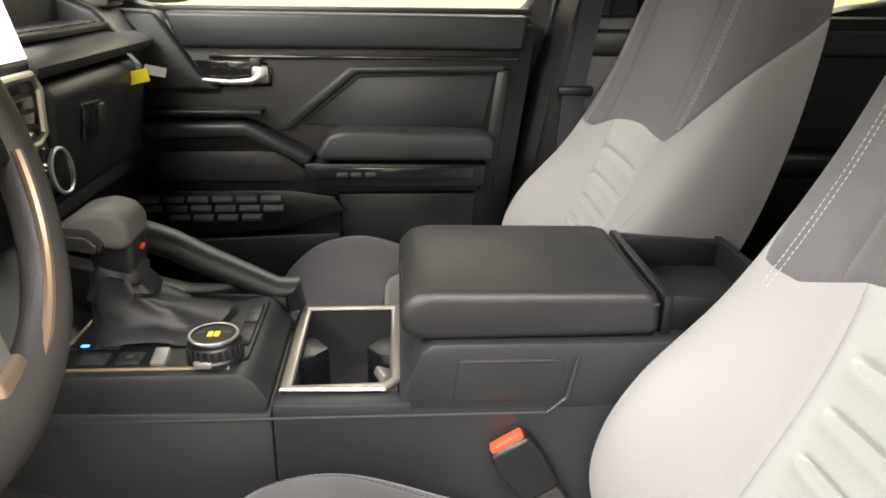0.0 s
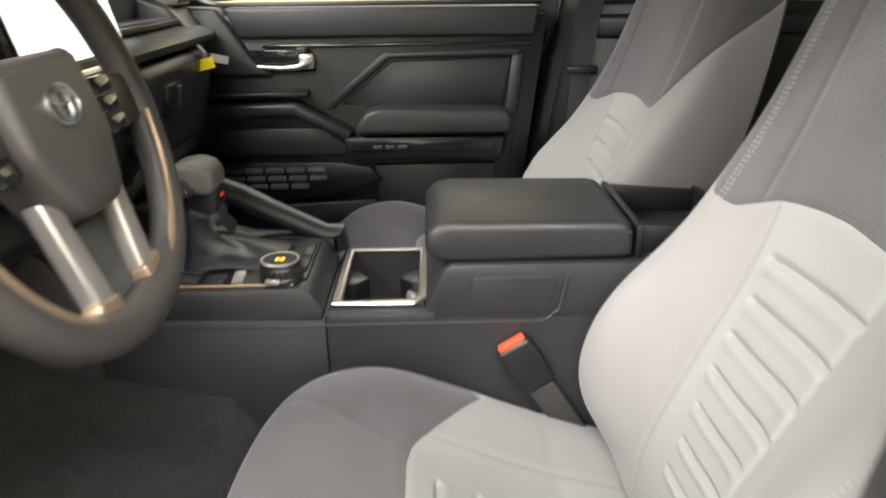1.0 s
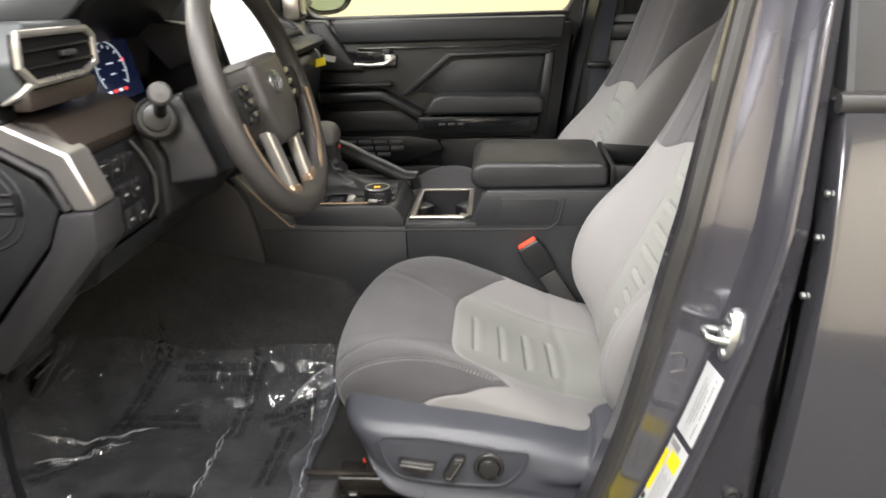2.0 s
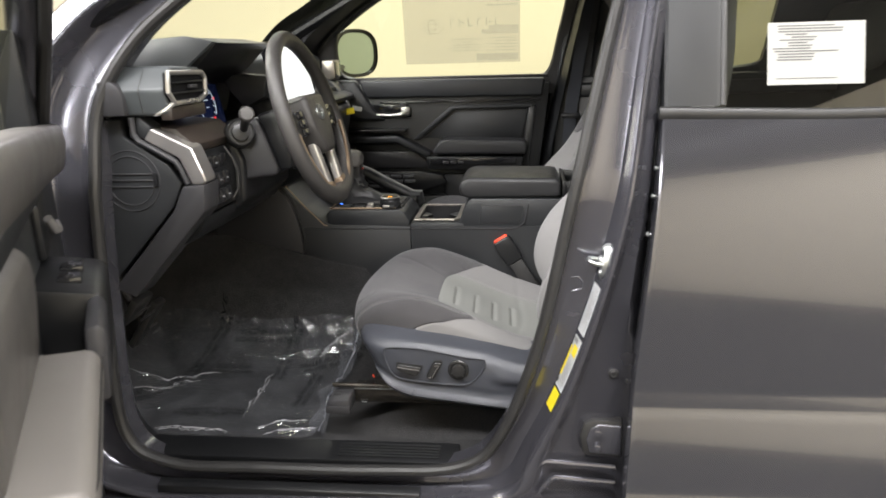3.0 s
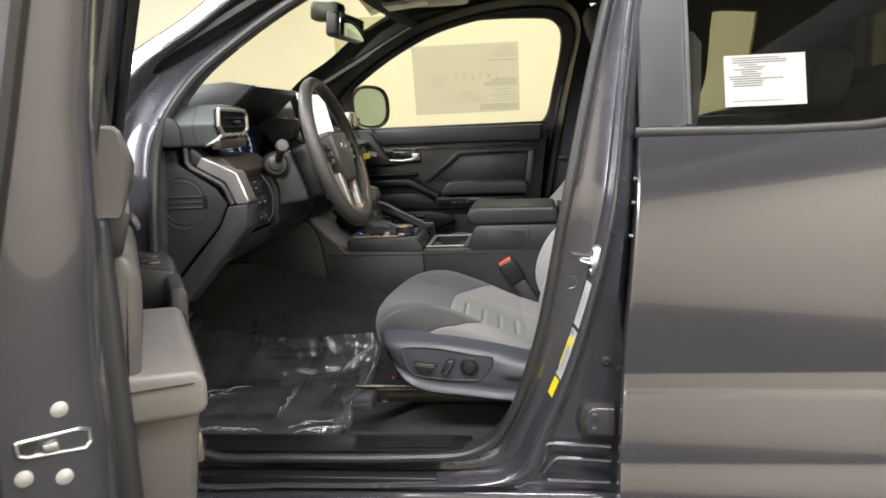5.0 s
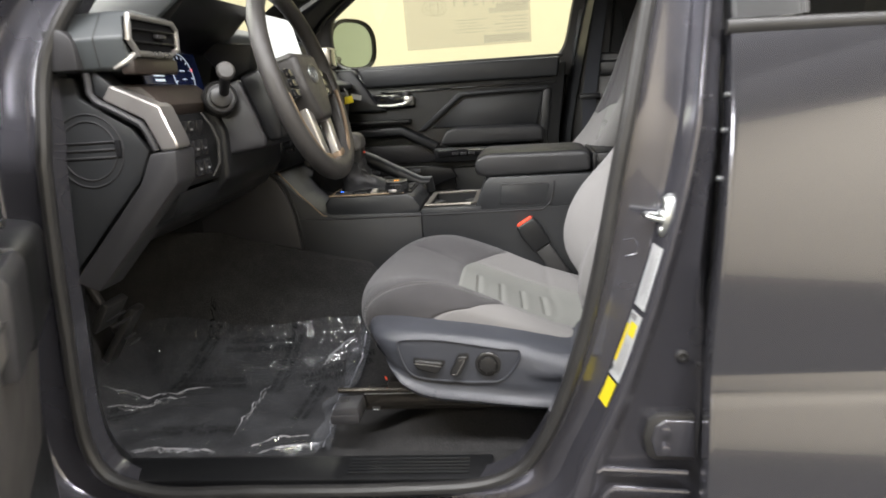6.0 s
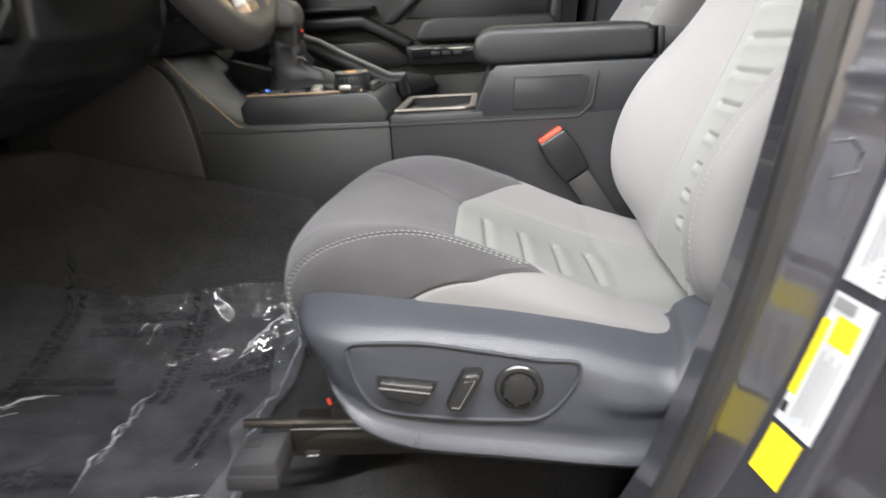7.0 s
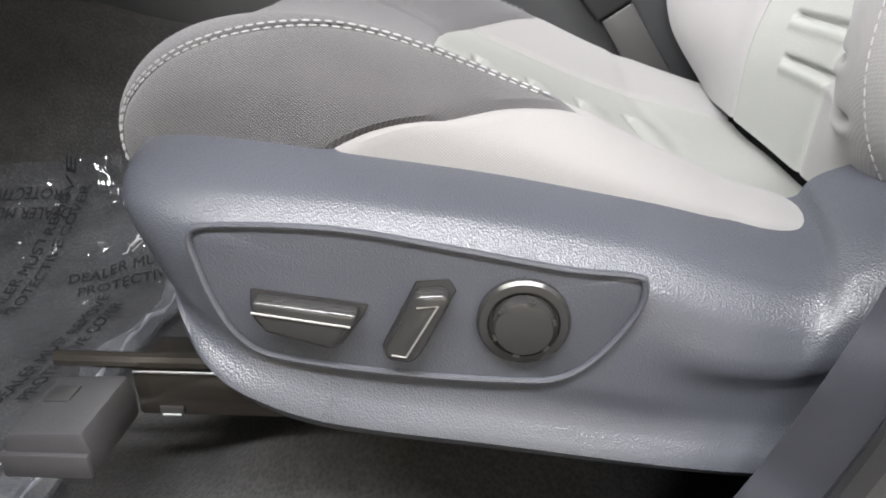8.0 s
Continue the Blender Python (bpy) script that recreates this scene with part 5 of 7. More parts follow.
    part("gauge_panel", Shape().prism([(-0.72, 1.46), (-0.66, 1.285), (-0.57, 1.283), (-0.60, 1.275), (-0.72, 1.28)], "y", 0.25, 0.62, 0.004), PLASTIC, d, "black gauge surround")
    # gauges
    m = Matrix.Translation((-0.628, 0.417, 1.342)) @ pose(0, 0, 0, 0, 78, 0)
    scr = part("gauge_display", Shape().box((0, 0, 0), (0.118, 0.262, 0.006), 0.002).moved(m), GLOSSY, d, "black lit gauge display")
    part("lit_face", Shape().box((0, 0, 0.0032), (0.112, 0.256, 0.001), 0).moved(m), NAVY_LIT, scr, "navy lit display face")
    flat = lambda name, x0, y0, sx, sy, mat, label="", rz=0: part(name, Shape().box((x0, y0, 0.0042), (sx, sy, 0.0008), 0, (0, 0, rz)).moved(m), mat, scr, label)
    yc, r, arc = 0.043, 0.047, np.linspace(0.30 * np.pi, 1.70 * np.pi, 30)
    part("lit_arc", Shape().tube([tuple(m @ Vector((r * math.cos(q) + 0.004, yc + r * math.sin(q), 0.0042))) for q in arc], 0.0009, 6), CLUSTER_WHITE, scr, "lit gauge arc")
    for q in arc[::3]:
        flat("lit_tick", (r - 0.008) * math.cos(q) + 0.004, yc + (r - 0.008) * math.sin(q), 0.006, 0.0018, CLUSTER_WHITE, rz=math.degrees(q))
    flat("lit_value", -0.006, yc, 0.0025, 0.022, CLUSTER_WHITE)
    flat("lit_value", 0.012, yc, 0.002, 0.016, CLUSTER_WHITE)
    flat("lit_mark", -0.008, yc + 0.047, 0.006, 0.007, CLUSTER_RED, "red lit mark")
    for k in range(3):
        flat("lit_text", 0.004 + 0.010 * k, -0.068, 0.0045, 0.046 - 0.006 * k, CLUSTER_WHITE, "white lit text line")
    flat("lit_bar", 0.037, -0.060, 0.008, 0.046, CLUSTER_BLUE, "blue lit bar")
    flat("lit_mark", 0.034, -0.104, 0.016, 0.007, CLUSTER_RED, "red lit mark")
    for k in range(4):
        flat("lit_text", 0.040, 0.012 + 0.018 * k, 0.005, 0.011, CLUSTER_RED if k % 2 else CLUSTER_WHITE)
    # centre stack
    part("centre_fascia", Shape().prism([(-0.62, 1.40), (-0.52, 1.34), (-0.482, 1.315), (-0.475, 1.16), (-0.50, 1.10), (-0.70, 1.08)], "y", 0.62, 0.96, 0.008, 3), PLASTIC, d, "black centre fascia")
    t = part("touch_screen", Shape().box((-0.515, 0.803, 1.395), (0.022, 0.318, 0.190), 0.008, (0, -14, 0)), GLOSSY, d, "wide touch screen in a black frame")
    part("lit_screen", Shape().box((-0.5035, 0.805, 1.3975), (0.002, 0.295, 0.170), 0, (0, -14, 0)), SCREEN, t, "white lit screen")
    v = part("centre_vent", Shape().tube([(-0.472, a, b) for a, b in ((0.635, 1.298), (0.93, 1.298), (0.945, 1.28), (0.94, 1.225), (0.92, 1.215), (0.64, 1.215))], 0.006, 8, True), SILVER, d, "satin bronze vent frame")
    part("vent_core", Shape().box((-0.488, 0.787, 1.257), (0.03, 0.29, 0.072), 0.004), GLOSSY, v, "black vent")
    for k in range(3):
        part("blade", Shape().box((-0.475, 0.787, 1.236 + 0.02 * k), (0.012, 0.285, 0.004), 0.001), PLASTIC, v)
    for y in (0.66, 0.915):
        k = part("climate_knob", Shape().lathe([(0.034, 0), (0.034, 0.018), (0.031, 0.022), (0.030, 0.032), (0.026, 0.034), (0, 0.033)], (-0.478, y, 1.178), (1, 0, 0.1), 40), GLOSSY, d, "black climate knob")
        part("knob_ring", Shape().lathe([(0.0305, 0.030), (0.031, 0.034), (0.028, 0.0355), (0.026, 0.034)], (-0.478, y, 1.178), (1, 0, 0.1), 40, False), ZINC, k, "bright ring")
    # passenger's side
    part("shelf", Shape().prism([(-0.66, 1.35), (-0.49, 1.316), (-0.468, 1.304), (-0.473, 1.288), (-0.62, 1.285)], "y", 0.95, 1.42, 0.006), PLASTIC_SOFT, d, "charcoal shelf over the glove box")
    part("shelf_mat", Shape().prism([(-0.585, 0.985), (-0.50, 0.985), (-0.50, 1.36), (-0.585, 1.36)], "z", 1.334, 1.345, 0.003, m=Matrix.Translation((-0.02, 0, -0.008))), RUBBER, d, "ribbed black shelf mat")
    for k in range(18):
        part("mat_bar", Shape().box((-0.565, 1.0 + 0.02 * k, 1.3385), (0.06, 0.009, 0.004), 0.001), PLASTIC_GREY, d)
    part("glove_box", Shape().prism([(-0.62, 1.280), (-0.475, 1.280), (-0.463, 1.264), (-0.485, 1.12), (-0.54, 1.07), (-0.64, 1.06)], "y", 0.965, 1.33, 0.008, 3), PLASTIC_SOFT, d, "charcoal glove box lid")
    part("glove_latch", Shape().box((-0.470, 1.085, 1.216), (0.012, 0.075, 0.055), 0.004, (0, 8, 0)), GLOSSY, d, "black glove box latch")
    part("latch_lip", Shape().box((-0.466, 1.108, 1.214), (0.012, 0.02, 0.045), 0.004, (0, 8, 0)), PLASTIC_GREY, d)
    part("lower_dash", Shape().prism([(-0.60, 1.30), (-0.48, 1.10), (-0.56, 0.98), (-0.85, 0.95), (-0.85, 1.30)], "y", 0.93, 1.46, 0.01), PLASTIC, d, "black lower dash")
    part("end_cap", Shape().prism([(-0.74, 1.44), (-0.54, 1.36), (-0.49, 1.30), (-0.51, 1.13), (-0.74, 1.0)], "y", 1.335, 1.45, 0.012, 3), PLASTIC_SOFT, d, "charcoal end cap")
    s2 = part("passenger_vent", Shape().box((-0.55, 1.41, 1.395), (0.05, 0.09, 0.07), 0.01), CHAMPAGNE, d, "satin silver passenger vent")
    part("vent_core", Shape().box((-0.526, 1.41, 1.395), (0.006, 0.076, 0.056), 0.003), GLOSSY, s2, "black vent")
    return d


dashboard()


def hang_tag():
    t = thing("hang_tag", (-0.44, 1.36, 1.27), "white and yellow paper tag hanging from the glove box", "tag")
    b = np.array([(-0.50, 1.345, 1.295), (-0.487, 1.36, 1.292), (-0.480, 1.375, 1.275), (-0.482, 1.385, 1.262)])
    s = Shape()
    for off in (0, 0.0008):
        s.grid(np.stack([b + np.array([off, -0.012, 0.002]), b + np.array([off, 0.012, -0.002])]))
    s.moved(Matrix.Translation((0.022, -0.10, 0.0)))
    part("white_strip", s, WHITE_PAPER, t, "white paper strip")
    part("yellow_flag", Shape().box((-0.455, 1.262, 1.254), (0.001, 0.034, 0.022), 0, (10, 5, -62)), YELLOW, t, "yellow flag")
    part("white_flag", Shape().box((-0.430, 1.275, 1.262), (0.001, 0.036, 0.016), 0, (-14, 5, -62)), WHITE_PAPER, t, "white flag")


hang_tag()


def steering_wheel():
    w = thing("steering_wheel", (-0.36, DRIVER_Y, 1.31), "dark leather steering wheel with satin silver lower spokes", "steering wheel")
    m = Matrix.Translation((-0.337, DRIVER_Y - 0.022, 1.303)) @ pose(0, 0, 0, 0, 73.4, 0)   # local z faces the driver, local x down
    n = 96
    a = np.linspace(0, 2 * np.pi, n, endpoint=False)
    r = 0.192 - 0.008 * np.clip(np.cos(a) - 0.75, 0, 1) / 0.25
    thick = 0.0175 + 0.004 * np.clip(np.cos(a), 0, 1) ** 4
    rim = [tuple(m @ Vector((q * math.cos(b), q * math.sin(b), 0))) for q, b in zip(r, a)]
    s = Shape()
    s.tube(rim, thick, 14, True, 1.0)
    part("rim", s, RIM_LEATHER, w, "dark grey leather wrapped rim")
    for sg in (-1, 1):
        arc = [tuple(m @ Vector((0.178 * math.cos(q), sg * 0.178 * math.sin(q), 0.012))) for q in np.linspace(0.42, 1.45, 24)]
        part("rim_trim", Shape().tube(arc, 0.0045, 8), BRONZE, w, "bronze trim along the inside of the rim")
    hub = part("hub", Shape().prism([(-0.058, -0.062), (-0.050, -0.072), (0.020, -0.074), (0.068, -0.050), (0.082, -0.036), (0.082, 0.036), (0.068, 0.050), (0.020, 0.074), (-0.050, 0.072), (-0.058, 0.062)], "z", -0.035, 0.022, 0.014, 4, m), RIM_LEATHER, w,
               "dark grey airbag cover")
    e = np.linspace(0, 2 * np.pi, 40, endpoint=False)
    for ra, rb, cx in ((0.017, 0.024, 0.0), (0.015, 0.009, 0.0), (0.006, 0.016, -0.006)):
        part("emblem", Shape().tube([tuple(m @ Vector((cx - 0.012 + ra * math.cos(q), rb * math.sin(q), 0.0235))) for q in e], 0.0018, 6, True), ZINC, hub, "chrome oval emblem")
    for sg in (-1, 1):
        part("spoke", Shape().prism([(-0.030, sg * 0.06), (-0.022, sg * 0.184), (0.030, sg * 0.184), (0.030, sg * 0.06)], "z", -0.020, 0.006, 0.006, 3, m), PLASTIC, w, "black side spoke")
        for k in range(3):
            part("thumb_button", Shape().box((-0.018 + 0.02 * k, sg * 0.108, 0.006), (0.017, 0.045, 0.012), 0.004).moved(m), GLOSSY, w, "gloss black thumb switch")
        part("lower_spoke", Shape().prism([(0.050, sg * 0.072), (0.062, sg * 0.044), (0.170, sg * 0.030), (0.162, sg * 0.062)], "z", -0.014, 0.006, 0.005, 3, m), SILVER, w, "satin silver lower spoke")
        part("spoke_end", Shape().prism([(0.150, sg * 0.030), (0.144, sg * 0.068), (0.176, sg * 0.078), (0.186, sg * 0.030)], "z", -0.012, 0.009, 0.005, 3, m), BRONZE, w, "bronze tinted spoke end")
    part("column", Shape().prism([(-0.70, 1.23), (-0.56, 1.275), (-0.445, 1.319), (-0.436, 1.30), (-0.400, 1.202), (-0.405, 1.185), (-0.52, 1.17), (-0.70, 1.10)], "y", 0.306, DRIVER_Y + 0.06, 0.008, 3), PLASTIC_GREY, w, "warm grey column cover")
    part("column_collar", Shape().prism([(-0.442, 1.322), (-0.398, 1.336), (-0.372, 1.30), (-0.368, 1.20), (-0.396, 1.196), (-0.432, 1.298)], "y", 0.302, DRIVER_Y + 0.06, 0.008, 3), PLASTIC, w, "black column collar")
    # curved edge trim at the joint of dash and console
    part("dash_edge_trim", Shape().tube([(-0.575, 0.60, 1.100), (-0.545, 0.645, 1.108), (-0.525, 0.655, 1.125)], (0.003, 0.004, 0.003), 10), SILVER, w, "bright edge trim where the dash meets the console")
    part("stalk_boot", Shape().lathe([(0.032, -0.03), (0.032, 0.0), (0.029, 0.004), (0.026, 0.001), (0.021, 0.001), (0.020, 0.008), (0.016, 0.010), (0, 0.010)], (-0.472, 0.280, 1.287), (0.55, -0.80, 0.22), 36), RUBBER, w, "black ringed stalk boot")
    part("signal_stalk", Shape().tube([(-0.462, 0.275, 1.296), (-0.440, 0.235, 1.322), (-0.430, 0.214, 1.331)], (0.009, 0.010, 0.011), 12), PLASTIC, w, "black signal stalk")
    part("stalk_end", Shape().lathe([(0.011, -0.012), (0.0165, -0.006), (0.0165, 0.004), (0.013, 0.008), (0, 0.009)], (-0.428, 0.212, 1.332), (0.45, -0.85, 0.25), 24), RIM_LEATHER, w, "grey end of the signal stalk")
    return w


steering_wheel()


def pedals():
    for x, y, z, sx, sz, label in ((-0.814, 0.34, 0.846, 0.085, 0.075, "black rubber brake pedal in the footwell"), (-0.86, 0.455, 0.76, 0.05, 0.16, "black rubber accelerator pedal in the footwell")):
        p = thing("pedal", (x, y, z), label, "pedal", "foot pedals")
        part("pad", Shape().box((x, y, z), (0.02, sx, sz), 0.006, (0, 35, 0)), RUBBER, p, "ribbed rubber pad")
        for k in range(4):
            part("rib", Shape().box((x + 0.012 - 0.012 * (k - 1.5) * 0.8, y, z + 0.014 * (k - 1.5)), (0.004, sx * 0.85, 0.005), 0.001, (0, 35, 0)), PLASTIC_GREY, p)
        part("arm", Shape().tube([(x - 0.01, y, z), (x - 0.06, y, z + 0.12), (x - 0.06, y, z + 0.25)], 0.009, 8), DARK_STEEL, p, "black steel arm")


pedals()


def outside_mirror(parent, at, way, w, h, square=0.55):
    """A door mirror whose glass faces the given way."""
    n = Vector(way).normalized()
    e = Vector((0, 0, 1)).cross(n).normalized()
    m = Matrix(((n.x, e.x, 0, at[0]), (n.y, e.y, 0, at[1]), (n.z, e.z, 1, at[2]), (0, 0, 0, 1)))
    a = np.linspace(0, 2 * np.pi, 56, endpoint=False)
    se = lambda q: np.sign(q) * np.abs(q) ** square
    rows = []
    for d, k in ((-0.10, 0.2), (-0.10, 0.55), (-0.085, 0.86), (-0.05, 1.06), (-0.015, 1.15), (0.003, 1.17), (0.007, 1.15), (0.006, 1.08), (0.003, 1.06), (0.005, 1.03), (0.004, 0.995), (-0.001, 0.985)):
        rows.append(np.stack([np.full(56, d), se(np.cos(a)) * w / 2 * k, se(np.sin(a)) * h / 2 * k], 1))
    hs = part("mirror_housing", Shape().grid(np.array(rows), close=True).moved(m), PLASTIC, parent, "black mirror housing", 50)
    g = Shape().grid(np.array([np.stack([np.full(56, 0.001), se(np.cos(a)) * w / 2 * k, se(np.sin(a)) * h / 2 * k], 1) for k in (0.99, 0.6, 0.0)]), close=True)
    part("mirror_glass", g.moved(m), MIRROR, hs, "mirror glass")


# ---- passenger's door ----
def passenger_door():
    d = thing("passenger_door", (-0.1, 1.5, 0.62), "closed black trimmed passenger door with silver handle and padded armrest", "car door")
    y = 1.455
    part("trim_board", Shape().prism([(-0.66, 0.66), (0.16, 0.66), (0.215, 1.0), (0.255, 1.33), (-0.50, 1.335), (-0.66, 1.25)], "y", y, y + 0.09, 0.004), PLASTIC, d, "black door trim")
    part("upper_trim", Shape().prism([(-0.455, 1.352), (0.235, 1.348), (0.225, 1.285), (-0.43, 1.287)], "y", y - 0.022, y + 0.05, 0.008, 3), PLASTIC_SOFT, d, "charcoal upper door trim")
    part("mirror_sail", Shape().prism([(-0.66, 1.36), (-0.47, 1.352), (-0.40, 1.24), (-0.36, 1.205), (-0.66, 1.205)], "y", y - 0.018, y + 0.04, 0.01, 3), PLASTIC_SOFT, d, "charcoal front corner trim")
    part("insert", Shape().prism([(-0.213, 1.137), (-0.094, 1.232), (0.176, 1.238), (0.150, 1.130)], "y", y - 0.008, y + 0.02, 0.004), PLASTIC_SOFT, d, "charcoal insert panel")
    part("insert_bar", Shape().prism([(-0.262, 1.128), (-0.112, 1.252), (0.192, 1.256), (0.190, 1.243), (-0.098, 1.239), (-0.232, 1.130)], "y", y - 0.020, y + 0.02, 0.005), PLASTIC_SOFT, d, "raised bar round the insert")
    part("rear_edge", Shape().prism([(0.176, 1.245), (0.205, 1.25), (0.175, 1.0), (0.145, 1.0)], "y", y - 0.016, y + 0.02, 0.005), PLASTIC, d, "raised rear edge")
    part("groove", Shape().box((-0.08, y - 0.002, 1.268), (0.60, 0.012, 0.007), 0.002), GLOSSY, d, "dark gap line")
    part("armrest", Shape().prism([(-0.178, 1.09), (-0.155, 1.128), (-0.12, 1.138), (0.155, 1.130), (0.172, 1.118), (0.168, 1.078), (-0.17, 1.078)], "y", y - 0.075, y + 0.02, 0.010, 4), VINYL, d, "black padded armrest")
    part("armrest_base", Shape().prism([(-0.205, 1.072), (0.158, 1.068), (0.150, 1.022), (-0.200, 1.022)], "y", y - 0.062, y + 0.02, 0.006), PLASTIC, d, "black armrest base")
    part("switch_strip", Shape().box((-0.03, y - 0.064, 1.053), (0.32, 0.008, 0.022), 0.002), GLOSSY, d, "gloss black window switch strip")
    for k in range(3):
        part("window_switch", Shape().box((-0.13 + 0.028 * k, y - 0.069, 1.050), (0.022, 0.006, 0.009), 0.002), PLASTIC_GREY, d, "small window switch")
    part("ledge", Shape().prism([(-0.56, 1.150), (-0.31, 1.150), (-0.185, 1.083), (-0.200, 1.062), (-0.315, 1.122), (-0.56, 1.118)], "y", y - 0.060, y + 0.02, 0.008, 3), PLASTIC_SOFT, d, "charcoal grab ledge")
    part("ledge_step", Shape().box((-0.42, y - 0.03, 1.168), (0.28, 0.05, 0.012), 0.004), PLASTIC, d)
    part("pocket_back", Shape().prism([(-0.50, 1.085), (-0.26, 1.085), (-0.205, 1.045), (-0.21, 1.022), (-0.50, 1.025)], "y", y - 0.012, y + 0.02, 0.003), PLASTIC_GREY, d, "grey pocket back")
    part("pocket_front", Shape().prism([(-0.60, 1.012), (-0.235, 1.012), (-0.15, 1.00), (-0.13, 0.97), (-0.25, 0.93), (-0.45, 0.915), (-0.60, 0.93)], "y", y - 0.045, y - 0.03, 0.004), PLASTIC, d, "black door pocket front")
    cols, rows = 6, 3
    for i in range(cols):
        for j in range(rows):
            x, z = -0.515 + 0.048 * i + 0.004 * j, 0.996 - 0.019 * j
            if (i == 0 and j == 2) or (i == cols - 1 and j == 2):
                continue
            part("pocket_slat", Shape().box((x, y - 0.050, z), (0.040, 0.014, 0.0085), 0.002, (28, 0, 0)), SLAT_SHEEN, d, "grey slat with its sheen in the colour")
    part("lower_panel", Shape().prism([(-0.145, 0.998), (0.142, 0.998), (0.115, 0.70), (-0.12, 0.70)], "y", y - 0.02, y + 0.02, 0.006), PLASTIC, d, "black lower panel")
    part("lower_pocket", Shape().prism([(-0.62, 0.90), (-0.14, 0.92), (-0.10, 0.68), (-0.62, 0.68)], "y", y - 0.035, y + 0.02, 0.01), PLASTIC, d, "black lower trim")
    # inside handle
    part("handle_cup", Shape().prism([(-0.415, 1.262), (-0.275, 1.258), (-0.262, 1.245), (-0.266, 1.212), (-0.40, 1.208)], "y", y - 0.004, y + 0.004, 0.002), GLOSSY, d, "dark handle recess")
    h = part("handle", Shape().tube([(-0.400, y - 0.012, 1.226), (-0.34, y - 0.020, 1.222), (-0.300, y - 0.026, 1.225), (-0.280, y - 0.022, 1.236), (-0.272, y - 0.018, 1.24)], (0.0045, 0.0055, 0.007, 0.009, 0.008), 12), SILVER, d, "satin silver pull handle")
    part("handle_pivot", Shape().box((-0.283, y - 0.012, 1.236), (0.034, 0.022, 0.034), 0.006), SILVER, d, "satin handle end")
    part("lock_button", Shape().box((-0.292, y - 0.014, 1.259), (0.022, 0.016, 0.018), 0.004), PLASTIC_GREY, d, "grey lock button")
    # window frame, glass and belt seal
    win = [(-0.50, 1.362), (-0.545, 1.42), (-0.53, 1.53), (-0.43, 1.635), (-0.33, 1.70), (-0.20, 1.745), (-0.02, 1.762), (0.20, 1.758), (0.285, 1.74), (0.312, 1.67), (0.28, 1.50), (0.235, 1.362), (0.10, 1.352), (-0.25, 1.356)]
    out = [(-0.70, 1.33), (-0.74, 1.40), (-0.64, 1.53), (-0.51, 1.65), (-0.38, 1.745), (-0.22, 1.80), (-0.02, 1.82), (0.24, 1.82), (0.36, 1.80), (0.39, 1.67), (0.36, 1.50), (0.33, 1.30), (0.12, 1.30), (-0.3, 1.30)]
    a, b = ring(win, 120), ring(out, 120)
    lean = lambda z: 1.515 - 0.20 * (z - 1.35)
    rows3 = []
    for s, dy in ((0.0, 0.03), (0.0, 0.004), (0.06, -0.006), (0.5, -0.012), (1.0, -0.010), (1.0, 0.03)):
        q = a + (b - a) * s
        rows3.append(np.stack([q[:, 0], lean(q[:, 1]) + dy, q[:, 1]], 1))
    part("window_frame", Shape().grid(np.array(rows3), close=True), RUBBER, d, "black window frame", 50)
    gz, gx = np.meshgrid(np.linspace(1.32, 1.80, 8), np.linspace(-0.60, 0.36, 8), indexing="ij")
    g = part("pane", Shape().grid(np.stack([gx, lean(gz) + 0.02, gz], -1)), GLASS, d, "clear door glass")
    g.visible_shadow = False
    part("belt_seal", Shape().box((-0.12, 1.51, 1.354), (0.74, 0.02, 0.012), 0.004), RUBBER, d, "black belt seal")
    part("outer_skin", Shape().prism([(-0.74, 0.55), (0.30, 0.55), (0.33, 1.34), (-0.74, 1.34)], "y", y + 0.092, y + 0.12, 0.006), PAINT, d, "dark grey painted outer skin")
    # outside mirror
    outside_mirror(d, (-0.525, 1.735, 1.452), (0.93, -0.36, 0.0), 0.27, 0.165, 0.75)
    part("mirror_arm", Shape().tube([(-0.58, 1.52, 1.385), (-0.58, 1.66, 1.40)], 0.025, 12, False, 0.7), PLASTIC, d, "black mirror arm")
    return d


passenger_door()


def window_sticker():
    s = thing("window_sticker", (-0.07, 1.52, 1.42), "large faded paper price sheet on the far door window", "sticker")
    lean = lambda z: 1.515 - 0.20 * (z - 1.35) + 0.017
    gz, gx = np.meshgrid(np.linspace(1.405, 1.675, 5), np.linspace(-0.285, 0.145, 5), indexing="ij")
    g = np.stack([gx, lean(gz), gz], -1)
    sh = Shape().grid(g)
    return s, sh, lean


STICKER_PRINT = thin_glass("faint_grey_print", (0.84, 0.84, 0.87), 0.0, 0.3, 0.0)
STICKER_PAPER = thin_glass("translucent_paper", (0.70, 0.70, 0.74), 0.0, 0.3, 0.0)


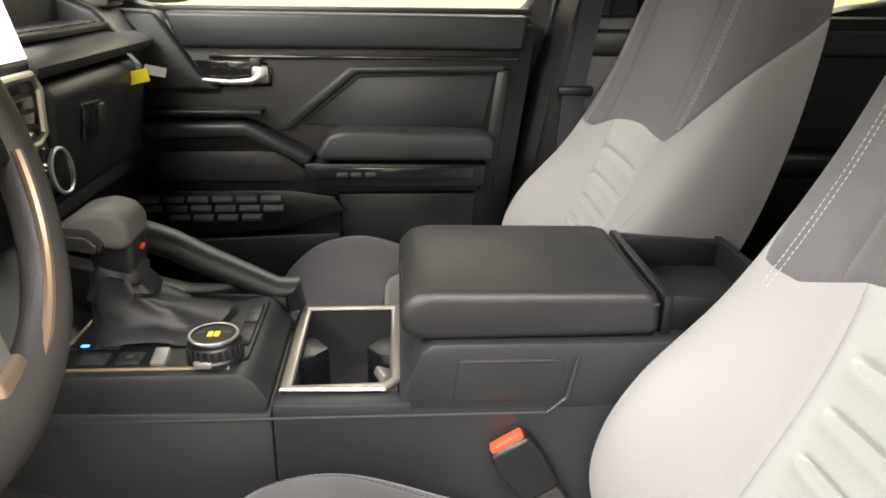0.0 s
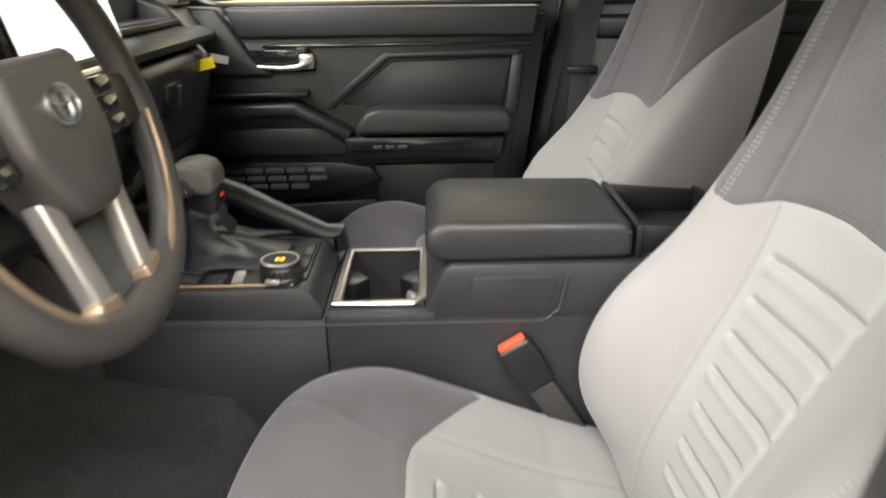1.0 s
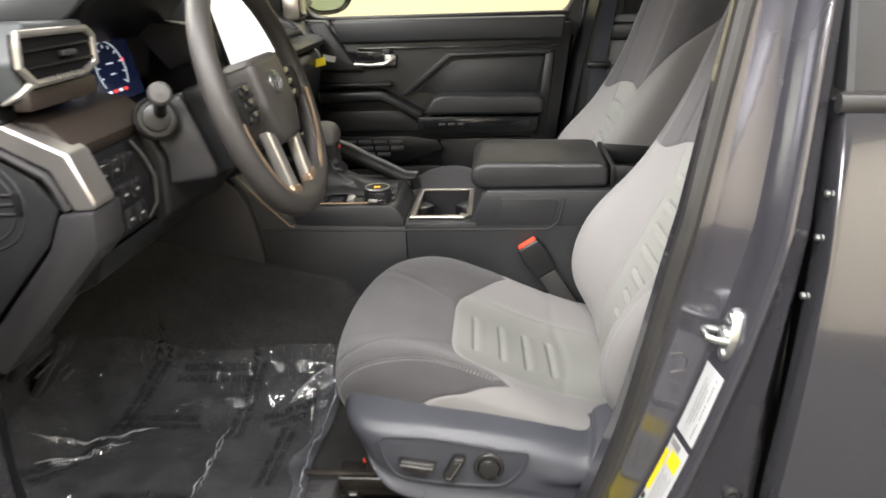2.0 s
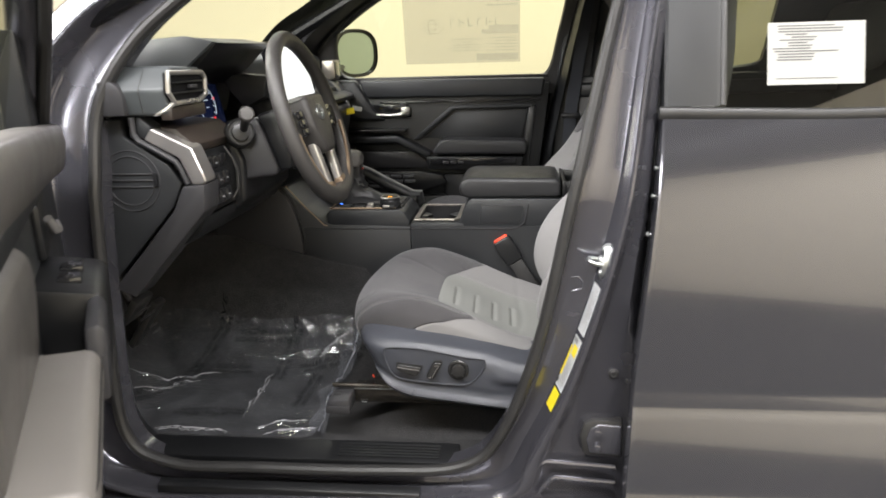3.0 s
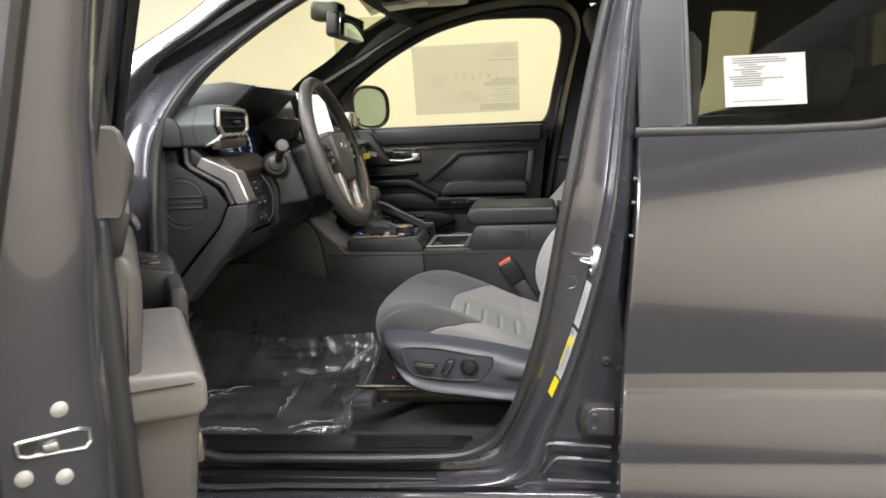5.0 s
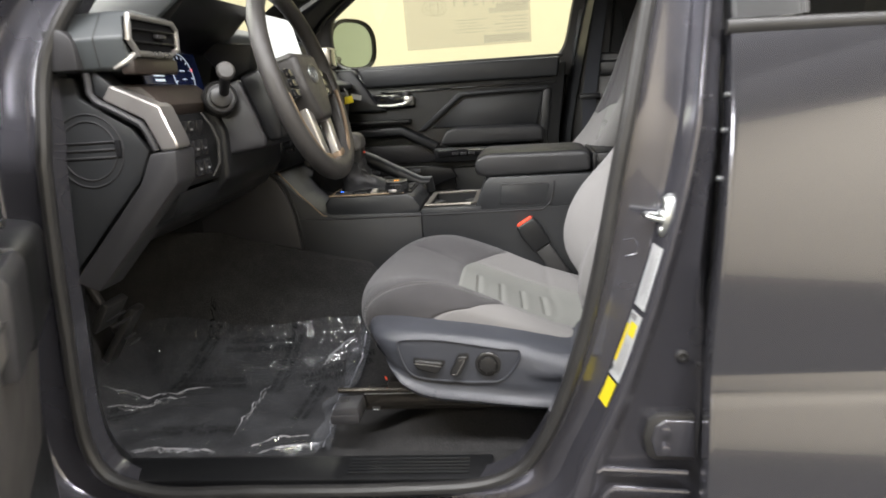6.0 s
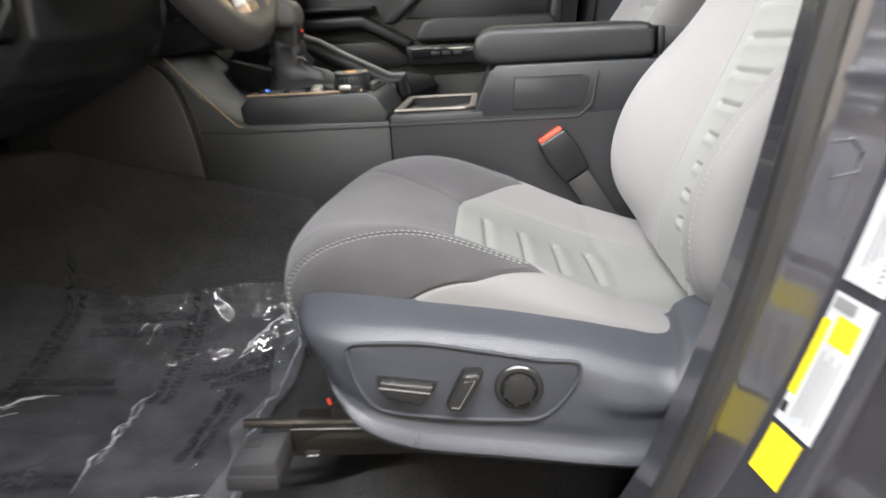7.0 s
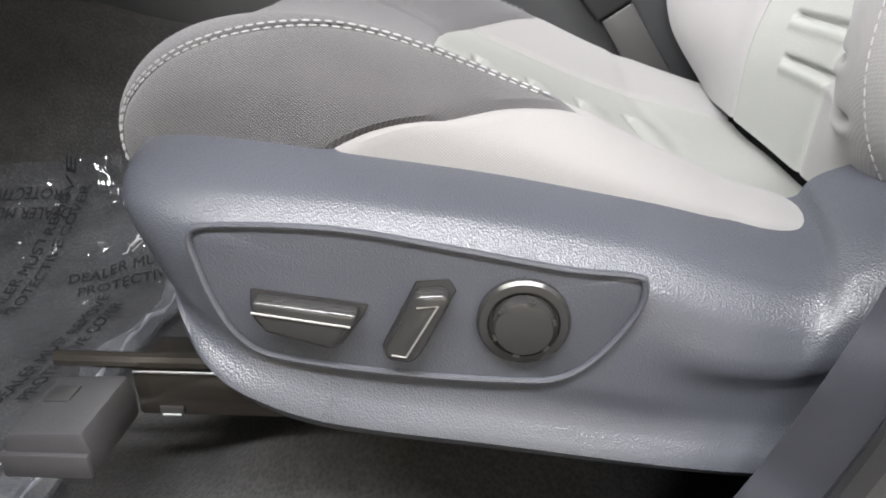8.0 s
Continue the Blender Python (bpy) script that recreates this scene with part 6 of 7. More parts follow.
def sticker_parts():
    s, sh, lean = window_sticker()
    p = part("sheet", sh, STICKER_PAPER, s, "thin greyish paper")
    random.seed(3)
    t = Shape()

    def bar(x0, x1, z, h):
        t.add([(x0, lean(z) - 0.001, z), (x1, lean(z) - 0.001, z), (x1, lean(z + h) - 0.001, z + h), (x0, lean(z + h) - 0.001, z + h)], [(0, 1, 2, 3)])
    for x0, x1, z0, z1 in ((0.030, 0.137, 1.508, 1.538), (0.004, 0.030, 1.508, 1.524), (-0.017, 0.137, 1.413, 1.438), (0.020, 0.137, 1.606, 1.611)):
        bar(x0, x1, z0, z1 - z0)
    for k in range(5):
        bar(0.03 + random.uniform(-0.02, 0.03), 0.133, 1.448 + 0.011 * k, 0.003)
        bar(0.05 + random.uniform(-0.02, 0.03), 0.133, 1.622 + 0.009 * k, 0.003)
        bar(-0.11 + random.uniform(-0.01, 0.01), -0.02 + random.uniform(-0.02, 0.03), 1.450 + 0.010 * k, 0.0025)
    for k in range(6):
        bar(-0.112 + 0.033 * k, -0.112 + 0.033 * k + 0.004, 1.536, 0.028)
        bar(-0.108 + 0.033 * k, -0.108 + 0.033 * k + 0.014, 1.560 - 0.012 * (k % 3), 0.004)
    part("print_field", t, STICKER_PRINT, s, "faint grey bars of print")
    e = np.linspace(0, 2 * np.pi, 40, endpoint=False)
    for ra, rb in ((0.042, 0.026), (0.014, 0.024), (0.03, 0.010)):
        part("emblem", Shape().tube([(-0.180 + ra * math.cos(q), lean(1.538 + rb * math.sin(q)) - 0.002, 1.538 + rb * math.sin(q)) for q in e], 0.0020, 6, True, 0.3), STICKER_PRINT, s, "faint oval emblem")


sticker_parts()


def passenger_belt():
    b = thing("seat_belt", (0.36, 1.46, 1.2), "dark grey seat belt webbing on the far pillar", "seat belt")
    p = np.array([(0.392, 1.385, 1.70), (0.374, 1.398, 1.56), (0.350, 1.410, 1.38), (0.328, 1.418, 1.22), (0.322, 1.42, 1.10)])
    s = Shape()
    for off in (0, 0.0015):
        s.grid(np.stack([p + np.array([-0.022, off, 0]), p + np.array([0.022, off + 0.004, 0])]))
    part("webbing", s, WEBBING, b, "slate woven webbing")
    part("guide", Shape().box((0.328, 1.412, 1.212), (0.070, 0.02, 0.016), 0.005), PLASTIC, b, "black belt guide")
    part("pillar_cover", Shape().prism([(0.24, 0.65), (0.52, 0.65), (0.46, 1.35), (0.43, 1.76), (0.34, 1.76), (0.28, 1.35)], "y", 1.475, 1.53, 0.01), PLASTIC_SOFT, b, "charcoal pillar cover")


passenger_belt()


def rear_mirror():
    r = thing("rear_view_mirror", (-0.42, 0.80, 1.72), "black interior rear view mirror below the headliner", "mirror")
    m = Matrix.Translation((-0.392, 0.80, 1.680)) @ pose(0, 0, 0, 0, 0, -6.5) @ pose(0, 0, 0, 0, 6.4, 0)
    part("housing", Shape().box((0, 0, 0), (0.045, 0.23, 0.078), 0.014, seg=4).moved(m), PLASTIC, r, "black housing")
    part("glass", Shape().box((0.0232, 0, 0), (0.002, 0.216, 0.064), 0.0005).moved(m), MIRROR, r, "mirror glass")
    part("mount", Shape().box((-0.06, 0.0, 0.045), (0.10, 0.07, 0.06), 0.015).moved(m), PLASTIC, r, "black sensor mount")
    v = thing("overhead_console", (-0.12, MID, 1.79), "black overhead console with map lamps", "overhead console")
    part("body", Shape().box((-0.14, MID, 1.775), (0.28, 0.24, 0.07), 0.02), PLASTIC, v)
    part("lamp_lens", Shape().box((-0.19, MID - 0.02, 1.736), (0.13, 0.12, 0.012), 0.004, (0, -6, 0)), BLADE, v, "satin lamp panel")
    part("lamp_lens", Shape().box((-0.20, MID - 0.05, 1.7285), (0.035, 0.035, 0.004), 0.001), LABEL_WHITE, v, "pale lamp lens")


rear_mirror()


def far_rear_door():
    d = thing("far_rear_door", (0.8, 1.5, 0.6), "black trimmed far rear door with a window", "car door")
    part("trim_board", Shape().box((0.86, 1.50, 0.98), (1.04, 0.08, 0.74), 0.01), PLASTIC, d, "black door trim")
    part("armrest", Shape().box((0.86, 1.44, 1.06), (0.60, 0.06, 0.06), 0.02, seg=3), PLASTIC, d, "black armrest")
    part("upper_trim", Shape().box((0.86, 1.455, 1.30), (1.0, 0.03, 0.05), 0.01, seg=3), PLASTIC_SOFT, d, "charcoal upper trim")
    win = [(0.838, 1.362), (0.872, 1.50), (0.880, 1.71), (0.898, 1.742), (1.030, 1.734), (1.047, 1.718), (1.034, 1.56), (1.015, 1.42), (1.000, 1.385), (0.92, 1.370)]
    out = [(0.40, 1.30), (0.40, 1.55), (0.42, 1.78), (0.75, 1.83), (1.1, 1.83), (1.38, 1.80), (1.40, 1.55), (1.40, 1.35), (1.1, 1.30), (0.8, 1.30)]
    a, b = ring(win, 90), ring(out, 90)
    lean = lambda z: 1.515 - 0.20 * (z - 1.35)
    rows = []
    for s, dy in ((0.0, 0.03), (0.0, 0.0), (0.1, -0.01), (1.0, -0.01), (1.0, 0.03)):
        q = a + (b - a) * s
        rows.append(np.stack([q[:, 0], lean(q[:, 1]) + dy, q[:, 1]], 1))
    part("window_frame", Shape().grid(np.array(rows), close=True), PLASTIC, d, "black window frame", 50)
    gz, gx = np.meshgrid(np.linspace(1.32, 1.80, 6), np.linspace(0.45, 1.36, 6), indexing="ij")
    g = part("pane", Shape().grid(np.stack([gx, lean(gz) + 0.02, gz], -1)), GLASS, d, "clear rear door glass")
    g.visible_shadow = False


far_rear_door()


def rear_bench():
    r = thing("rear_bench_seat", (1.1, MID, 0.65), "rear bench seat coloured black for the shadow behind the front seats", "car seat")
    # black cloth on every piece stands in for the shade back there
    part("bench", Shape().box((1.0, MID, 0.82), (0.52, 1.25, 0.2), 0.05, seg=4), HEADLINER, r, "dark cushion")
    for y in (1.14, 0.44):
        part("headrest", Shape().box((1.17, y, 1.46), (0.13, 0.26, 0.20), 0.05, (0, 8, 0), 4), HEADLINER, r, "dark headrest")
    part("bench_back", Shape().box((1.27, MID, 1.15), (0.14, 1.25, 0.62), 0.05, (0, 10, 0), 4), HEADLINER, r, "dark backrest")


rear_bench()


# ---- open driver's door ----
HINGE = Matrix(((0.5, 0.8660254, 0, -0.80), (-0.8660254, 0.5, 0, -0.02), (0, 0, 1, 0), (0, 0, 0, 1)))


def driver_door():
    """Built along its own length (x), inward (y) and up (z), then swung open."""
    d = thing("driver_door", (-0.8, -0.02, 0.5), "open dark grey driver's door with charcoal trim and film wrapped armrest", "car door")
    P = lambda name, sh, mat, label="", sharp=32, parent=None: part(name, sh.moved(HINGE), mat, parent or d, label, sharp)
    zs = np.linspace(0.46, 1.33, 40)
    bulge = np.interp(zs, [0.46, 0.76, 0.80, 0.82, 1.1, 1.33], [-0.06, -0.10, -0.102, -0.09, -0.085, -0.03])
    xs = np.concatenate([np.linspace(0.0, 1.08, 24), [1.09, 1.10, 1.105]])
    wrap = np.concatenate([np.zeros(24), [0.006, 0.02, 0.04]])
    gx = np.repeat(xs[None], 40, 0)
    P("outer_skin", Shape().grid(np.stack([gx, bulge[:, None] + wrap[None], np.repeat(zs[:, None], len(xs), 1)], -1)), PAINT, "dark grey metallic painted outer skin", 50)
    # shut face with seal, one strip from the sill to the top of the window frame
    zf = np.linspace(0.46, 1.86, 70)
    sn = lambda q: np.interp(q, [0.46, 1.08, 1.18, 1.233, 1.285, 1.335, 1.435, 1.53, 1.86], [-0.058, -0.052, -0.045, -0.039, -0.029, -0.014, 0.008, 0.030, 0.105])
    k = np.ones(7) / 7
    nf = sn(zf)
    nf[3:-3] = np.convolve(nf, k, "valid")
    slim = np.interp(zf, [1.24, 1.37], [1.0, 0.22])
    wide = np.interp(zf, [1.12, 1.27, 1.39, 1.54], [1.45, 1.3, 0.95, 0.8])
    rows = [np.stack([np.full(70, x), nf + (c * wide if c > 0 else c * slim), zf], 1) for x, c in ((1.06, -0.088), (1.130, -0.084), (1.142, -0.076), (1.147, -0.060), (1.149, -0.036), (1.146, -0.016),
            (1.136, 0.0), (1.133, 0.006), (1.130, 0.012), (1.126, 0.022), (1.122, 0.032), (1.118, 0.041), (1.112, 0.050), (1.106, 0.056), (1.098, 0.060), (1.07, 0.063), (1.045, 0.064))]
    P("shut_face", Shape().grid(np.array(rows)), PAINT_IN, "dark grey painted shut face", 50)
    P("door_seal", Shape().tube(np.stack([np.full(70, 1.142), nf - 0.002, zf], 1), 0.012, 10), RUBBER, "black rubber door seal")
    z = np.linspace(1.30, 1.86, 14)
    lean = lambda q: sn(q) + 0.03
    P("glass_run", Shape().tube(np.stack([np.full(14, 1.05), sn(z) + 0.058, z], 1), 0.008, 8), RUBBER, "black glass run")
    gz, gx2 = np.meshgrid(np.linspace(1.32, 1.80, 6), np.linspace(0.25, 1.09, 6), indexing="ij")
    g = P("pane", Shape().grid(np.stack([gx2, lean(gz) + 0.004, gz], -1)), GLASS, "clear door glass")
    g.visible_shadow = False
    # latch and screws
    mouth = [(-0.0290, 1.1260), (-0.0280, 1.1150), (-0.0220, 1.1120), (0.0210, 1.1050), (0.0250, 1.1090), (0.0250, 1.1200), (0.0180, 1.1240), (-0.0210, 1.1260)]
    face = lambda y: float(np.interp(y, [-0.052, -0.035, -0.006, 0.0205, 0.035], [1.136, 1.130, 1.122, 1.112, 1.098]))
    lt = P("latch", Shape().add([(face(y) + 0.0015, y, zz) for y, zz in mouth], [tuple(range(8))]), INK_DARK, "dark door latch mouth")
    edge = [tuple(np.array((face(p[0]) + 0.002, *p)) * (1 - k / 6) + np.array((face(q[0]) + 0.002, *q)) * (k / 6)) for p, q in zip(mouth, mouth[1:] + mouth[:1]) for k in range(6)]
    P("latch_rim", Shape().tube(edge, 0.0018, 8, True), ZINC, "bright latch rim", parent=lt)
    P("latch_pawl", Shape().box((1.125, -0.004, 1.116), (0.006, 0.012, 0.008), 0.002), ZINC, "bright latch pawl", parent=lt)
    for y, zz in ((0.0050, 1.1460), (-0.0270, 1.0940), (0.0020, 1.0850)):
        P("screw", Shape().lathe([(0.0072, 0), (0.0072, 0.002), (0.005, 0.0035), (0, 0.004)], (face(y), y, zz), (1, 0.3, 0), 20), SCREW_PALE, "pale screw head")
    P("grommet", Shape().lathe([(0.02, 0), (0.02, 0.004), (0.013, 0.006), (0, 0.003)], (1.148, -0.074, 1.211), (1, -0.3, 0), 24), RUBBER, "black rubber plug")
    # trim
    P("trim_board", Shape().prism([(0.06, 0.56), (1.03, 0.56), (1.05, 0.8), (1.05, 1.30), (0.06, 1.30)], "y", 0.03, 0.06, 0.01, 3), PLASTIC_SOFT, "charcoal door trim")
    cap = []
    for x, k, top in ((1.038, 0.2, 1.370), (1.041, 0.93, 1.381), (1.036, 1.0, 1.384), (0.70, 1.08, 1.372), (0.40, 1.18, 1.360), (0.125, 1.28, 1.345), (0.117, 1.0, 1.338), (0.118, 0.5, 1.33)):
        mid, h = top - 0.042, 0.042 * min(1.0, 0.2 + k)
        cap.append([(x, 0.03 + (q - 0.03) * k, mid + z * h) for q, z in ((0.030, -0.9), (0.030, 0.9), (0.036, 1.0), (0.068, 1.0), (0.0745, 0.97), (0.079, 0.86), (0.083, 0.25), (0.080, -0.3), (0.076, -0.86), (0.071, -1.0))])
    P("trim_cap", Shape().grid(np.array(cap), close=True), DOOR_PAD, "grey padded upper trim cap", 50)
    P("cap_gap", Shape().prism([(0.04, 1.255), (0.068, 1.258), (0.080, 1.30), (0.04, 1.305)], "x", 0.13, 1.028, 0.004), PLASTIC_SOFT, "charcoal step below the cap")
    P("trim_insert", Shape().prism([(0.045, 1.10), (0.068, 1.10), (0.079, 1.18), (0.083, 1.235), (0.076, 1.258), (0.045, 1.266)], "x", 0.70, 1.015, 0.014, 4), DOOR_PAD, "grey padded insert")
    P("inner_handle", Shape().prism([(0.33, 1.18), (0.46, 1.18), (0.47, 1.262), (0.36, 1.268)], "y", 0.058, 0.072, 0.006), PLASTIC, "black handle recess")
    P("handle_lever", Shape().tube([(0.36, 0.082, 1.215), (0.40, 0.086, 1.212), (0.44, 0.086, 1.22), (0.455, 0.080, 1.24)], (0.004, 0.006, 0.007, 0.006), 10), SILVER, "satin silver handle")
    run = spline([(0.04, 1.30), (0.105, 1.365), (0.185, 1.483), (0.30, 1.578), (0.45, 1.672), (0.64, 1.752), (0.88, 1.797), (1.04, 1.80), (1.11, 1.76)])(np.linspace(0, 1, 50))
    P("window_frame", Shape().tube(np.stack([run[:, 0], sn(run[:, 1]) + 0.045, run[:, 1]], 1), 0.028, 12, False, 0.75, (1, 0, 0)), PAINT_IN, "dark grey window frame", 60)
    P("frame_seal", Shape().tube(np.stack([run[:, 0] + 0.012, sn(run[:, 1]) + 0.075, run[:, 1] - 0.012], 1), 0.011, 8), RUBBER, "black frame seal")
    P("mirror_sail", Shape().prism([(0.05, 1.33), (0.235, 1.335), (0.262, 1.50), (0.20, 1.49), (0.11, 1.37)], "y", 0.02, 0.06, 0.006), PLASTIC_SOFT, "charcoal corner trim")
    P("armrest", Shape().prism([(0.05, 1.080), (0.124, 1.078), (0.133, 1.086), (0.134, 1.118), (0.125, 1.129), (0.05, 1.133)], "x", 0.70, 1.022, 0.008, 4), ARM_PAD, "padded grey armrest")
    P("armrest_seam", Shape().tube([(0.70, 0.1343, 1.115), (0.98, 0.1343, 1.115), (1.012, 0.131, 1.115), (1.0225, 0.120, 1.116), (1.0225, 0.05, 1.117)], 0.0011, 6), RUBBER, "sewn seam")
    P("armrest_base", Shape().prism([(0.05, 0.88), (0.10, 0.88), (0.120, 1.04), (0.125, 1.084), (0.05, 1.084)], "x", 0.40, 1.01, 0.008), DOOR_PAD, "grey armrest base")
    bank = P("switch_bank", Shape().prism([(0.05, 1.05), (0.138, 1.05), (0.143, 1.148), (0.134, 1.158), (0.05, 1.176)], "x", 0.39, 0.58, 0.006), PLASTIC, "black switch bank")
    for k in range(2):
        P("window_switch", Shape().box((0.46 + 0.06 * k, 0.10, 1.166), (0.035, 0.03, 0.012), 0.003), GLOSSY, "gloss black window switch", parent=bank)
    P("pull_cup", Shape().prism([(0.114, 1.06), (0.138, 1.06), (0.143, 1.145), (0.136, 1.156), (0.120, 1.152)], "x", 0.575, 0.70, 0.005), PLASTIC_GREY, "film wrapped pull cup")
    P("reflector", Shape().box((0.985, 0.118, 1.035), (0.03, 0.014, 0.036), 0.004), CHAMPAGNE, "pale reflector")
    outside_mirror(d, (-0.848, -0.275, 1.466), (0.41, -0.91, 0.0), 0.19, 0.165)
    P("mirror_arm", Shape().tube([(0.15, -0.04, 1.36), (0.15, -0.10, 1.37)], 0.03, 12, False, 0.7), PLASTIC, "black mirror arm")
    return d


driver_door()


# ---- fittings on the near pillar and sill ----
def pillar_fittings():
    n = 160
    a, b, e = ring(OPENING, n), ring(OUTER, n), ring([(q, 0.0) for q in STEP], n)[:, :1]
    keep = (a[:, 0] > 0.05) & (a[:, 1] > 0.62) & (a[:, 1] < 1.45)
    inner, outer = (a + (b - a) * e)[keep], (a + (b - a) * (e + FACE))[keep]
    inner, outer = inner[inner[:, 1].argsort()], outer[outer[:, 1].argsort()]

    def face(f, z):
        """A point of the step's face: f runs from the inside to the outside of the car."""
        x0, x1 = np.interp(z, inner[:, 1], inner[:, 0]), np.interp(z, outer[:, 1], outer[:, 0])
        return np.stack([x0 + (x1 - x0) * f, flange(z) + 0.006 - 0.050 * f, z + 0 * f], -1)
    at = face(np.array(0.5), np.array(1.068))
    s = thing("door_striker", tuple(at), "zinc plated door striker loop on the pillar", "striker")
    an = np.linspace(0, 2 * np.pi, 40, endpoint=False)
    se = np.sign(np.sin(an)) * np.abs(np.sin(an)) ** 1.1
    oval = lambda k, dx: np.stack([at[0] + dx + 0.16 * 0.033 * k * se, at[1] + 0.017 * k * np.cos(an) + 0.0030 * k * se, at[2] + 0.033 * k * se], 1)
    part("plate", Shape().grid(np.array([oval(1.0, 0.004), oval(1.0, -0.004), oval(0.95, -0.0065), oval(0.4, -0.0065), oval(0.01, -0.0065)]), close=True), ZINC, s, "zinc plate", 40)
    part("collar", Shape().lathe([(0.011, 0), (0.011, 0.004), (0.007, 0.007)], (at[0] - 0.006, at[1] + 0.004, at[2] - 0.001), (-1, 0, 0), 24), ZINC, s, "pressed collar")
    part("loop", Shape().tube([(at[0] - 0.002, at[1] + 0.014, 1.066), (at[0] - 0.022, at[1] + 0.016, 1.069), (at[0] - 0.029, at[1] + 0.013, 1.070), (at[0] - 0.032, at[1] + 0.006, 1.070), (at[0] - 0.029, at[1] - 0.004, 1.068),
                               (at[0] - 0.020, at[1] - 0.007, 1.065), (at[0] - 0.002, at[1] - 0.006, 1.061)], 0.0042, 12), ZINC, s, "zinc loop")
    for dz in (-0.022, 0.022):
        part("bolt", Shape().lathe([(0.007, 0), (0.007, 0.003), (0.0045, 0.004), (0.003, 0.0025), (0, 0.0025)], (at[0] - 0.0055 + 0.16 * dz, at[1] + 0.09 * dz, at[2] + dz), (-1, 0, 0), 16), ZINC, s, "bolt head")

    def label(name, z0, z1, mat, text, category, marks, f0=0.06, f1=0.98):
        """A sticker on the step's face between two heights; marks: shares across and up, and a material."""
        t = thing(name, tuple(face(np.array(0.0), np.array(z0))), text, category)
        where = lambda f, v, off: face(f0 + (f1 - f0) * f, z0 + (z1 - z0) * v) + np.array([-off, -off * 0.15, 0])
        u, v = np.meshgrid(np.linspace(0, 1, 4), np.linspace(0, 1, 14), indexing="ij")
        part("sheet", Shape().grid(where(u, v, 0.0016)), mat, t)
        for u0, u1, v0, v1, m2 in marks:
            uu, vv = np.meshgrid(np.linspace(u0, u1, 2), np.linspace(v0, v1, 6), indexing="ij")
            part("print", Shape().grid(where(uu, vv, 0.0023)), m2, t)
        return t
    label("white_label", 0.925, 1.022, LABEL_WHITE, "white printed load label on the door pillar", "label",
          [(0.74, 0.79, 0.08 + 0.045 * k, 0.105 + 0.045 * k, INK) for k in range(19) if k % 6 != 5] + [(0.30 + 0.13 * (k % 3), 0.33 + 0.13 * (k % 3), 0.15 + 0.05 * (k % 4), 0.85 - 0.06 * (k % 3), INK_FAINT) for k in range(3)])
    label("certification_label", 0.810, 0.916, LABEL_WHITE, "white and yellow printed tyre label on the door pillar", "label",
          [(0.0, 0.2, 0.22, 0.80, YELLOW), (0.30, 0.86, 0.66, 0.86, YELLOW), (0.36, 0.80, 0.835, 0.85, RED), (0.36, 0.80, 0.68, 0.69, INK), (0.36, 0.8, 0.75, 0.80, INK_FAINT), (0.08, 0.6, 0.89, 0.97, INK_FAINT), (0.03, 0.17, 0.07, 0.15, INK_DARK)]
          + [(0.34 + 0.11 * k, 0.37 + 0.11 * k, 0.08 + 0.02 * (k % 3), 0.60 - 0.05 * (k % 2), INK_FAINT) for k in range(5)])
    label("yellow_label", 0.767, 0.806, YELLOW, "plain yellow label on the door pillar", "label", [], 0.10, 0.86)
    pocket = [(0.236, 1.022), (0.242, 1.026), (0.262, 1.028), (0.270, 1.018), (0.268, 1.004), (0.250, 1.000)]
    part("pressed_pocket", Shape().tube([(x - 0.001, 0.0412, z) for x, z in pocket], 0.0016, 8), PAINT_IN, NEAR_FRAME, "pressed pocket edge")
    part("rubber_plug", Shape().lathe([(0.010, 0), (0.010, 0.004), (0.006, 0.006), (0.005, 0.003), (0, 0.003)], (0.328, 0.004, 0.847), (0, -1, 0), 20), RUBBER, NEAR_FRAME, "black rubber plug")


pillar_fittings()


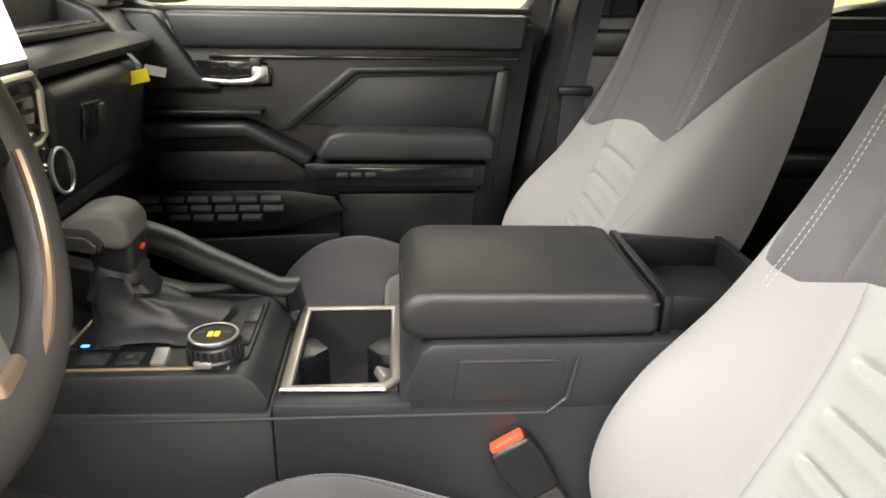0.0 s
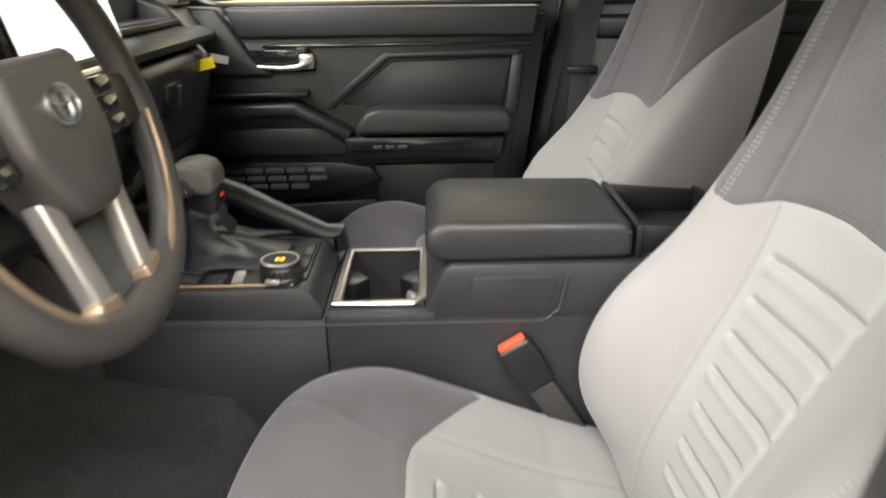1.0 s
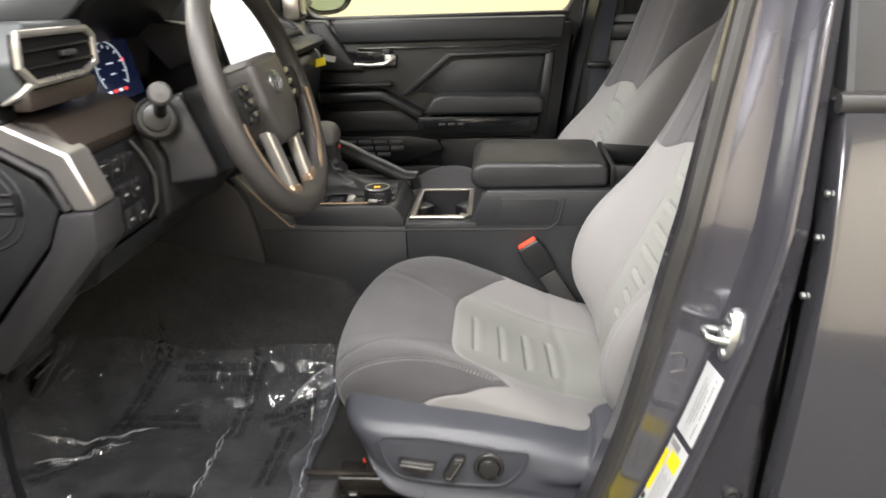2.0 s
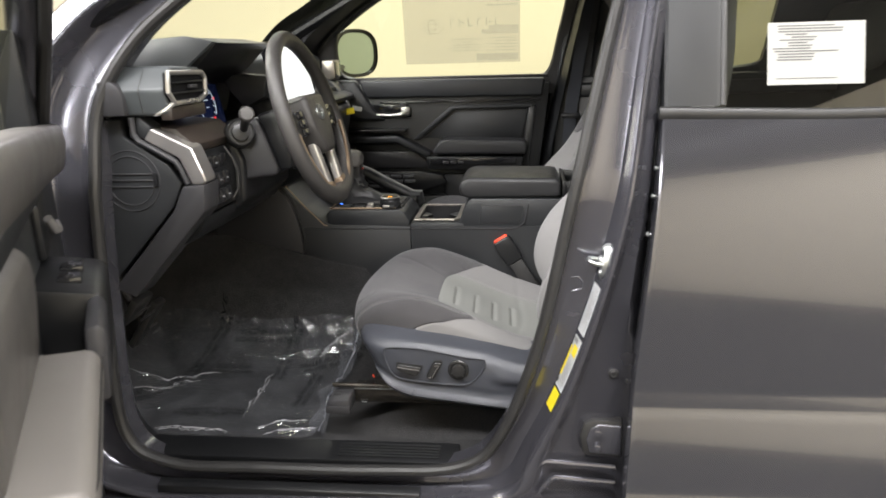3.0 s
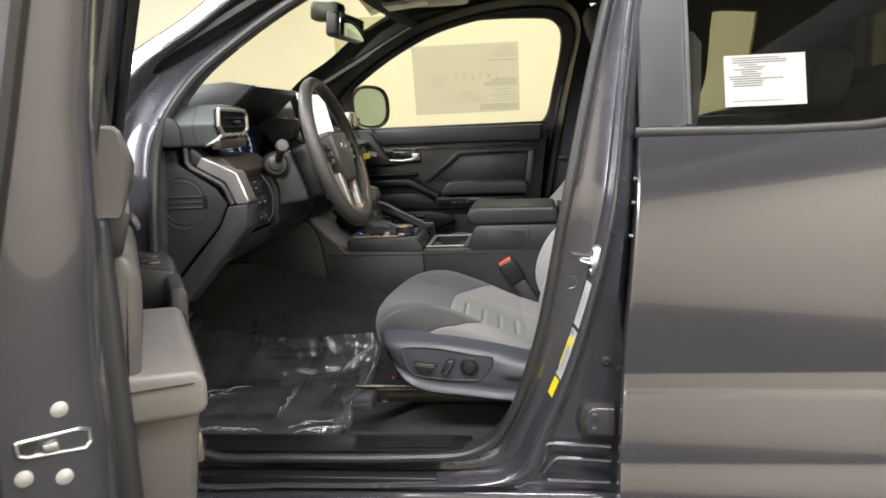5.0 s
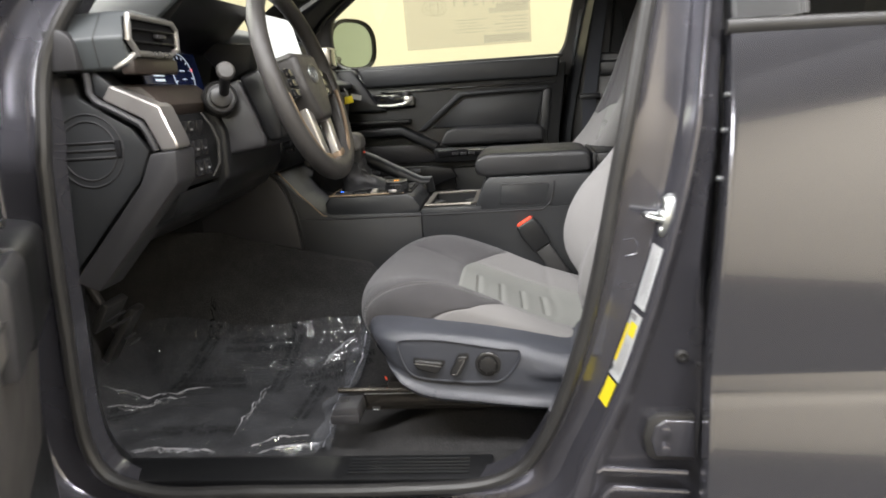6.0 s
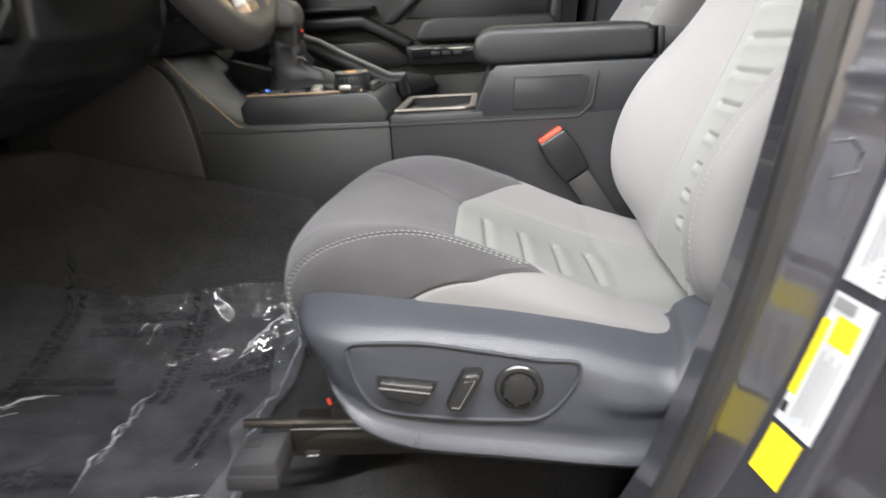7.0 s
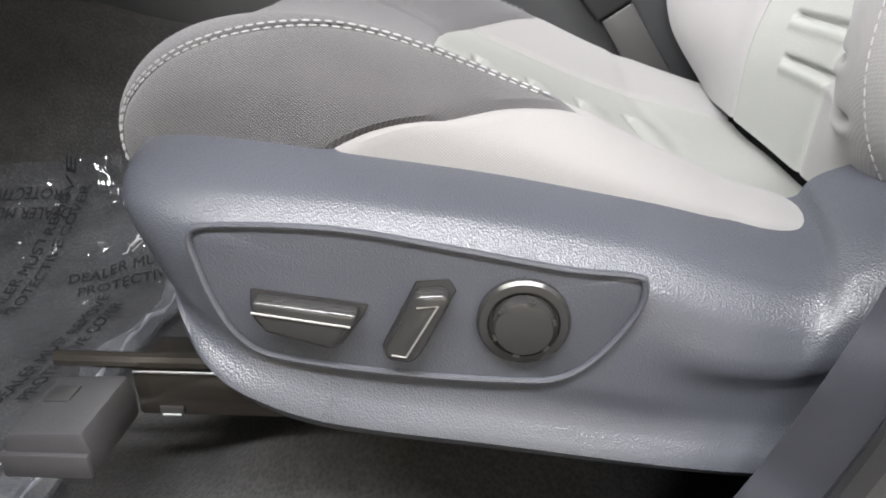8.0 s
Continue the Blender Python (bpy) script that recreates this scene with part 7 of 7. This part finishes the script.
def sill():
    s = thing("sill_plate", (-0.3, 0.0, 0.60), "black ribbed plastic sill plate along the door opening", "sill")
    part("scuff_strip", Shape().prism([(-0.008, 0.572), (0.012, 0.580), (0.012, 0.560), (-0.010, 0.555)], "x", -0.62, -0.055, 0.002), PLASTIC, s, "black scuff strip")
    part("inner_plate", Shape().prism([(0.045, 0.615), (0.11, 0.625), (0.125, 0.612), (0.045, 0.60)], "x", -0.74, 0.02, 0.003), PLASTIC, s, "black inner sill trim")
    for k in range(5):
        part("rib", Shape().box((-0.13, 0.058 + 0.009 * k, 0.6205 + 0.0014 * k), (0.22, 0.003, 0.003), 0.001), PLASTIC_SOFT, s)
    r = thing("rocker", (-0.2, -0.03, 0.45), "dark grey painted stepped rocker panel below the door", "rocker panel")
    part("upper_step", Shape().prism([(0.03, 0.545), (-0.012, 0.543), (-0.018, 0.532), (-0.018, 0.50), (0.03, 0.50)], "x", -0.86, 0.35, 0.003), PAINT_IN, r, "dark grey painted upper step")
    part("middle_step", Shape().prism([(-0.014, 0.5305), (-0.030, 0.530), (-0.036, 0.518), (-0.036, 0.49), (-0.014, 0.49)], "x", -0.86, 0.35, 0.003), PAINT_IN, r, "dark grey painted middle step")
    part("lower_step", Shape().prism([(-0.03, 0.5165), (-0.046, 0.515), (-0.05, 0.44), (0.03, 0.40), (0.03, 0.48)], "x", -0.86, 0.35, 0.003), PAINT_IN, r, "dark grey painted lower step")
    part("hinge_gap", Shape().prism([(0.272, 0.684), (0.282, 0.676), (0.346, 0.674), (0.346, 0.752), (0.290, 0.754), (0.274, 0.744), (0.266, 0.716)], "y", -0.010, 0.014, 0.004), RUBBER, NEAR_FRAME, "dark gap round the hinge")
    h = part("door_hinge", Shape().prism([(0.285, 0.683), (0.345, 0.680), (0.345, 0.744), (0.30, 0.746), (0.285, 0.736), (0.278, 0.712)], "y", -0.0125, 0.014, 0.003, 3), PAINT_IN, NEAR_FRAME, "painted rear door hinge")
    for z in (0.729, 0.697):
        part("bolt", Shape().lathe([(0.008, 0), (0.008, 0.006), (0.005, 0.007), (0, 0.007)], (0.300, -0.014, z), (0, -1, 0), 12), PAINT_IN, h)
    part("stamping", Shape().tube([(0.143, -0.012, 0.579), (0.192, -0.012, 0.656), (0.202, -0.012, 0.663), (0.335, -0.012, 0.655)], 0.005, 8), PAINT_IN, NEAR_FRAME, "stamped bead")
    part("stamping", Shape().tube([(x, -0.013, z) for x, z in ((0.188, 0.593), (0.212, 0.624), (0.220, 0.629), (0.335, 0.622), (0.335, 0.572), (0.196, 0.575))], 0.0045, 8, True), PAINT_IN, NEAR_FRAME, "stamped bead")


sill()


CREASES = [(-0.86, 0.35, -0.66, 0.445, 0.010), (-0.83, 0.292, -0.70, 0.40, 0.012), (-0.505, 0.206, -0.514, 0.445, 0.016), (-0.455, 0.16, -0.348, 0.20, 0.010),
           (-0.43, 0.135, -0.305, 0.154, 0.012), (-0.74, 0.35, -0.60, 0.33, 0.006), (-0.66, 0.50, -0.42, 0.52, 0.006), (-0.40, 0.50, -0.33, 0.57, 0.010),
           (-0.62, 0.20, -0.56, 0.30, 0.006), (-0.70, 0.15, -0.52, 0.14, 0.008), (-0.48, 0.45, -0.36, 0.40, 0.005), (-0.80, 0.22, -0.70, 0.25, 0.007)]


def film_height(x, y):
    z = floor_height(x, y) + 0.007
    for x0, y0, x1, y1, h in CREASES:
        lx, ly = x1 - x0, y1 - y0
        n = math.hypot(lx, ly)
        s = ((x - x0) * lx + (y - y0) * ly) / n
        d = np.abs((x - x0) * ly - (y - y0) * lx) / n + 0.004 * np.sin(s * 90) * 0.5
        z = z + h * np.exp(-np.abs(d) / 0.005) * np.clip(s / 0.03, 0, 1) * np.clip((n - s) / 0.03, 0, 1)
    edge = -0.300 + 0.012 * np.cos((y - 0.12) * 14)
    z = z + 0.02 * np.exp(-np.abs(x - edge + 0.012) / 0.010)
    return z + 0.0015 * np.sin(61 * x + 43 * y) * np.sin(29 * y - 37 * x) + 0.0008 * np.sin(140 * y + 90 * x)


def floor_film():
    """Clear protective film lying in folds over the driver's carpet, printed with rows of words."""
    f = thing("floor_film", (-0.55, 0.4, 0.62), "clear crinkled protective film with printed words over the carpet", "protective film")
    n = 170
    u, v = np.meshgrid(np.linspace(0, 1, n), np.linspace(0, 1, n), indexing="ij")
    y = 0.125 + v * (0.465 + 0.004 * np.sin(u * 9))
    edge = -0.300 + 0.012 * np.cos((y - 0.12) * 14)
    x = -0.90 + u * (edge + 0.90)
    random.seed(4)
    for x0, y0, x1, y1, h in CREASES:
        if h < 0.0075:
            continue
        for j in range(3):
            ox, oy = random.uniform(-0.006, 0.006) * (j > 0), random.uniform(-0.006, 0.006) * (j > 0)
            a0, a1 = random.uniform(0, 0.3) * (j > 0), 1 - random.uniform(0, 0.35) * (j > 0)
            q = [(x0 + ox + (x1 - x0) * (a0 + (a1 - a0) * k / 19) + random.uniform(-0.003, 0.003), y0 + oy + (y1 - y0) * (a0 + (a1 - a0) * k / 19) + random.uniform(-0.003, 0.003)) for k in range(20)]
            part("film_fold", Shape().tube([(a, b, float(film_height(np.array(a), np.array(b))) + 0.0006) for a, b in q], [random.choice((0.0003, 0.0006, 0.0011, 0.0019)) * (1 - 0.35 * j) * min(1, 0.3 + 0.4 * k, 0.3 + 0.4 * (19 - k)) for k in range(20)], 5), FOLD_STREAK, f, "bunched pale fold with its bright streak in the colour")
    q = [(float(-0.300 + 0.012 * math.cos((b - 0.12) * 14)) - 0.012 + random.uniform(-0.004, 0.004), b) for b in np.linspace(0.14, 0.56, 26)]
    part("film_fold", Shape().tube([(a, b, float(film_height(np.array(a), np.array(b))) - 0.004) for a, b in q], [random.uniform(0.0006, 0.0032) for _ in q], 7), FOLD_STREAK, f, "bunched pale fold with its bright streak in the colour")
    hy, hw = np.meshgrid(np.linspace(0.13, 0.58, 90), np.linspace(0, 1, 8), indexing="ij")
    hx = -0.302 + 0.012 * np.cos((hy - 0.12) * 14) - (0.036 + 0.010 * np.sin(hy * 41)) * hw
    part("film_hem", Shape().grid(np.stack([hx, hy, film_height(hx, hy) + 0.0012 + 0.002 * np.sin(hw * 3.14) * (1 + np.sin(hy * 60))], -1)), FILM_HEM, f, "milky doubled hem of the film", 60)
    part("film", Shape().grid(np.stack([x, y, film_height(x, y)], -1)), FILM, f, "clear film", 60)

    def words(px, py, rot, size=0.0175):
        for j, body in enumerate(("DEALER MUST REMOVE", "PROTECTIVE COVER")):
            cu = bpy.data.curves.new("printed_line", "FONT")
            cu.body, cu.size, cu.align_x, cu.align_y = body, size, "CENTER", "CENTER"
            tmp = new("printed_line", cu)
            me = bpy.data.meshes.new_from_object(tmp)
            bpy.data.objects.remove(tmp)
            m = pose(px, py, 0, 0, 0, rot) @ Matrix.Translation((0, -1.15 * size * j, 0))
            for q in me.vertices:
                w = m @ q.co
                q.co = (w.x, w.y, float(film_height(np.array(w.x), np.array(w.y))) + 0.0012)
            s2 = Shape().add([q.co for q in me.vertices], [tuple(p.vertices) for p in me.polygons])
            bpy.data.meshes.remove(me)
            part("printed_line", s2, PRINT_BLACK, f, "black printed words", smooth=False)
    for px, py, rot in ((-0.565, 0.548, 180), (-0.497, 0.50, 82), (-0.665, 0.45, 180), (-0.725, 0.52, 70), (-0.40, 0.36, 88), (-0.60, 0.225, 180), (-0.79, 0.33, 60), (-0.36, 0.50, 20)):
        words(px, py, rot)


floor_film()
